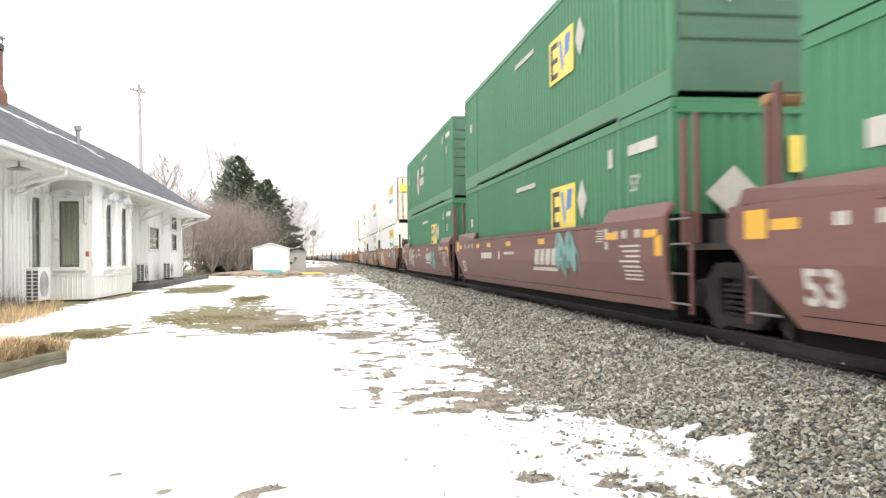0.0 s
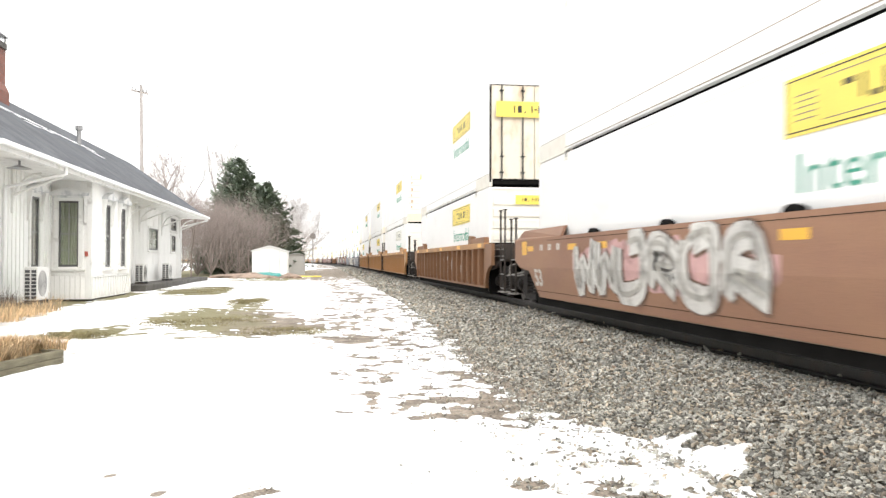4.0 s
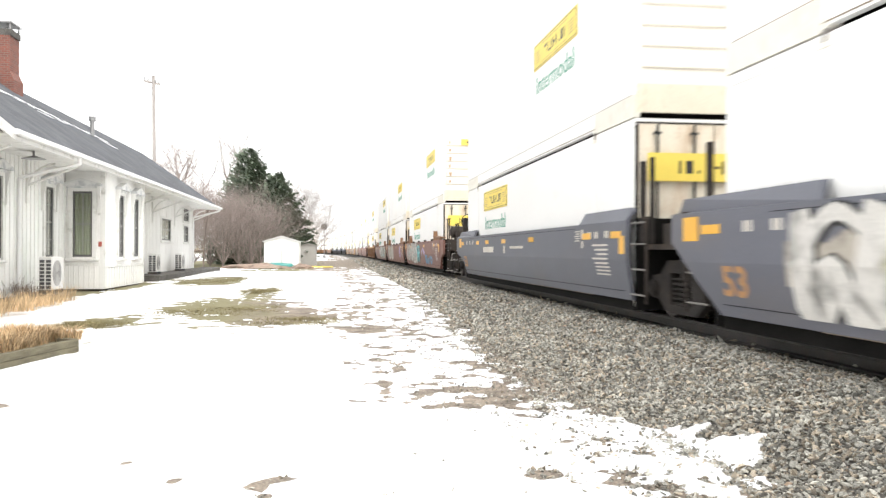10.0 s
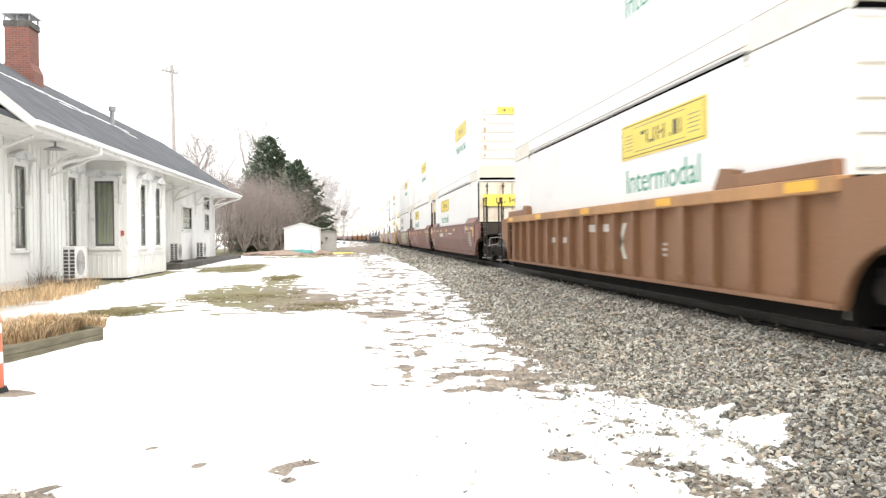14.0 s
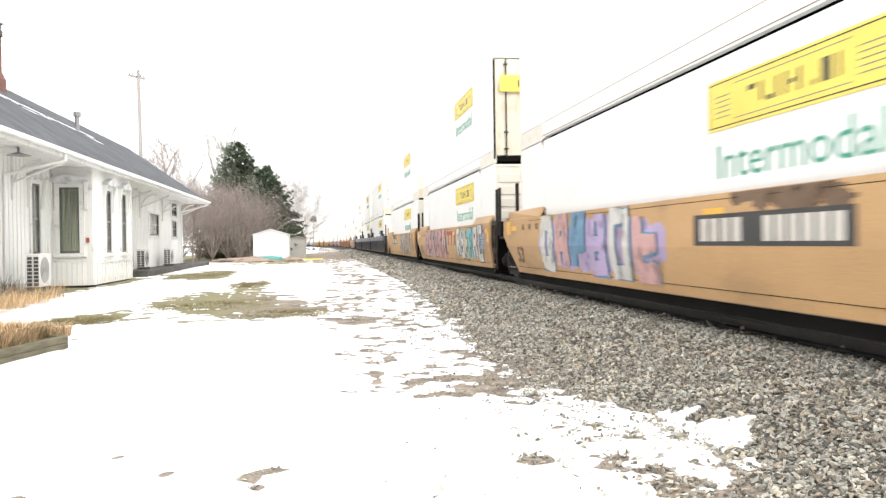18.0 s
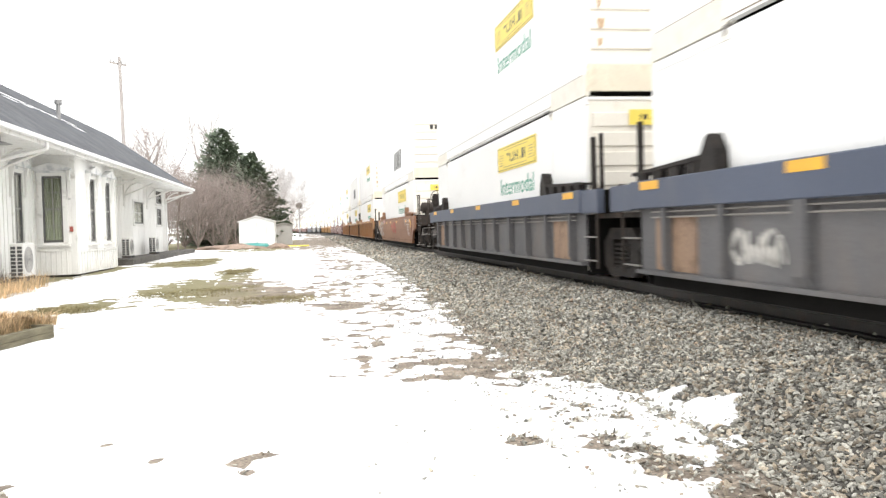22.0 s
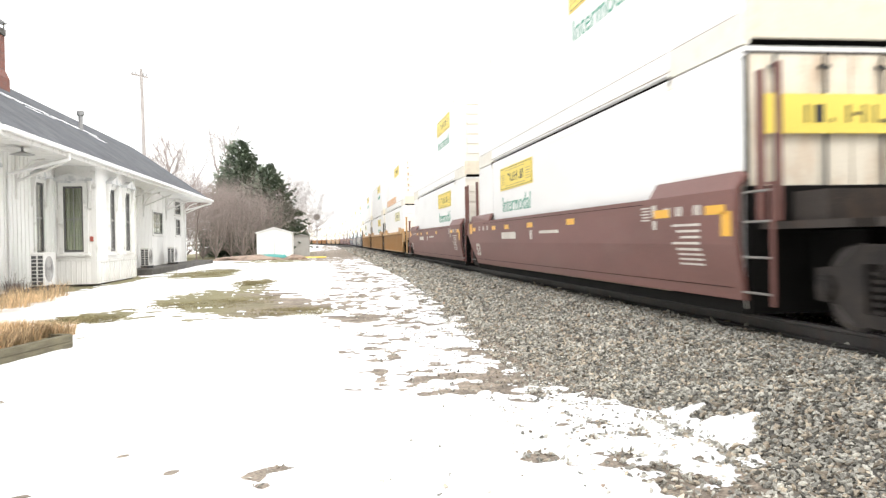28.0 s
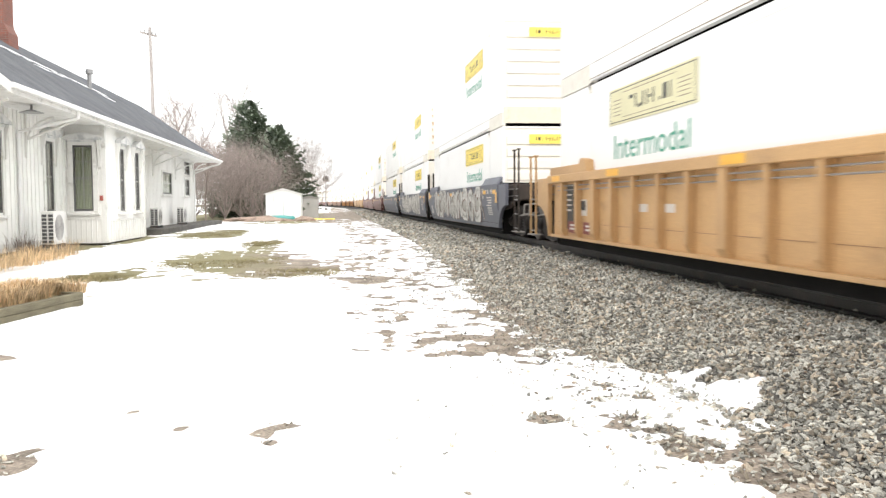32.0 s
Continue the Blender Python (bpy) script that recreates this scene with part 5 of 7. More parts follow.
        if rr.random() < 0.5:
            tail = curve_through([(cy + w, jit(mid)), (cy, jit(top)), (cy - w * 1.3, jit(mid)), (cy - w * 1.5, jit(bot))])
            strokes.append((tail, [t * 0.45 * (1 - k / len(tail)) + 0.03 for k in range(len(tail))], i))

    tones = letters.split("+")

    def draw(scale, extra, x, shift=0.0, tone=None):
        def build(bm):
            for i, (p, ws, which) in enumerate(strokes):
                if tone is not None and which % len(tones) != tone:
                    continue
                ribbon(bm, [(a + shift, b + shift * 0.5) for a, b in p], [w * scale + extra for w in ws], x - 0.0005 * i)
            on_side(bm, ribbed, 0.006)
        return build
    if outline:
        part("sprayed_outline", ("outline", seed), draw(1.0, 0.07, -0.001, -0.02), M["spray_" + outline], car)
    for q, tone in enumerate(tones):
        part("sprayed_letters", ("letters", seed, q), draw(1.0, 0.0, -0.012, tone=q), M["spray_" + tone], car)
    shine = {"white": "grey", "grey": "white", "cream": "white", "lilac": "white"}.get(letters)
    if shine and count > 2 and not block:
        part("sprayed_shine", ("shine", seed), draw(0.22, 0.0, -0.022, 0.03), M["spray_" + shine], car)


def text_mesh(body, size, bold=0.0):
    key = ("text", body, size)
    if key not in CACHE:
        cu = bpy.data.curves.new("lettering", "FONT")
        cu.body, cu.size, cu.extrude, cu.resolution_u = body, size, 0.002, 3
        cu.offset = bold
        ob = bpy.data.objects.new("lettering", cu)
        me = bpy.data.meshes.new_from_object(ob)
        bpy.data.objects.remove(ob)
        me.materials.clear()
        me.materials.append(None)
        CACHE[key] = me
    return CACHE[key]


READ = Matrix(((0, 0, -1, 0), (-1, 0, 0, 0), (0, 1, 0, 0), (0, 0, 0, 1)))  # writing on the near side, read from the yard


def lettering(parent, body, size, y, z, x, mat, wide=1.0, lean=0.0):
    return put_mesh("lettering", text_mesh(body, size), mat, parent, pose(x, y, z, 0, lean, 0) @ READ @ Matrix.Diagonal((wide, 1, 1, 1)))


def bars_of(list_of, ribbed=False, lift=0.004):
    def build(bm):
        for b in list_of:
            plate(bm, *b)
        on_side(bm, ribbed, lift)
    return build


# ---- truck


def side_frame(bm):
    pts = [(-1.12, 0.30), (-1.12, 0.62), (-0.72, 0.66), (-0.45, 0.86), (0.45, 0.86), (0.72, 0.66), (1.12, 0.62), (1.12, 0.30), (0.78, 0.28), (0.5, 0.1), (-0.5, 0.1), (-0.78, 0.28)]
    prism(bm, pts[:4] + [(-0.45, 0.68), (-0.36, 0.68), (-0.36, 0.22), (-0.5, 0.1)] + pts[11:], "x", -0.07, 0.07)
    prism(bm, [(-p[0], p[1]) for p in (pts[:4] + [(-0.45, 0.68), (-0.36, 0.68), (-0.36, 0.22), (-0.5, 0.1)] + pts[11:])][::-1], "x", -0.07, 0.07)
    box(bm, -0.07, 0.07, -0.45, 0.45, 0.68, 0.86)
    box(bm, -0.07, 0.07, -0.5, 0.5, 0.1, 0.22)


def springs(bm):
    for y in (-0.2, 0, 0.2):
        for k in range(6):
            tube(bm, (0, y, 0.23 + 0.07 * k), (0, y, 0.265 + 0.07 * k), 0.085, seg=10)


def wheel(bm):
    tube(bm, (-0.065, 0, 0), (0.065, 0, 0), 0.42, seg=28)
    tube(bm, (0.04, 0, 0), (0.07, 0, 0), 0.445, seg=28)
    tube(bm, (-0.11, 0, 0), (-0.05, 0, 0), 0.14, seg=16)
    for r0 in (0.36,):
        tube(bm, (-0.075, 0, 0), (-0.06, 0, 0), r0, 0.42, seg=28)


def truck(car, y):
    t = part("truck", "truck_bolster", boxes((-1.0, 1.0, -0.2, 0.2, 0.5, 0.72, 0.02)), M["truck_steel"], car, pose(0, y, 0), "dusty steel two-axle truck")
    for sx in (-1, 1):
        part("side_frame", "side_frame", side_frame, M["truck_steel"], t, pose(sx * 1.0, 0, 0))
        part("spring_set", "springs", springs, M["truck_steel"], t, pose(sx * 1.0, 0, 0))["kind"] = "stuff"
        for sy in (-1, 1):
            part("wheel", "wheel", wheel, M["wheel_steel"], t, pose(sx * 0.76, sy * 0.89, 0.42, 0, 0, 180 if sx > 0 else 0))
            part("bearing", "bearing", lambda bm: [tube(bm, (-0.12, 0, 0), (0.12, 0, 0), 0.13, seg=14), tube(bm, (-0.15, 0, 0), (-0.12, 0, 0), 0.09, seg=12)], M["truck_steel"], t,
                 pose(sx * 1.02, sy * 0.89, 0.44, 0, 0, 180 if sx > 0 else 0))
    for sy in (-1, 1):
        part("axle", "axle", lambda bm: tube(bm, (-0.9, 0, 0), (0.9, 0, 0), 0.08, seg=10), M["wheel_steel"], t, pose(0, sy * 0.89, 0.42))
    return t


def stile(bm, h):
    tube(bm, (0, 0, 0.22), (0, 0, h), 0.026, seg=8)
    box(bm, -0.05, 0.05, -0.035, 0.035, h - 0.03, h)


def rung(bm, w):
    tube(bm, (0, 0, 0), (0, w, 0), 0.014, seg=6)


def portal_post(bm, h):
    box(bm, -0.06, 0.06, -0.05, 0.05, 1.08, h, 0.012)


def coupled_end(car, paint, trim, y0, d, lead, bright, brake):
    """Outer end over its own truck: end box, walkway, ladder stiles, crossover frame, coupler and hoses."""
    def at(y):
        return y0 + d * y
    def side(bm, x0, x1, ya, yb, z0, z1, bevel=0.0):
        box(bm, x0, x1, min(d * ya, d * yb), max(d * ya, d * yb), z0, z1, bevel)
    part("end_box", ("end_box", d), lambda bm: side(bm, -1.22, 1.22, 0.1, 1.35, 0.98, 1.44, 0.02), trim, car, pose(0, y0, 0), "grimy steel end box")
    part("end_gusset", ("end_gusset", d), lambda bm: prism(bm, [(d * 0.1, 0.98), (d * 1.3, 0.98), (d * 0.75, 0.8), (d * 0.1, 0.74)], "x", -1.3, -1.24), M["end_grime"], car, pose(0, y0, 0))
    part("walkway", ("walkway", d), lambda bm: side(bm, -1.27, 1.27, 1.36, 1.95, 1.03, 1.07), M["end_grime"], car, pose(0, y0, 0), "dark steel end walkway")
    for z in (1.12, 1.3):
        part("grab_rail", ("grab_rail", d), lambda bm: tube(bm, (-1.28, d * 0.2, 0), (-1.28, d * 1.9, 0), 0.014, seg=6), M["lit_edge"] if z < 1.2 else M["rod"], car, pose(0, y0, z))
    h = 2.3 if lead else 2.02
    for y in (1.72, 2.22):
        part("ladder_stile", ("stile", h), stile, paint if bright else M["end_grime"], car, pose(-1.36, at(y), 0), args=(h,))
    # rungs take the lighter steel that paints light from above
    for z in (0.3, 0.66, 1.02):
        part("rung", ("rung", 0.5), rung, M["lit_edge"], car, pose(-1.36, min(at(1.72), at(2.22)), z), args=(0.5,))
    for x in (-0.75, -0.2) if bright else ():
        part("crossover_post", ("portal_post", 2.2), portal_post, paint if bright else M["end_grime"], car, pose(x, at(1.5), 0), args=(2.2,))
    if bright:
        part("crossover_bar", "crossover_bar", boxes((-0.69, -0.26, -0.05, 0.05, 2.08, 2.2, 0.01)), paint if bright else M["end_grime"], car, pose(0, at(1.5), 0))
    part("cross_rod", "cross_rod", lambda bm: tube(bm, (-1.3, 0, 0.62), (0.2, 0, 0.9), 0.02, seg=6), M["rod"], car, pose(0, at(2.1), 0))
    part("step", "end_step", boxes((-1.44, -1.2, -0.27, 0.27, 0.2, 0.225)), M["rod"], car, pose(0, at(1.97), 0))
    part("coupler", ("coupler", d), lambda bm: [side(bm, -0.09, 0.09, 0, 0.35, 0.78, 0.94), side(bm, -0.17, 0.14, 0.25, 0.5, 0.74, 0.98, 0.03)], M["truck_steel"], car, pose(0, at(3.3), 0))
    part("uncoupling_lever", ("cut_lever", d), lambda bm: [tube(bm, (-1.3, 0, 0.9), (-0.2, 0, 0.98), 0.016, seg=6), tube(bm, (-1.3, 0, 0.9), (-1.32, 0, 0.62), 0.016, seg=6)], M["rod"], car, pose(0, at(2.6), 0))
    part("air_hose", ("air_hose", d), lambda bm: [tube(bm, (-0.35, 0, 0.8), (-0.4, d * 0.2, 0.4), 0.03, seg=6)], M["under"], car, pose(0, at(3.3), 0))
    truck(car, -1.2 if lead else 17.75)
    if not lead or not brake:
        return

    def brake_wheel(bm):
        for k in range(20):
            a, b = 6.283 * k / 20, 6.283 * (k + 1) / 20
            tube(bm, (0.28 * math.cos(a), 0, 0.28 * math.sin(a)), (0.28 * math.cos(b), 0, 0.28 * math.sin(b)), 0.02, seg=5, caps=False)
        for k in range(4):
            a = 1.571 * k
            tube(bm, (0, 0, 0), (0.28 * math.cos(a), 0, 0.28 * math.sin(a)), 0.014, seg=5)
    part("brake_stand", "brake_stand", lambda bm: prism(bm, [(-0.18, 1.07), (0.18, 1.07), (0.13, 1.75), (0.2, 2.0), (0.16, 2.34), (-0.16, 2.34), (-0.2, 2.0), (-0.13, 1.75)], "y", -0.13, 0.13), M["truck_steel"], car, pose(-0.55, y0 - 1.75, 0),
         "dark hand brake housing")
    part("brake_wheel", "brake_wheel", brake_wheel, M["truck_steel"], car, pose(-0.55, y0 - 1.93, 2.2), "spoked hand brake wheel")
    tank = part("air_reservoir", "air_tank", lambda bm: [tube(bm, (-0.6, 0, 0), (0.5, 0, 0), 0.24, seg=18), tube(bm, (-0.68, 0, 0), (-0.6, 0, 0), 0.14, 0.24, seg=18)], M["end_grime"], car, pose(-0.45, y0 - 0.85, 1.78), "round steel air reservoir")
    for x in (-0.45, 0.3):
        part("saddle", "tank_saddle", boxes((-0.035, 0.035, -0.2, 0.2, -0.36, -0.1)), M["end_grime"], tank, pose(x, 0, 0))


def shared_end(car, paint, y0, d, lead, posts):
    """Inner end over the truck that two units share: recess painted dark for its shade, wide rungs and guide posts."""
    def at(y):
        return y0 + d * y
    part("end_platform", "shared_platform", boxes((-1.2, 1.2, -0.8, 0.8, 1.02, 1.1), (-1.1, 1.1, -0.3, 0.3, 1.1, 1.4)), M["end_grime"], car, pose(0, at(0.85), 0), "grimy steel end platform")
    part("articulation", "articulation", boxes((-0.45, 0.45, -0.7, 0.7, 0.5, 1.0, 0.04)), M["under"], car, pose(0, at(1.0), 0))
    # wide rungs, coloured lighter as if lit from above
    for z in (0.34, 0.72, 1.1, 1.42) if posts else ():
        part("rung", ("rung", 0.62), rung, M["lit_edge"], car, pose(-1.41, min(at(0.05), at(0.67)), z), args=(0.62,))
    part("ladder_stile", ("stile", 1.5), stile, paint if posts == 1 else M["end_grime"], car, pose(-1.41, at(0.68), 0), args=(1.5,))
    if not posts:
        return
    h = 2.72 if posts == 1 else 2.35
    mat = paint if posts == 1 else M["truck_steel"]
    for x in (-1.3, 1.3):
        part("guide_post", ("post", h), boxes((-0.035, 0.035, -0.045, 0.045, 1.1, h, 0.01)), mat, car, pose(x, at(0.25), 0))
    if lead:
        part("guide_post", ("post2", h), boxes((-0.03, 0.03, -0.03, 0.03, 1.1, h + 0.02, 0.01)), mat, car, pose(-1.3, y0 - 0.62, 0))
    elif posts == 1:
        for x in (-0.95, -0.3):
            part("crossover_post", ("portal_post", 2.62), portal_post, paint, car, pose(x, y0 + 1.0, 0), args=(2.62,))
        part("crossover_bar", "portal_cap", boxes((-1.03, -0.22, -0.08, 0.08, 2.62, 2.74, 0.02)), M["car_orange"], car, pose(0, y0 + 1.0, 0), "orange cap bar")
        part("crossover_brace", "portal_brace", lambda bm: tube(bm, (-0.9, -0.02, 1.2), (-0.35, -0.02, 2.2), 0.03, seg=6), paint, car, pose(0, y0 + 1.07, 0))


def ends(car, paint, lead_coupler, rear_coupler, posts, bright, brake):
    """End bulkheads, draft gear, and what stands on each end."""
    # sills and bulkheads coloured near-black to paint the darkness between cars
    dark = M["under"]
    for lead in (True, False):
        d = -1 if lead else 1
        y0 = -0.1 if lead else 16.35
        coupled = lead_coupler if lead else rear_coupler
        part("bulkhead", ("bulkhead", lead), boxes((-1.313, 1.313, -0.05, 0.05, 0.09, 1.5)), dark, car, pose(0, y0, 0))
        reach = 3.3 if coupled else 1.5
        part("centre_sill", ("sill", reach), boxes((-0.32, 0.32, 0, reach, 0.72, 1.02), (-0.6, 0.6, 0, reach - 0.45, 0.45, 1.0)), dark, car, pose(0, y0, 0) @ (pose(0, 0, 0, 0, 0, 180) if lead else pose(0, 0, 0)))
        if coupled:
            coupled_end(car, paint, paint if bright else M["end_grime"], y0, d, lead, bright, brake)
        else:
            shared_end(car, paint, y0, d, lead, posts)
    if not rear_coupler:
        truck(car, 18.0)
    # its near-black colour paints the shadow below the sill
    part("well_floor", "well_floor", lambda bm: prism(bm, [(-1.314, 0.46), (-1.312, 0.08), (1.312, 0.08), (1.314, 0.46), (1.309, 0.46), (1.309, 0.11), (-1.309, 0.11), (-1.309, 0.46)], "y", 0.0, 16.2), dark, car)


def smooth_side(bm, low_top=False, outer=False):
    """Flat side girder with raised ends, a crease and a slanted rear foot."""
    outline = [(-0.12, SILL_Z), (16.1, SILL_Z), (17.2, 1.02), (17.35, 1.1), (17.35, 1.5), (17.2, 1.67), (14.05, 1.67), (13.95, TOP_Z), (2.35, TOP_Z), (2.3, 1.67), (0.0, 1.67), (-0.12, 1.62)]
    if low_top:
        outline = [(-0.12, SILL_Z), (16.1, SILL_Z), (17.2, 1.02), (17.35, 1.1), (17.35, TOP_Z), (-0.12, TOP_Z)]
    if outer:
        k = outline.index((16.1, SILL_Z))
        foot = [(15.8, SILL_Z), (16.4, 0.78), (17.15, 0.84), (17.65, 1.0), (17.65, TOP_Z - 0.03 if low_top else 1.53)]
        outline = outline[:k] + foot + ([(17.6, TOP_Z)] if low_top else [(17.5, 1.6)]) + outline[k + 4:]
    vs = [bm.verts.new((0, y, z)) for y, z in outline]
    f = bm.faces.new(vs[::-1])
    for co in ((0, 0, CREASE_Z), (0, 0, TOP_Z)):
        bmesh.ops.bisect_plane(bm, geom=bm.verts[:] + bm.edges[:] + bm.faces[:], plane_co=co, plane_no=(0, 0, 1))
    r = bmesh.ops.extrude_face_region(bm, geom=bm.faces[:])
    for v in [g for g in r["geom"] if isinstance(g, bmesh.types.BMVert)]:
        v.co.x += 0.06
    for v in bm.verts:
        v.co.x += side_x(v.co.z) + (0.11 if v.co.z > TOP_Z + 0.01 else 0.0)
    bmesh.ops.recalc_face_normals(bm, faces=bm.faces)


def end_ledge(bm):
    """Thin ledge on gussets over a car's end, with a guide hump at its inner end."""
    prism(bm, [(-0.15, 1.56), (-0.15, 1.6), (1.95, 1.68), (1.95, 1.63)], "x", -1.46, -1.22)
    for y in (0.0, 0.5, 1.0, 1.5):
        prism(bm, [(y, TOP_Z - 0.02), (y + 0.24, TOP_Z - 0.02), (y + 0.3, 1.63), (y - 0.02, 1.61)], "x", -1.44, -1.36)
    prism(bm, [(1.86, TOP_Z - 0.02), (2.32, TOP_Z - 0.02), (2.28, 1.72), (2.14, 1.9), (2.05, 1.86), (1.92, 1.66)], "x", -1.47, -1.3)


def rib_side_sheet(bm):
    box(bm, -1.345, -1.316, -0.05, 16.5, SILL_Z, 1.36)
    box(bm, -1.44, -1.346, -0.05, 16.5, SILL_Z, SILL_Z + 0.05)


MIRROR = pose(0, 16.3, 0, 0, 0, 180)


def marks(car, ribbed, variant, seed):
    """Reflectors, stencilled data and number panels; writing stays as bars."""
    rr = random.Random(seed)
    z = 1.18 if not ribbed else 1.37
    ys = (0.35, 1.9, 6.1, 9.2, 11.6, 13.2, 16.2) if not ribbed else (0.5, 4.2, 8.3, 12.4, 15.9)
    for y in ys:
        w = 0.5 if not ribbed else 0.6
        h = 0.11
        me = mesh_of(("reflector", w, h), lambda bm: plate(bm, -w / 2, w / 2, 0, h))
        put_mesh("reflector", me, M["reflector"], car, pose(-SIDE_X - 0.005 - (0.002 if ribbed else 0), y, z + (0.02 if not ribbed else 0)), "amber reflector patch")
    if not ribbed:
        put_mesh("reflector", mesh_of("reflector_tall", lambda bm: plate(bm, -0.12, 0.12, 0, 0.28)), M["reflector"], car, pose(-SIDE_X - 0.005, 0.08, 0.95), "amber reflector patch")
        put_mesh("reflector", mesh_of("reflector_sq", lambda bm: plate(bm, -0.22, 0.22, 0, 0.3)), M["reflector"], car, pose(-SIDE_X - 0.005, 16.75, 1.12), "amber reflector patch")
        rows = [(0.75, 1.55 - 0.12 * (k % 3), 1.08 - 0.075 * k, 1.11 - 0.075 * k) for k in range(5)]
        for y in (0.72, 1.25, 1.62, 14.0, 14.6, 15.2):
            rows += [(y, y + 0.085, 1.21, 1.33), (y + 0.115, y + 0.2, 1.21, 1.33)]
        rows += [(2.3, 2.62 - 0.06 * (k % 2), 1.34 - 0.042 * k, 1.36 - 0.042 * k) for k in range(5)] + [(2.08, 2.2, 1.05, 1.17), (2.08, 2.22, 1.22, 1.38)]
        rows += [(0.7 , 1.4, 0.72 - 0.06 * k, 0.745 - 0.06 * k) for k in range(3)]
        ink = M["spray_soot"] if 20 <= seed <= 22 else M["stencil"]
        part("stencil", ("data_bars",), bars_of(rows), ink, car, label="dark stencilled data bars" if 20 <= seed <= 22 else "white stencilled data bars")["kind"] = "stuff"
        put_mesh("lettering", text_mesh("53", 0.48, 0.012), M["car_orange"] if seed in (10, 11, 12) else ink, car, pose(side_x(0.49) - 0.006, 15.95, 0.49, 0, -9.1, 0) @ READ @ Matrix.Diagonal((1.3, 1, 1, 1)))
        if variant == "number":
            part("stencil", ("number_bars",), bars_of([(10.6 + 0.0, 12.2, 0.96, 1.12), (9.0, 9.2, 0.94, 1.14), (6.9, 8.4, 1.06, 1.12)]), M["stencil"], car, label="white stencilled number bars")["kind"] = "stuff"
        elif variant == "logo":
            part("emblem", ("logo_bars",), bars_of([(6.35, 6.7, 0.78, 1.1, 0, -0.12), (5.95, 6.25, 0.78, 1.1, 0, -0.12), (5.5, 5.85, 0.78, 1.1, 0, -0.12), (5.05, 5.4, 0.78, 1.1, 0, -0.12), (5.0, 6.9, 0.66, 0.73, 0, -0.1)]), M["stencil"], car,
                 label="pale railroad emblem bars")
            part("stencil", ("number_bars2",), bars_of([(11.2, 12.7, 0.9, 1.06), (10.2, 10.35, 0.88, 1.08), (8.6, 9.7, 1.0, 1.06)]), M["stencil"], car, label="white stencilled number bars")["kind"] = "stuff"
        elif variant in ("panel_mid", "panel_rear", "panel_fore"):
            o = {"panel_mid": 3.5, "panel_rear": 9.8, "panel_fore": 6.6}[variant]
            part("number_panel", ("number_panel", o), bars_of([(o, o + 3.1, 0.88, 1.24)], lift=0.0055), M["plate_black"], car, label="black panel with white number bars")
            part("stencil", ("panel_digits", o), bars_of([(o + 0.15 + k * 0.235, o + 0.33 + k * 0.235, 0.93, 1.19) for k in range(6)] + [(o + 1.95 + k * 0.26, o + 2.15 + k * 0.26, 0.93, 1.19) for k in range(4)], lift=0.008), M["stencil"], car)["kind"] = "stuff"
    else:
        if variant == "umber" or seed in (9, 34):
            part("faded_emblem", ("faded_emblem",), bars_of([(7.2, 8.6, 1.02, 1.16), (7.55, 7.75, 0.55, 1.02), (6.2, 6.4, 0.55, 1.16, 0, 0.5), (6.7, 6.9, 0.55, 1.16, 0, -0.5)], True), M["faded_red" if variant == "tan" else "stencil"], car,
                 pose(0, -1.3, 0) if seed == 34 else None, "faded emblem bars")
        if variant == "tan":
            for y in (2.0, 14.2):
                part("data_panel", "data_panel", boxes((-1.357, -1.349, 0, 0.55, 0.7, 1.0)), M["stencil"], car, pose(0, y, 0), "pale data panel with a dark window")
                part("data_panel", "data_panel_inner", boxes((-1.361, -1.358, 0.06, 0.49, 0.8, 0.97)), M["plate_black"], car, pose(0, y, 0), "dark data panel")
                for q in (-0.55, 0.45):
                    part("warning_panel", "warn_panel", boxes((-1.359, -1.349, 0, 0.75, 0.36, 0.58)), M["maroon"], car, pose(0, y + q, 0), "maroon warning panel with white bars")
                    part("stencil", "warn_bars", boxes((-1.363, -1.360, 0.15, 0.6, 0.42, 0.455), (-1.363, -1.360, 0.15, 0.6, 0.49, 0.525)), M["stencil"], car, pose(0, y + q, 0))["kind"] = "stuff"
            if seed != 34:
                part("stencil", "dark_codes", boxes(*[(-1.357, -1.351, 1.95 + 0.3 * i, 2.17 + 0.3 * i, 0.72 + 0.17 * j, 0.84 + 0.17 * j) for i in range(2) for j in range(2)]), M["plate_black"], car)["kind"] = "stuff"
                part("number_panel", "tan_number", boxes((-1.357, -1.349, 4.7, 5.05, 0.78, 1.0)), M["plate_black"], car, label="black number panel")
                part("number_panel", "tan_number_side", boxes((-1.357, -1.349, 4.2, 4.65, 0.8, 0.97)), M["stencil"], car, label="pale number panel")
                part("number_panel", "tan_number_side", boxes((-1.357, -1.349, 4.2, 4.65, 0.8, 0.97)), M["stencil"], car, pose(0, 0.9, 0), "pale number panel")
        if variant == "navy":
            for y in (0.62, 14.8):
                part("cheek_plate", "cheek_plate", boxes((-1.352, -1.346, 0, 1.2, 0.31, 1.0)), M["cheek"], car, pose(0, y, 0), "rust-streaked plate at the car's end")
            return
        if variant in ("tan", "orange"):
            for y in (15.05,) if seed == 33 or variant == "orange" else (0.75, 15.05):
                part("end_plate", "end_plate", boxes((-1.352, -1.346, 0, 0.75, 0.43, 1.3)), M["plate_black"], car, pose(0, y, 0), "dark painted plate at the car's end")
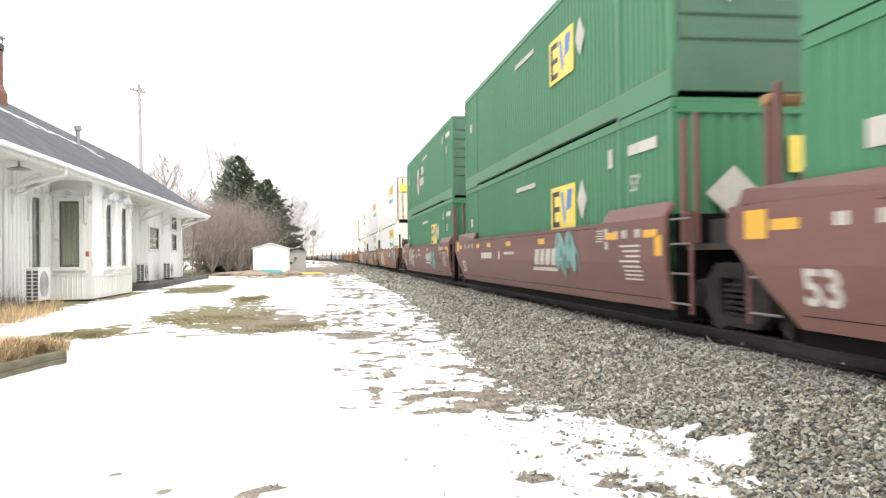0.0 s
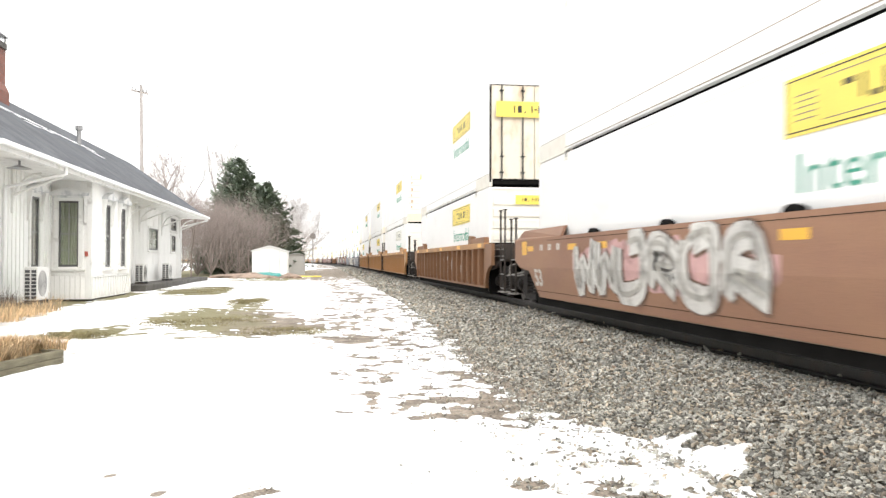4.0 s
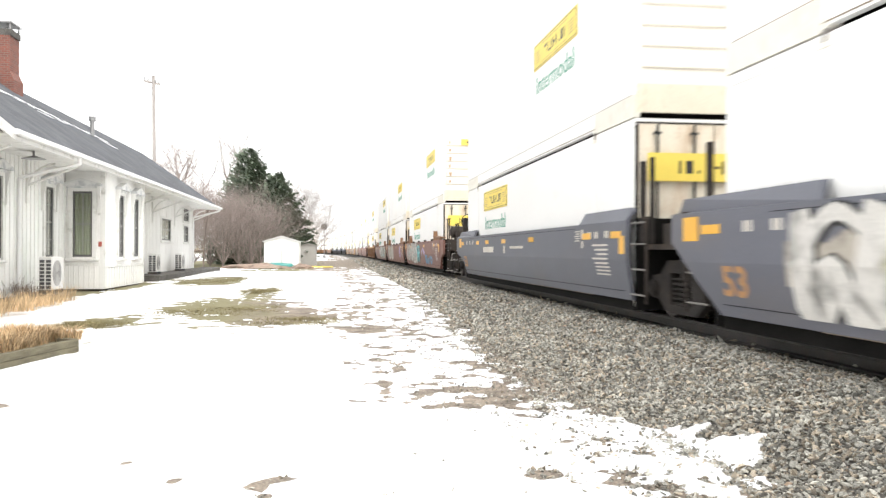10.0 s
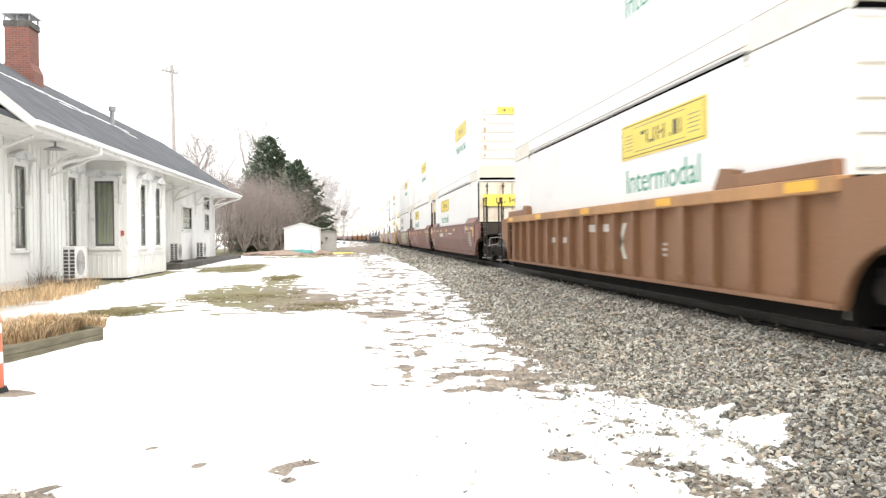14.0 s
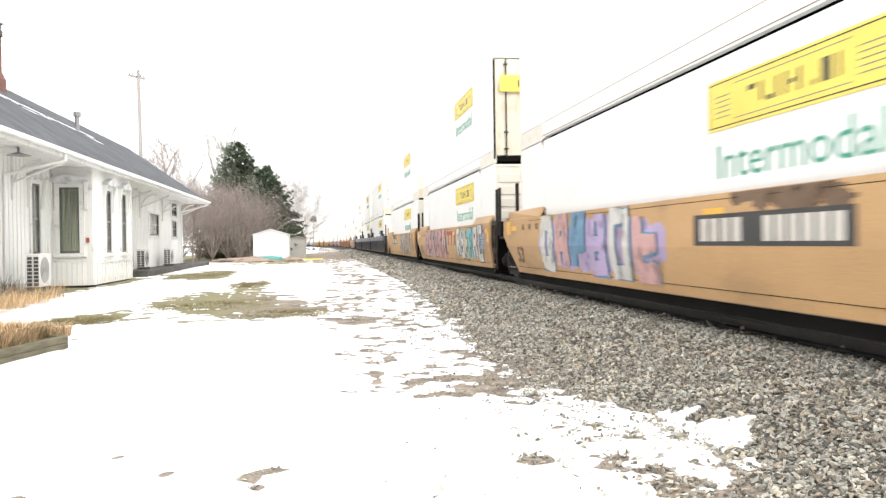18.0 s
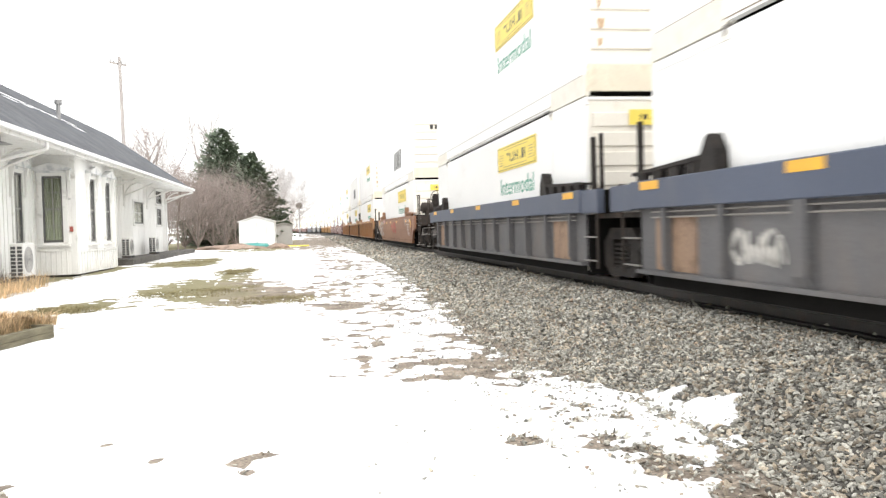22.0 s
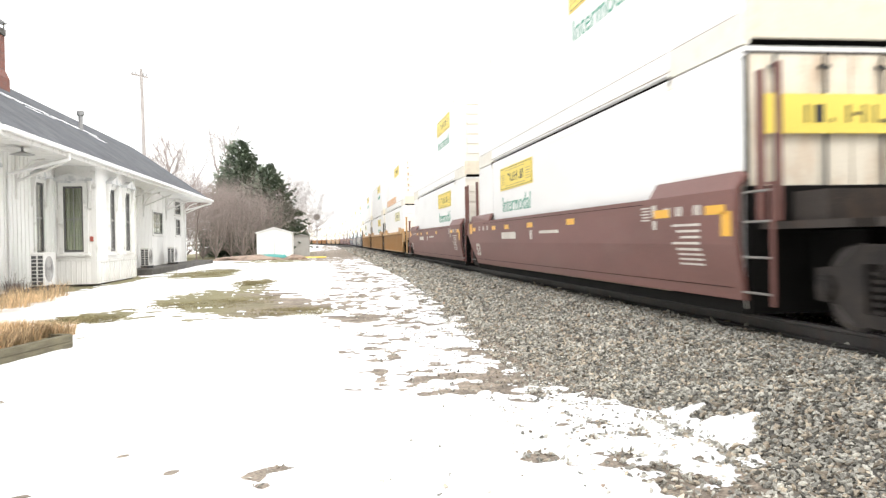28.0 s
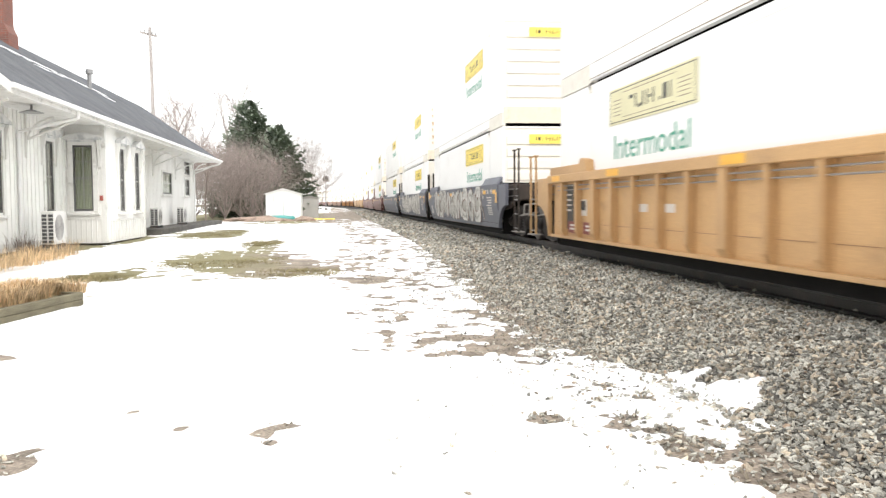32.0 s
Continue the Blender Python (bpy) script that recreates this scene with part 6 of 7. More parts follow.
                part("stencil", "end_plate_bars", boxes(*[(-1.356, -1.353, 0.15, 0.6 - 0.1 * (q % 2), 1.08 - 0.1 * q, 1.11 - 0.1 * q) for q in range(4)]), M["stencil"], car, pose(0, y, 0))["kind"] = "stuff"
        part("stencil", ("rib_bars", variant), bars_of([(4.4, 4.9, 0.8 - 0.08 * k, 0.84 - 0.08 * k) for k in range(3)] + [(10.2, 10.75, 0.8, 0.92), (11.2, 11.75, 0.8, 0.92)], True), M["stencil"], car)["kind"] = "stuff"


def arched(bm, rear=False):
    """Side panel over the outer truck, with an arch cut out of its foot."""
    arch = [(-0.125, SILL_Z)] + [(-0.16 - 0.9 * (1 - math.cos(radians(a))), SILL_Z + 0.64 * math.sin(radians(a))) for a in range(10, 91, 10)]
    prism(bm, arch + [(-1.06, 1.46), (-0.125, 1.46)], "x", -1.45, -1.36)
    if rear:
        bmesh.ops.scale(bm, vec=(1, -1, 1), verts=bm.verts[:])
        bmesh.ops.reverse_faces(bm, faces=bm.faces[:])


def well_car(s, style, paint, lead_c, rear_c, variant, label, chord=None, posts=0, seed=0):
    car = thing("well_car", pose(TRACK_X, s, RAIL_Z), label, "rail car", "well cars of the train")
    MOVING.append((car, s, 0.0))
    ends(car, paint, lead_c, rear_c, posts, paint in (M["car_brown"], M["car_tan"]), s in (51.9, 194.3, 255.2, 520.8))
    if style == "smooth":
        open_ends = s in (255.2, 274.1, 293.0, 520.8)
        part("side_girder", ("smooth_side", open_ends, rear_c), smooth_side, paint, car, args=(open_ends, bool(rear_c)))
        if lead_c:
            part("end_panel", "end_panel", arched, paint, car)
        if open_ends:
            part("end_ledge", "end_ledge", end_ledge, M["car_umber"], car)
            part("end_ledge", "end_ledge_rear", lambda bm: (end_ledge(bm), bmesh.ops.scale(bm, vec=(1, -1, 1), verts=bm.verts[:]), bmesh.ops.reverse_faces(bm, faces=bm.faces[:])), M["car_umber"], car, pose(0, 16.4, 0))
        part("side_girder", "smooth_side", smooth_side, paint, car, MIRROR)
        part("seam", "side_seam", boxes((-1.408, -1.395, 0.1, 16.0, 0.37, 0.377), (-SIDE_X - 0.004, -SIDE_X + 0.01, 2.6, 14.8, 1.4, 1.407)), M["under"], car)
        for y in (3.2, 6.2, 9.2, 12.2):
            if s not in (51.9, 70.4, 89.2, 255.2, 274.1):
                continue
            part("guide_lug", "guide_lug", lambda bm: prism(bm, [(-0.2, 1.45), (0.2, 1.45), (0.1, 1.53), (0, 1.55), (-0.12, 1.52)], "x", -1.46, -1.36), M["under"], car, pose(0, y, 0))
    else:
        part("side_sheet", "rib_sheet", rib_side_sheet, paint, car)
        part("side_sheet", "rib_sheet", rib_side_sheet, paint, car, MIRROR)
        chord = chord or paint
        top = 1.5
        low = 1.34 if chord is paint else 1.12
        # umber cars: lighter orange paints the light on the near chord
        chord_tone = M["car_orange"] if variant == "umber" else chord
        part("top_chord", ("chord", low), boxes((-SIDE_X, -1.3, -0.12, 16.6, low, top, 0.012)), chord_tone, car)
        part("top_chord", ("chord", low), boxes((-SIDE_X, -1.3, -0.12, 16.6, low, top, 0.012)), chord, car, MIRROR)
        cap = M["under"] if chord is not paint else chord
        if chord is not paint:
            part("end_ledge", "end_ledge", end_ledge, M["truck_steel"], car, pose(0, 0, 0.02))
            part("end_ledge", "end_ledge_rear", lambda bm: (end_ledge(bm), bmesh.ops.scale(bm, vec=(1, -1, 1), verts=bm.verts[:]), bmesh.ops.reverse_faces(bm, faces=bm.faces[:])), M["truck_steel"], car, pose(0, 16.4, 0.02))
        else:
            part("raised_end", "raised_end", boxes((-1.44, -1.3, 0.0, 2.2, top, 1.66, 0.01)), cap, car)
            part("raised_end", "raised_end", boxes((-1.44, -1.3, 0.0, 2.2, top, 1.66, 0.01)), cap, car, pose(0, 14.3, 0))
            part("end_hump", "end_hump", lambda bm: prism(bm, [(-0.3, 1.5), (0.3, 1.5), (0.1, 1.76), (-0.2, 1.72)], "x", -1.45, -1.25), cap, car, pose(0, 2.3, 0))
            part("end_hump", "end_hump", lambda bm: prism(bm, [(-0.3, 1.5), (0.3, 1.5), (0.2, 1.72), (-0.1, 1.76)], "x", -1.45, -1.25), cap, car, pose(0, 14.2, 0))
        gap = 0.994 if chord is paint else 1.5
        n = 16 if chord is paint else 11
        for k in range(n):
            wide = k % 5 == 3
            w = 0.11 if wide else 0.052
            part("rib", ("rib", wide, low), lambda bm: prism(bm, [(-1.346, SILL_Z + 0.05), (-1.346, low), (-1.465, low), (-1.465, SILL_Z + 0.16), (-1.41, SILL_Z + 0.05)], "y", -w, w), paint, car, pose(0, (0.65 if chord is paint else 0.55) + k * gap, 0))
        for z in (1.0, 1.07) if chord is not paint else (() if variant == "umber" else (1.19, 1.27)):
            part("hand_rod", ("hand_rod", z), lambda bm: tube(bm, (-1.41, 0.3, z), (-1.41, 16.0, z), 0.011, seg=6), M["rod"], car)
        for coupled, turn in ((lead_c, pose(0, 0, 0)), (rear_c, None)):
            if chord is not paint:
                part("chord_end", "chord_end", boxes((-1.46, -1.34, -0.4, 0.4, 1.1, 1.48, 0.01)), chord, car, pose(0, -0.53 if turn is not None else 17.02, 0))
            elif coupled:
                key = "end_panel" if turn is not None else "end_panel_rear"
                part("end_panel", key, arched, paint, car, pose(0, 0, 0) if turn is not None else pose(0, 16.5, 0), args=(key == "end_panel_rear",))
        if chord is paint:
            part("seam", ("rib_seam",), boxes((-1.351, -1.344, 0.3, 16.2, 0.55, 0.557)), M["car_umber"], car)
    marks(car, style != "smooth", variant, seed)
    return car


# ---- containers
LEN, TALL, HALF = 16.15, 2.9, 1.295


def flat_side(bm):
    box(bm, -HALF, -HALF + 0.04, 0.1, LEN - 0.1, 0.2, TALL - 0.06)


def fluted_side(bm):
    """Corrugated side: shallow upright flutes between posts."""
    y, pts = 0.1, []
    while y < LEN - 0.1:
        pts += [(-HALF + 0.008, y), (-HALF + 0.008, y + 0.09), (-HALF + 0.04, y + 0.12), (-HALF + 0.04, y + 0.19)]
        y += 0.22
    for (xa, ya), (xb, yb) in zip(pts, pts[1:]):
        if yb > ya:
            vs = [bm.verts.new((xa, ya, 0.2)), bm.verts.new((xb, yb, 0.2)), bm.verts.new((xb, yb, TALL - 0.06)), bm.verts.new((xa, ya, TALL - 0.06))]
            bm.faces.new(vs[::-1])
    bmesh.ops.remove_doubles(bm, verts=bm.verts[:], dist=0.0005)


def door_rods(bm):
    for x in (-0.95, -0.35, 0.35, 0.95):
        tube(bm, (x, -0.05, 0.15), (x, -0.05, TALL - 0.1), 0.02, seg=6)
        for z in (0.35, 0.8, 2.0, 2.65):
            box(bm, x - 0.06, x + 0.06, -0.055, -0.02, z, z + 0.04)


def comb(bm, a, b, z0, z1, axis, lo, hi):
    """Plain bars of the size of the lettering that they stand for."""
    y, k = a, 0
    u = (b - a) / 9.0
    for w, skip, low, high in ((0.22, 0.5, 0, 1), (0.7, 0.5, 0, 1), (0.22, 1.0, 0, 0.25), (0.22, 0.3, 0, 1), (0.45, 0.25, 0.4, 0.6), (0.22, 0.6, 0, 1), (0.22, 0.3, 0, 1), (0.6, 0.4, 0, 0.22), (0.22, 0.5, 0.1, 1), (0.75, 0.2, 0.75, 1)):
        za, zb = z0 + (z1 - z0) * low, z0 + (z1 - z0) * high
        prism(bm, [(y, za), (y + w * u, za), (y + w * u, zb), (y, zb)], axis, lo, hi)
        y += (w + skip) * u


def rust_stains(bm):
    for k in range(6):
        for x in (-HALF + 0.22, HALF - 0.36):
            w, h = (0.1, 0.14, 0.08, 0.12, 0.1, 0.07)[k], (0.1, 0.15, 0.12, 0.16, 0.08, 0.1)[k]
            prism(bm, [(x, 0.93 + 0.33 * k), (x + w, 0.93 + 0.33 * k), (x + w * 0.8, 0.93 + 0.33 * k - h), (x + w * 0.3, 0.9 + 0.33 * k - h)], "y", -0.024, -0.021)


def ring_frame(bm, y0, y1, z0, z1, w, x0, x1):
    """A thin rectangular border as one piece."""
    prism(bm, [(y0, z0), (y1, z0), (y1, z1), (y0, z1), (y0, z0 + w + 0.001), (y0 + w, z0 + w + 0.001), (y0 + w, z1 - w), (y1 - w, z1 - w), (y1 - w, z0 + w), (y0, z0 + w)], "x", x0, x1)


def container(s, z, paint, end_mat, end, sign, label, rail=None, fluted=False, seed=0, text=True):
    c = thing("shipping_container", pose(TRACK_X, s, RAIL_Z + z), label, "container", "containers on the train")
    MOVING.append((c, s, z))
    rail = rail or paint
    part("side_wall", "fluted_side" if fluted else "flat_side", fluted_side if fluted else flat_side, paint, c)
    part("side_wall", "flat_side", flat_side, paint, c, pose(0, LEN, 0, 0, 0, 180))
    part("roof", "box_roof", boxes((-HALF, HALF, 0.0, LEN, TALL - 0.05, TALL)), paint, c)
    part("top_rail", "top_rail", boxes((-HALF - 0.006, -HALF + 0.05, 0.0, LEN, TALL - 0.13, TALL - 0.051)), paint, c)
    part("bottom_rail", "bottom_rail", lambda bm: prism(bm, [(1.98, 0.03), (LEN - 1.98, 0.03), (LEN - 1.98, 0.33), (1.98, 0.33)], "x", -HALF - 0.012, -HALF + 0.08),
         paint, c)
    for y in (0.0, LEN - 1.979):
        part("end_rail", "end_rail", lambda bm: prism(bm, [(0, -0.02), (1.979, -0.02), (1.979, 0.33), (0, 0.33)], "x", -HALF - 0.012, -HALF + 0.08), rail, c, pose(0, y, 0), "dull end length of the bottom rail")
    part("drip_edge", "drip_edge", boxes((-HALF - 0.02, -HALF - 0.013, 1.98, LEN - 1.98, 0.06, 0.072)), M["seam_brown"], c)
    part("rail_seam", "rail_seam", boxes((-HALF - 0.005, -HALF + 0.03, 0.1, LEN - 0.1, 0.333, 0.345)), M["seam_brown"], c)
    # near-black underside paints the shaded gap between stacked boxes
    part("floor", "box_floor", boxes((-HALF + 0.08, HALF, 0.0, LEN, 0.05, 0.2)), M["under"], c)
    for y in (0.0, 1.92, LEN - 2.04, LEN - 0.12):
        part("post", "box_post", boxes((-HALF - 0.008, -HALF + 0.05, 0, 0.12, 0.331, TALL - 0.14)), paint, c, pose(0, y, 0))
    for y in (1.9, LEN - 2.08) if s < 790 else ():
        if z > 1:
            part("interbox_lock", "interbox_lock", boxes((-HALF - 0.016, -HALF + 0.12, 0.02, 0.12, -0.045, 0.0), (-HALF - 0.03, -HALF - 0.016, 0.05, 0.09, -0.12, -0.02)), M["rod"], c, pose(0, y, 0), "grey interbox connector")
        for zz in (0.0, TALL - 0.14):
            part("corner_casting", "casting", boxes((-HALF - 0.014, -HALF + 0.1, 0, 0.18, 0, 0.12, 0.01)), M["box_rail"] if not fluted else paint, c, pose(0, y, zz))
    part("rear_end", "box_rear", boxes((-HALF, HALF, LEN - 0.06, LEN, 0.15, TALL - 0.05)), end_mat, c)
    if end == "door":
        for x0 in (-HALF + 0.06, 0.01):
            part("door", ("door", x0), boxes((x0, x0 + 1.22, 0.0, 0.05, 0.18, TALL - 0.08)), M["door_rust"], c, label="rust-stained container door")
        part("lock_rod", "lock_rods", door_rods, M["sign_black"], c)
        part("door_frame", "door_frame", boxes((-HALF, HALF, -0.01, 0.06, TALL - 0.08, TALL - 0.055), (-HALF, -HALF + 0.05, -0.012, 0.06, 0.1, TALL - 0.1), (HALF - 0.05, HALF, -0.012, 0.06, 0.1, TALL - 0.1)), M["truck_steel"], c)
        if sign:
            part("sign", "door_sign", boxes((-1.12, 1.12, -0.085, -0.075, 1.92, 2.36)), sign, c, label="yellow sign band with black bars")
            part("sign_lettering", "door_sign_bars", lambda bm: comb(bm, -0.62, 0.82, 2.04, 2.24, "y", -0.092, -0.086), M["sign_black"], c)["kind"] = "stuff"
    elif end == "fluted":
        def flutes(bm):
            x, pts = -HALF + 0.06, []
            while x < HALF - 0.1:
                pts += [(x, 0.02), (x + 0.09, 0.02), (x + 0.12, 0.05), (x + 0.19, 0.05)]
                x += 0.22
            for (xa, ya), (xb, yb) in zip(pts, pts[1:]):
                bm.faces.new([bm.verts.new(v) for v in ((xa, ya, 0.2), (xb, yb, 0.2), (xb, yb, TALL - 0.2), (xa, ya, TALL - 0.2))])
            bmesh.ops.remove_doubles(bm, verts=bm.verts[:], dist=0.0005)
            box(bm, -HALF + 0.06, HALF - 0.06, 0.06, 0.08, 0.15, TALL - 0.06)
        part("front_end", "box_front_fluted", flutes, paint, c)
        part("end_header", "end_header", boxes((-HALF + 0.055, HALF - 0.05, -0.005, 0.05, TALL - 0.2, TALL - 0.055)), paint, c)
        part("end_sill", "end_sill_green", boxes((-HALF + 0.055, HALF - 0.05, -0.005, 0.05, 0.12, 0.2)), paint, c)
    else:
        part("front_end", "box_front", boxes((-HALF + 0.05, HALF, 0.02, 0.07, 0.15, TALL - 0.05)), end_mat, c)
        for k in range(6 if s < 790 else 0):
            part("end_rib", "end_rib", boxes((-HALF + 0.12, HALF - 0.12, -0.008, 0.025, 0.0, 0.24, 0.012)), end_mat, c, pose(0, 0, 0.75 + 0.33 * k))
        part("end_sill", "end_sill", boxes((-HALF + 0.02, HALF - 0.02, -0.012, 0.02, 0.05, 0.5)), M["box_sill"] if not fluted else end_mat, c)
        if not fluted and z > 1 and s < 790 and seed % 2:
            part("rust_stain", "rust_stain", rust_stains, M["rust_stain"], c, label="rust stains at the ends of the ribs")["kind"] = "stuff"
        if sign:
            part("sign", "end_sign", boxes((-0.55, 0.6, -0.034, -0.026, 2.42, 2.68)), sign, c, label="yellow sign band with black bars")
            part("sign_lettering", "end_sign_bars", lambda bm: comb(bm, -0.36, 0.44, 2.51, 2.6, "y", -0.04, -0.035), M["sign_black"], c)["kind"] = "stuff"
    if sign:
        o = 6.5 if end == "door" and z < 1 else 0.0
        part("sign", "side_sign", boxes((-HALF - 0.018, -HALF - 0.001, 3.1, 6.55, 2.06, 2.64)), sign, c, pose(0, o, 0), "yellow sign panel with black bars")
        part("sign_lettering", "side_sign_bars", lambda bm: comb(bm, 3.95, 5.75, 2.24, 2.46, "x", -HALF - 0.022, -HALF - 0.018), M["sign_black"], c, pose(0, o, 0))["kind"] = "stuff"
        if s < 790:
            part("sign_text", "side_sign_lines", boxes(*[(-HALF - 0.021, -HALF - 0.018, 3.3, 3.7, 2.2 + 0.06 * q, 2.212 + 0.06 * q) for q in range(5)], *[(-HALF - 0.021, -HALF - 0.018, 6.0, 6.35, 2.2 + 0.06 * q, 2.212 + 0.06 * q) for q in range(5)], (-HALF - 0.021, -HALF - 0.018, 3.8, 5.9, 2.54, 2.55), (-HALF - 0.021, -HALF - 0.018, 3.8, 5.9, 2.15, 2.16)), M["seam_brown"], c, pose(0, o, 0))["kind"] = "stuff"
        if s < 790:
            part("sign_border", "side_sign_border", lambda bm: ring_frame(bm, 3.14, 6.51, 2.09, 2.61, 0.012, -HALF - 0.021, -HALF - 0.018), M["sign_black"], c, pose(0, o, 0))
        if text:
            lettering(c, "Intermodal", 0.56, 6.4 + o, 1.5, -HALF - 0.003, M["sign_green"], 1.25)
    return c


def green_box(s, z, seed, hub=False):
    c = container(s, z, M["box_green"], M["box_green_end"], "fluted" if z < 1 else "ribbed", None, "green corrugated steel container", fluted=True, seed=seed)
    if hub:
        def hexagon(bm):
            vs = [bm.verts.new((-HALF - 0.006, 10.8 + 0.5 * math.cos(a), 1.5 + 0.72 * math.sin(a))) for a in [k * 1.0472 + 0.5236 for k in range(6)]]
            bm.faces.new(vs)
        part("emblem", "hex_emblem", hexagon, M["stencil"], c, label="white hexagon emblem")
        part("emblem_lettering", "hex_bars", boxes((-HALF - 0.012, -HALF - 0.008, 10.95, 11.05, 1.2, 1.8), (-HALF - 0.012, -HALF - 0.008, 10.55, 10.65, 1.2, 1.8), (-HALF - 0.012, -HALF - 0.008, 10.65, 10.95, 1.45, 1.55)), M["faded_red"], c)
        part("emblem_lettering", "hub_bars", boxes(*[(-HALF - 0.01, -HALF - 0.002, 8.6 + 0.3 * k, 8.83 + 0.3 * k, 1.7, 2.05) for k in range(3)], *[(-HALF - 0.01, -HALF - 0.002, 8.6 + 0.3 * k, 8.83 + 0.3 * k, 1.2, 1.55) for k in range(5)]), M["stencil"], c)
    else:
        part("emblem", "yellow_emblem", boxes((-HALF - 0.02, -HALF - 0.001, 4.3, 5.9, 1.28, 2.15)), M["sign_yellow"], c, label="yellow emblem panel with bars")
        part("emblem_lettering", "yellow_emblem_black", boxes(*[(-HALF - 0.024, -HALF - 0.02, 5.3, 5.75, z0, z0 + 0.1) for z0 in (1.36, 1.66, 1.96)], (-HALF - 0.024, -HALF - 0.02, 5.66, 5.78, 1.36, 2.06)), M["sign_black"], c)
        part("emblem_lettering", "yellow_emblem_blue", lambda bm: [prism(bm, [(5.2, 2.02), (5.05, 2.02), (4.9, 1.5), (5.0, 1.4)], "x", -HALF - 0.024, -HALF - 0.02), prism(bm, [(4.9, 1.5), (4.75, 2.05), (4.45, 2.05), (4.55, 1.7), (4.85, 1.65)], "x", -HALF - 0.024, -HALF - 0.02)],
             M["sign_blue"], c)
        part("placard", "diamond", lambda bm: prism(bm, [(3.9, 1.45), (3.62, 1.8), (3.9, 2.15), (4.18, 1.8)], "x", -HALF - 0.016, -HALF - 0.004), M["stencil"], c, label="white diamond placard")
        part("placard", "end_diamond", lambda bm: prism(bm, [(-0.45, 1.25), (-0.05, 1.62), (-0.45, 1.99), (-0.85, 1.62)], "y", -0.036, -0.028), M["stencil"], c, label="white diamond placard")
        part("sign", "green_end_sign", boxes((0.35, 0.95, -0.034, -0.026, 1.9, 2.4)), M["sign_yellow"], c)
    lettering(c, "53'", 0.36, 1.55, 1.75, -HALF - 0.01, M["stencil"])
    part("stencil", "box_codes", boxes((-HALF - 0.01, -HALF - 0.004, 0.5, 1.6, 2.3, 2.46), (-HALF - 0.01, -HALF - 0.004, 2.3, 2.5, 2.2, 2.5), (-HALF - 0.01, -HALF - 0.004, 7.2, 9.0, 2.3, 2.4), (-HALF - 0.01, -HALF - 0.004, 14.9, 15.2, 1.7, 1.95)), M["stencil"], c)["kind"] = "stuff"
    return c


LOW, HIGH = 0.16, 3.1
L_SM = "{} steel well car with flat sides carrying stacked containers"
L_RB = "{} steel well car with upright side ribs carrying stacked containers"
# metres along the track at the start, style, paint, colour words, marks, lead coupler, rear coupler
UNITS = [
    (-8.7, "smooth", "car_brown", "oxide brown", "number", 1, 0), (10.5, "smooth", "car_brown", "oxide brown", "logo", 0, 0), (29.5, "smooth", "car_brown", "oxide brown", "logo", 0, 1),
    (51.9, "smooth", "car_rust", "patched rust brown", "panel_mid", 1, 0), (70.4, "smooth", "car_rust", "patched rust brown", "panel_fore", 0, 0), (89.2, "smooth", "car_rust", "patched rust brown", "", 0, 1),
    (110.8, "ribbed", "car_umber", "rusty umber", "umber", 1, 1),
    (133.9, "ribbed", "car_orange", "faded orange", "orange", 1, 0), (152.9, "ribbed", "car_orange", "faded orange", "orange", 0, 0), (172.1, "ribbed", "car_orange", "faded orange", "tan", 0, 1),
    (194.3, "smooth", "car_slate", "slate blue", "number", 1, 0), (213.2, "smooth", "car_slate", "slate blue", "", 0, 0), (232.4, "smooth", "car_slate", "slate blue", "number", 0, 1),
    (255.2, "smooth", "car_oxide", "faded oxide brown", "", 1, 0), (274.1, "smooth", "car_oxide", "faded oxide brown", "", 0, 0), (293.0, "smooth", "car_oxide", "faded oxide brown", "", 0, 1),
    (315.4, "ribbed", "car_umber", "rusty umber", "umber", 1, 1),
    (338.8, "smooth", "car_oxide", "faded oxide brown", "number", 1, 0), (357.7, "smooth", "car_oxide", "faded oxide brown", "", 0, 0), (376.4, "smooth", "car_oxide", "faded oxide brown", "", 0, 1),
    (398.9, "smooth", "car_tan", "tan yellow", "panel_mid", 1, 0), (418.2, "smooth", "car_tan", "tan yellow", "", 0, 0), (436.9, "smooth", "car_tan", "tan yellow", "panel_rear", 0, 1),
    (459.5, "ribbed", "car_char", "charcoal-navy", "navy", 1, 0), (478.5, "ribbed", "car_char", "charcoal-navy", "navy", 0, 0), (497.4, "ribbed", "car_char", "charcoal-navy", "navy", 0, 1),
    (520.8, "smooth", "car_rust", "rusty brown", "", 1, 1),
    (544.2, "ribbed", "car_ochre", "weathered ochre", "tan", 1, 0), (563.0, "ribbed", "car_ochre", "weathered ochre", "tan", 0, 0), (581.8, "ribbed", "car_ochre", "weathered ochre", "tan", 0, 1),
    (604.6, "smooth", "car_brown", "oxide brown", "number", 1, 0), (624.7, "smooth", "car_brown", "oxide brown", "number", 0, 0), (643.7, "smooth", "car_brown", "oxide brown", "number", 0, 1),
    (665.9, "ribbed", "car_tan", "tan yellow", "tan", 1, 0), (685.0, "ribbed", "car_tan", "tan yellow", "tan", 0, 0), (704.6, "ribbed", "car_tan", "tan yellow", "tan", 0, 1),
    (726.8, "smooth", "car_slate", "slate grey", "", 1, 0), (745.9, "smooth", "car_slate", "slate grey", "", 0, 0), (765.0, "smooth", "car_slate", "slate grey", "", 0, 1),
]
s, k = 787.3, 0
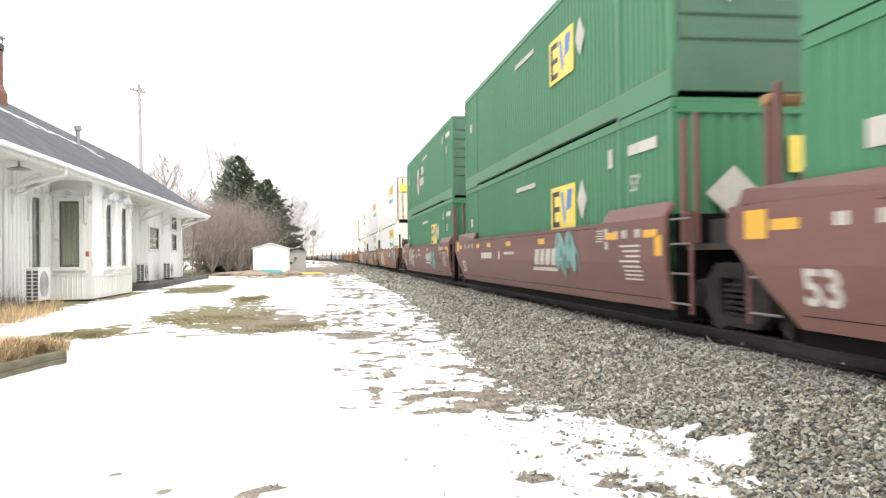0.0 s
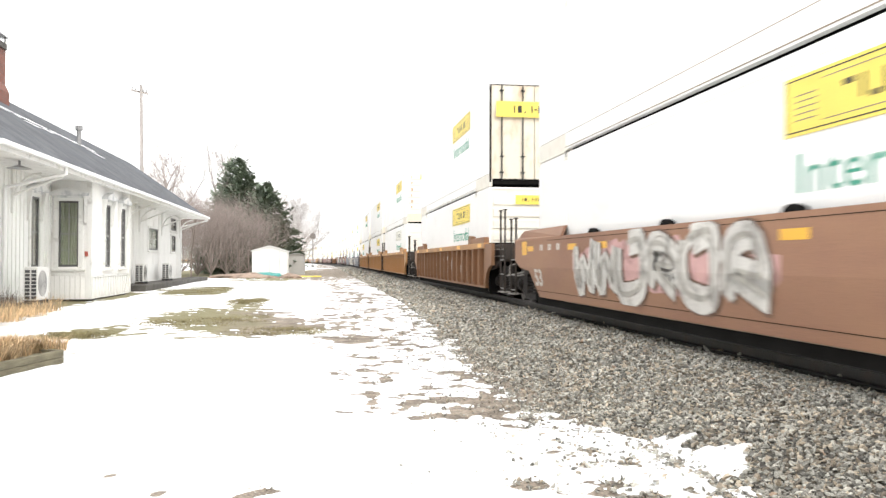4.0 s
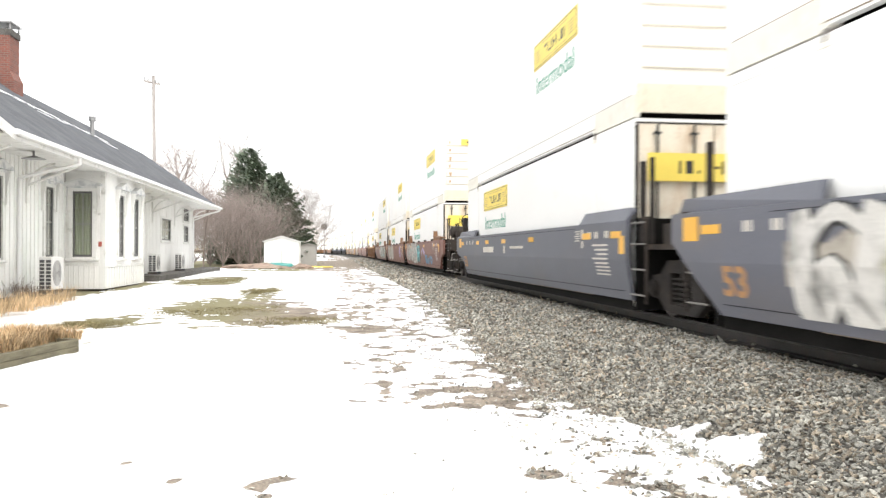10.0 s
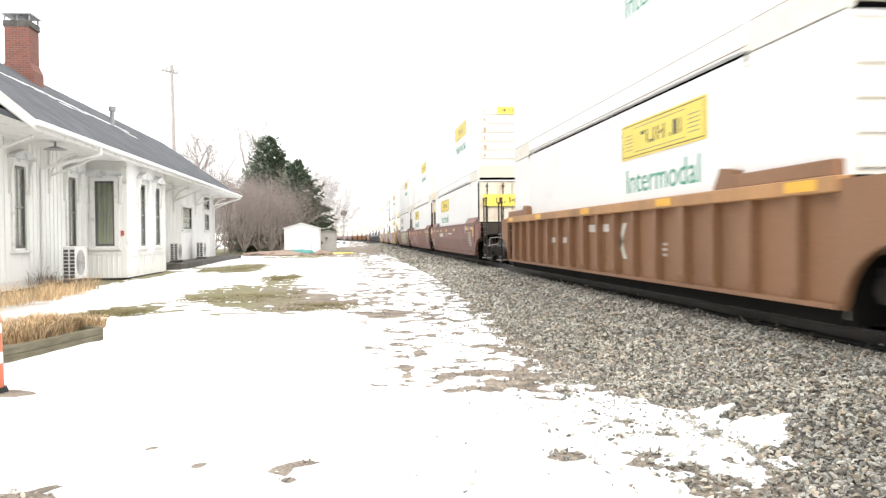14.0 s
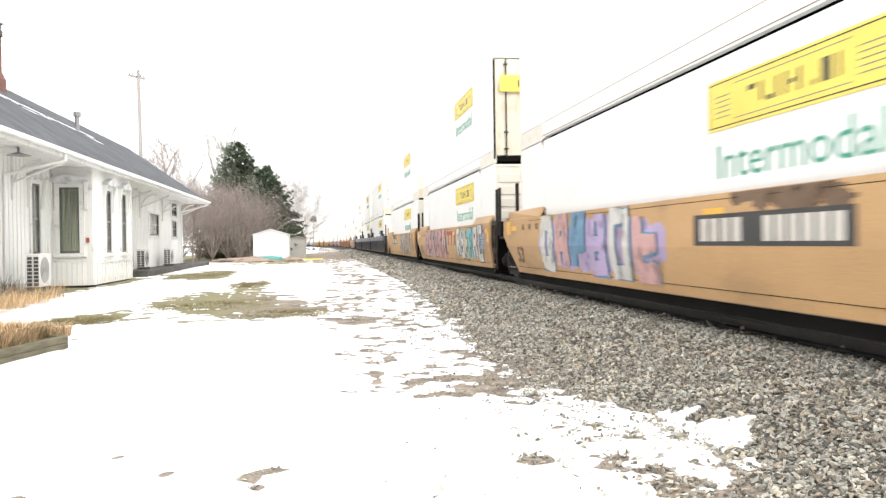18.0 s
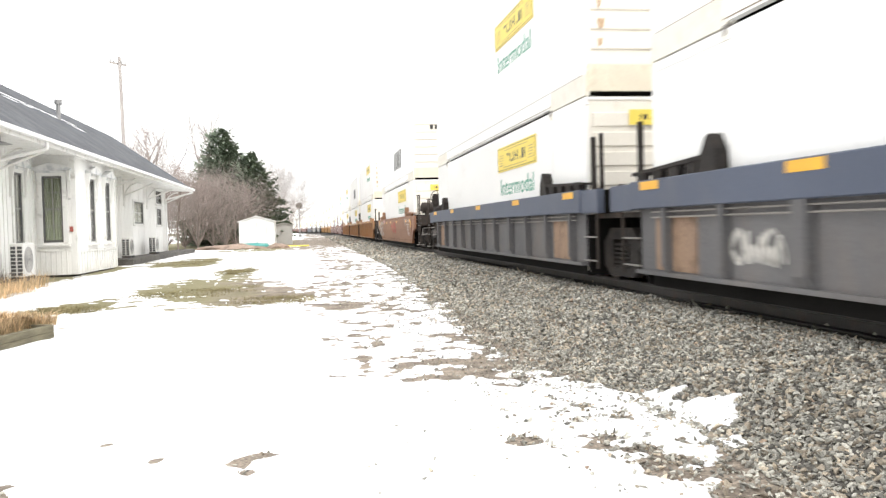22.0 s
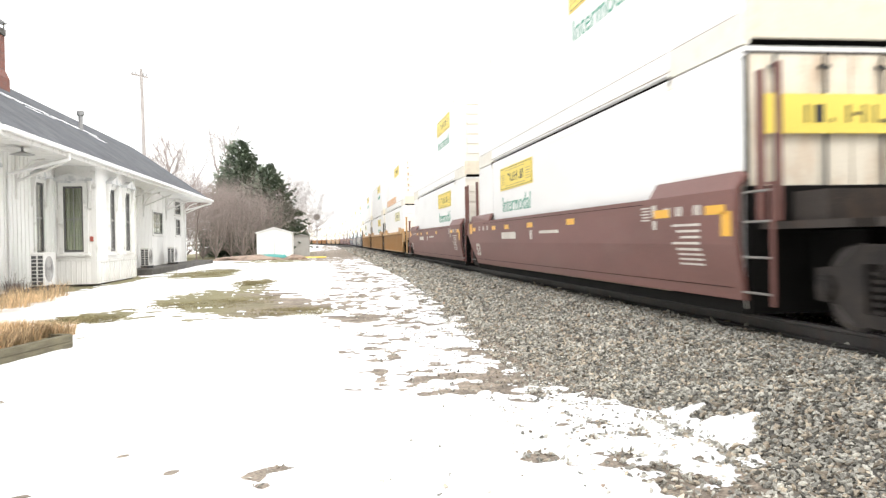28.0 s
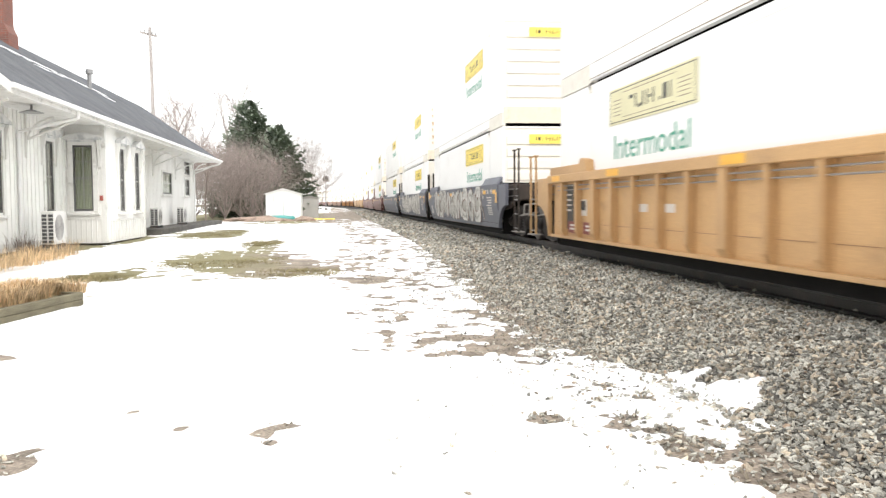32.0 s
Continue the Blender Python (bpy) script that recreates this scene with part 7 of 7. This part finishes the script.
while s < 1060:
    paint, style, words = [("car_brown", "smooth", "oxide brown"), ("car_tan", "smooth", "tan yellow"), ("car_orange", "ribbed", "faded orange"), ("car_rust", "smooth", "rusty brown")][k % 4]
    for j in range(3):
        UNITS.append((s, style, paint, words, "", int(j == 0), int(j == 2)))
        s += 19.2 if j < 2 else 22.6
    k += 1
DOORS = {232.4, 255.2, 274.1, 293.0, 338.8, 357.7, 376.4, 172.1, 624.7, 704.6}
PALE = {133.9: "sign_white", 376.4: "sign_white", 704.6: "sign_pale", 665.9: "sign_pale", 70.4: "sign_pale"}
CARS = {}
for i, (s, style, paint, words, variant, lc, rc) in enumerate(UNITS):
    label = (L_SM if style == "smooth" else L_RB).format(words)
    chord = M["car_navy"] if variant == "navy" else None
    posts = 1 if paint == "car_brown" and (s < 40 or s > 600) else (0 if s > 790 else 2)
    CARS[s] = well_car(s, style, M[paint], lc, rc, variant, label, chord, posts, i)
    if s < 40:
        green_box(s, LOW, i)
        green_box(s, HIGH, i + 50, hub=(s == 29.5))
        continue
    far = s > 790
    end = "door" if s in DOORS else "ribbed"
    sign = M[PALE.get(s, "sign_yellow")]
    container(s, LOW, M["box_white"], M["box_end"], end, sign, "white container with a yellow sign and green lettering", M["box_rail"], seed=i, text=not far and s != 665.9)
    upper_end = "door" if s in (51.9, 110.8, 418.2) else "ribbed"
    if s in (520.8, 563.0):
        c = container(s, HIGH, M["box_white"], M["box_end"], "ribbed", None, "white container with dark slanted emblem bars", M["box_rail"], seed=i)
        part("emblem_lettering", "swoosh_bars", lambda bm: [prism(bm, [(y, 0.9), (y - 0.2, 1.8), (y - 0.6, 1.8), (y - 0.4, 0.9)], "x", -HALF - 0.008, -HALF - 0.001) for y in (8.2, 7.5, 6.8, 6.1, 5.4)], M["plate_black"], c, label="dark slanted emblem bars")["kind"] = "stuff"
        part("emblem_lettering", "swoosh_end", boxes(*[(-0.5 + 0.22 * q, -0.36 + 0.22 * q, -0.03, -0.022, 2.2, 2.4) for q in range(5)]), M["plate_black"], c)
    elif s == 665.9:
        c = container(s, HIGH, M["box_white"], M["box_end"], "ribbed", M["sign_yellow"], "white container with faded orange letters along its foot", M["box_rail"], seed=i, text=False)
        part("faded_lettering", "orange_bars", boxes(*[(-HALF - 0.008, -HALF - 0.001, 5.6 + 0.52 * q, 5.9 + 0.1 * (q % 2) + 0.52 * q, 0.37, 0.8) for q in range(16)]), M["faded_orange"], c, label="faded orange lettering bars")["kind"] = "stuff"
    else:
        container(s, HIGH, M["box_white"], M["box_end"], upper_end, M["sign_yellow"], "white container with a yellow sign and green lettering", M["box_rail"], seed=i + 100, text=not far)

# sprayed pieces
graffiti(CARS[29.5], 3.6, 4.9, 0.45, 1.15, None, "teal", None, 201, 2)
graffiti(CARS[29.5], 11.6, 13.6, 0.45, 1.36, None, "cream", None, 202, 3, thick=0.8)
graffiti(CARS[10.5], 3.7, 5.0, 0.6, 1.3, None, "teal", None, 203, 2)
for name, colour, grow, lift in (("sprayed_outline", "black", 0.05, 0.007), ("sprayed_figure", "sky", 0.0, 0.009)):
    def figure(bm):
        rb = random.Random(8)
        for q, (cy, cz, ry, rz) in enumerate(((1.42, 1.08, 0.27, 0.36), (0.95, 1.08, 0.24, 0.19), (1.3, 0.7, 0.17, 0.3), (1.15, 0.95, 0.2, 0.22))):
            blob(bm, cy, cz, ry + grow, rz + grow, rb, -0.0003 * q, 28, 0.03)
        on_side(bm, False, lift)
    part(name, name, figure, M["spray_" + colour], CARS[51.9], label="sky blue sprayed figure" if colour == "sky" else "black sprayed outline")["kind"] = "stuff"
graffiti(CARS[51.9], 10.5, 12.6, 0.4, 1.35, "grey", "white", None, 205, 2)
graffiti(CARS[89.2], 6.5, 13.0, 0.45, 1.4, "pink", "white", "brown", 207, 6)
graffiti(CARS[194.3], 8.2, 13.0, 0.45, 1.35, None, "grey", "black", 208, 4)
graffiti(CARS[213.2], 0.3, 14.4, 0.28, 1.46, "stone", "white+cream+stone", "black", 209, 10, thick=1.1)
graffiti(CARS[255.2], 9.5, 15.5, 0.4, 1.42, "pink", "white", "teal", 210, 5)
graffiti(CARS[255.2], 8.2, 9.6, 0.4, 1.4, None, "cyan", "black", 211, 1)
graffiti(CARS[255.2], 5.8, 7.2, 0.7, 1.2, None, "lilac", None, 212, 1)
graffiti(CARS[255.2], 2.6, 5.6, 0.4, 0.8, None, "blue", None, 213, 3)
graffiti(CARS[274.1], 8.8, 14.4, 0.4, 1.42, "cream", "white", None, 214, 5)
graffiti(CARS[274.1], 1.9, 3.1, 0.5, 1.3, None, "lilac", None, 215, 1)
graffiti(CARS[293.0], 0.1, 9.2, 0.3, 1.47, "cream", "pink", None, 216, 1, thick=0.02)
graffiti(CARS[293.0], 1.2, 8.2, 0.4, 1.45, None, "white", "black", 231, 6, thick=0.75)
graffiti(CARS[293.0], 1.0, 7.0, 0.5, 1.35, None, "cyan", None, 217, 4, thick=0.3)
graffiti(CARS[357.7], 8.5, 14.6, 0.45, 1.2, None, "pink", None, 218, 4, thick=0.5)
graffiti(CARS[376.4], 2.2, 9.7, 0.3, 1.42, "lemon", "cream+white+lemon", "brown", 219, 7, thick=0.95)
for q, y in enumerate((9.1, 7.9, 5.2)):
    graffiti(CARS[376.4], y - 0.45, y + 0.45, 1.05, 1.44, None, "blue", None, 240 + q, 1)
graffiti(CARS[398.9], 7.6, 13.8, 0.36, 1.45, "lilac", "white+pink+blue+lilac", "blue", 221, 6, block=True, thick=1.2)
graffiti(CARS[418.2], 7.9, 14.0, 0.36, 1.46, "blue", "pink", "brown", 222, 6, thick=1.35, block=True)
graffiti(CARS[418.2], 7.7, 14.2, 0.3, 0.85, "pink", "pink", None, 234, 1, thick=0.02)
part("faded_emblem", ("red_emblem",), bars_of([(6.2, 7.7, 1.2, 1.34), (7.2, 7.4, 0.85, 1.2), (6.5, 6.7, 0.85, 1.2), (5.6, 5.78, 0.85, 1.34, 0, 0.35), (5.95, 6.13, 0.85, 1.34, 0, -0.35)]), M["faded_red"], CARS[418.2], label="faded red emblem bars")
graffiti(CARS[418.2], 0.8, 5.4, 0.36, 1.46, "cyan", "white+white+cream+cyan", "brown", 224, 6, block=True, thick=1.25)
graffiti(CARS[418.2], 0.4, 1.2, 0.7, 1.4, None, "lilac", None, 243, 2, block=True, thick=0.8)
graffiti(CARS[436.9], 2.0, 7.8, 0.34, 1.46, "lemon", "grey", "black", 225, 5, thick=0.85)
graffiti(CARS[436.9], 2.6, 7.4, 0.4, 1.4, None, "red", None, 244, 9, block=True, thick=0.25)
graffiti(CARS[520.8], 13.7, 17.2, 0.42, 1.38, None, "white", None, 226, 5, thick=0.3)
graffiti(CARS[520.8], 12.6, 13.6, 1.2, 1.45, "pink", "pink", None, 232, 1)
graffiti(CARS[520.8], 6.4, 9.0, 0.7, 1.2, None, "red", None, 227, 3)
graffiti(CARS[726.8], 2.5, 14.5, 0.4, 1.4, "grey", "white", "brown", 228, 9)
graffiti(CARS[745.9], 2.5, 14.0, 0.4, 1.4, "grey", "white", None, 229, 8)



def smear(car, y0, y1, z0, z1, seed):
    """Overlapping smoky patches of dark spray paint."""
    rs2 = random.Random(seed)

    def build(bm):
        for k in range(14):
            blob(bm, rs2.uniform(y0, y1), rs2.uniform(z0, z1), rs2.uniform(0.12, 0.4), rs2.uniform(0.05, 0.12), rs2, -0.0001 * k)
        for v in bm.verts:
            v.co.z = min(v.co.z, TOP_Z - 0.01)
        on_side(bm, False, 0.003)
    part("sprayed_smear", ("smear", seed), build, M["spray_soot"], car, label="smoky dark spray paint")["kind"] = "stuff"


smear(CARS[398.9], 3.7, 5.7, 1.26, 1.44, 1)
smear(CARS[436.9], 10.3, 12.8, 1.22, 1.44, 2)
for y0, y1, z0, z1 in ((-0.05, 0.75, 0.72, 1.3), (0.4, 1.0, 1.05, 1.4), (9.3, 10.4, 0.36, 0.8), (9.9, 10.5, 0.8, 1.4)):
    part("paint_patch", ("patch", y0), bars_of([(y0, y1, z0, z1)], lift=0.003), M["car_tan"], CARS[51.9], label="tan patch of older paint")



def paint_patch(car, y0, y1, z0, z1, mat, seed, label, lift=0.003):
    """A ragged-edged field of older paint."""
    rp = random.Random(seed)

    def build(bm):
        n = 14
        top = [bm.verts.new((0, y0 + (y1 - y0) * i / n, z1 - (z1 - z0) * 0.3 * rp.random())) for i in range(n + 1)]
        low = [bm.verts.new((0, y0 + (y1 - y0) * i / n, z0 + (z1 - z0) * 0.12 * rp.random())) for i in range(n + 1)]
        for i in range(n):
            bm.faces.new((top[i + 1], top[i], low[i], low[i + 1]))
        on_side(bm, False, lift)
    part("paint_patch", ("field", seed), build, mat, car, label=label)


M["old_tan"] = worn_through(material("older_tan_paint", (0.55, 0.34, 0.17), 0.6, vary=0.15, scale=3, dirt=(0.3, 0.16, 0.09), dirt_amount=0.5, dirt_scale=1.2), 0.52, 0.8, 0.7)
M["old_brown"] = worn_through(material("older_dark_brown_paint", (0.17, 0.1, 0.065), 0.6, vary=0.2, scale=3), 0.42, 0.62, 0.75)
paint_patch(CARS[70.4], 4.3, 12.4, 0.26, 1.02, M["old_tan"], 1, "tan field of older paint")
paint_patch(CARS[70.4], 0.2, 4.2, 0.7, 1.3, M["old_tan"], 2, "tan field of older paint")
paint_patch(CARS[70.4], 3.5, 4.6, 0.3, 1.4, M["old_brown"], 3, "dark brown field of touched-up paint", 0.005)
paint_patch(CARS[70.4], 4.9, 5.7, 0.4, 1.3, M["old_brown"], 4, "dark brown field of touched-up paint", 0.005)
paint_patch(CARS[70.4], 9.6, 15.0, 0.7, 1.42, M["car_oxide"], 5, "reddish field of older paint")
for y0, y1 in ((13.1, 14.05), (11.6, 12.8)):
    part("stencil", ("navy_bars", y0), bars_of([(y0 + 0.16 * k, y0 + 0.12 + 0.16 * k, 0.45, 0.6) for k in range(int((y1 - y0) / 0.16))], True), M["stencil"], CARS[459.5], label="pale stencilled number bars")["kind"] = "stuff"
graffiti(CARS[459.5], 10.15, 11.3, 0.36, 0.68, None, "white", None, 235, 3, ribbed=True, thick=0.6)
graffiti(CARS[478.5], 13.0, 14.0, 0.45, 0.85, None, "white", None, 233, 3, ribbed=True, thick=0.6)

# ---------------------------------------------------------------- ballast stones, the pieces that can be told apart
r = np.random.RandomState(14)
protos = []
for k in range(12):
    bm = bmesh.new()
    lx, ly, lz = 1.05 + 0.5 * r.rand(), 0.6 + 0.3 * r.rand(), 0.42 + 0.25 * r.rand()
    for _ in range(9):
        p = Vector(r.normal(0, 1, 3)).normalized()
        bm.verts.new((p.x * lx, p.y * ly, p.z * lz))
    bmesh.ops.convex_hull(bm, input=bm.verts[:])
    bmesh.ops.delete(bm, geom=[v for v in bm.verts if not v.link_faces], context="VERTS")
    bmesh.ops.triangulate(bm, faces=bm.faces[:])
    bm.verts.index_update()
    pv = np.array([v.co[:] for v in bm.verts])
    pf = np.array([[v.index for v in f.verts] for f in bm.faces])
    me = bpy.data.meshes.new("stone")
    bm.to_mesh(me)
    bm.free()
    me.materials.append(M["ballast"])
    protos.append((pv, pf, me))


def scatter(n, y0, y1, o0, o1, size, rr):
    """Places on the ballast shoulder: offsets from the centre line, and metres along it."""
    o = o0 + (o1 - o0) * rr.rand(n)
    y = y0 + (y1 - y0) * rr.rand(n)
    return o, y, size * (0.55 + 0.9 * rr.rand(n) ** 1.5)


def stones(name, sets, rr, loose=()):
    """Crushed stones on the bed, and loose ones that lie on the snow."""
    V, F, base = [], [], 0
    for k, (o, y, sz) in enumerate(list(sets) + list(loose)):
        bed_h = np.maximum(bed_surface(o, y), ground_z(o, y) + 0.004)
        if k >= len(sets):
            bed_h = np.maximum(bed_h, snow_height(TRACK_X + o, y))
        for a, b, c, h in zip(o, y, sz, bed_h):
            pv, pf, _ = protos[rr.randint(12)]
            th, ti = rr.rand() * 6.283, rr.normal(0, 0.55)
            ct, st, ci, si = math.cos(th), math.sin(th), math.cos(ti), math.sin(ti)
            R = np.array([[ct, -st, 0], [st, ct, 0], [0, 0, 1]]) @ np.array([[ci, 0, si], [0, 1, 0], [-si, 0, ci]])
            V.append(pv @ R.T * c + (TRACK_X + a, b, h + c * rr.uniform(0.05, 0.5)))
            F.append(pf + base)
            base += len(pv)
    return raw(name, np.concatenate(V).tolist(), np.concatenate(F).tolist(), M["ballast"])


rr = np.random.RandomState(2)
sets = [scatter(21000, 3.2, 9.0, -3.2, -0.95, 0.0245, rr), scatter(19000, 9.0, 17.0, -3.3, -0.95, 0.03, rr), scatter(15000, 17.0, 32.0, -3.4, -0.95, 0.042, rr),
        scatter(9000, 32.0, 60.0, -3.4, -0.95, 0.07, rr), scatter(7000, 60.0, 150.0, -3.4, -0.95, 0.12, rr), scatter(2000, 3.6, 9.0, -3.9, -3.0, 0.022, rr), scatter(160, 4.2, 8.0, -4.9, -3.9, 0.017, rr), scatter(900, 3.2, 20.0, -0.9, 0.9, 0.05, rr), scatter(45, 5.45, 6.05, -6.6, -6.1, 0.018, rr), scatter(70, 5.6, 6.05, -4.65, -4.15, 0.02, rr), scatter(45, 5.1, 5.5, -8.35, -7.8, 0.026, rr),
        scatter(4200, 8.5, 24.0, -3.75, -3.1, 0.02, rr), scatter(3000, 8.0, 24.0, -5.4, -3.6, 0.015, rr)]
loose = [scatter(220, 4.2, 8.2, -4.4, -2.9, 0.02, rr), scatter(16, 4.2, 6.5, -5.6, -4.4, 0.02, rr), scatter(260, 8.0, 20.0, -4.6, -3.4, 0.02, rr)]
rest = stones("ballast_stones", sets, rr, loose)
rest.parent = bed
rest["kind"] = "stuff"
for k in range(300):
    o, y, sz = -3.3 + 2.2 * rr.rand(), 4.6 + 4.2 * rr.rand(), 0.028 + 0.014 * rr.rand()
    st = new("stone", protos[k % 12][2])
    st.parent = bed
    st.matrix_local = Matrix.LocRotScale((TRACK_X + o, y, float(bed_surface(np.float64(o), np.float64(y))) + 0.02), Euler((rr.normal(0, 0.4), rr.normal(0, 0.4), rr.rand() * 6.28)), (sz, sz, sz))


# ---------------------------------------------------------------- what moves
def motions():
    """The train runs past at a steady speed; every car and container follows the track."""
    times = [0.0, 1 / 30, 4.0, 8.0, 12.0, 16.0, 20.0, 24.0, 28.0, 32.0 - 1 / 30, 32.0]
    for ob, s0, z in MOVING:
        rows = []
        for t in times:
            x, y, h = track(s0 - SPEED * t)
            rows.append((t, pose(x, y, RAIL_Z + z, 0, 0, h)))
        walk(ob, rows)


motions()
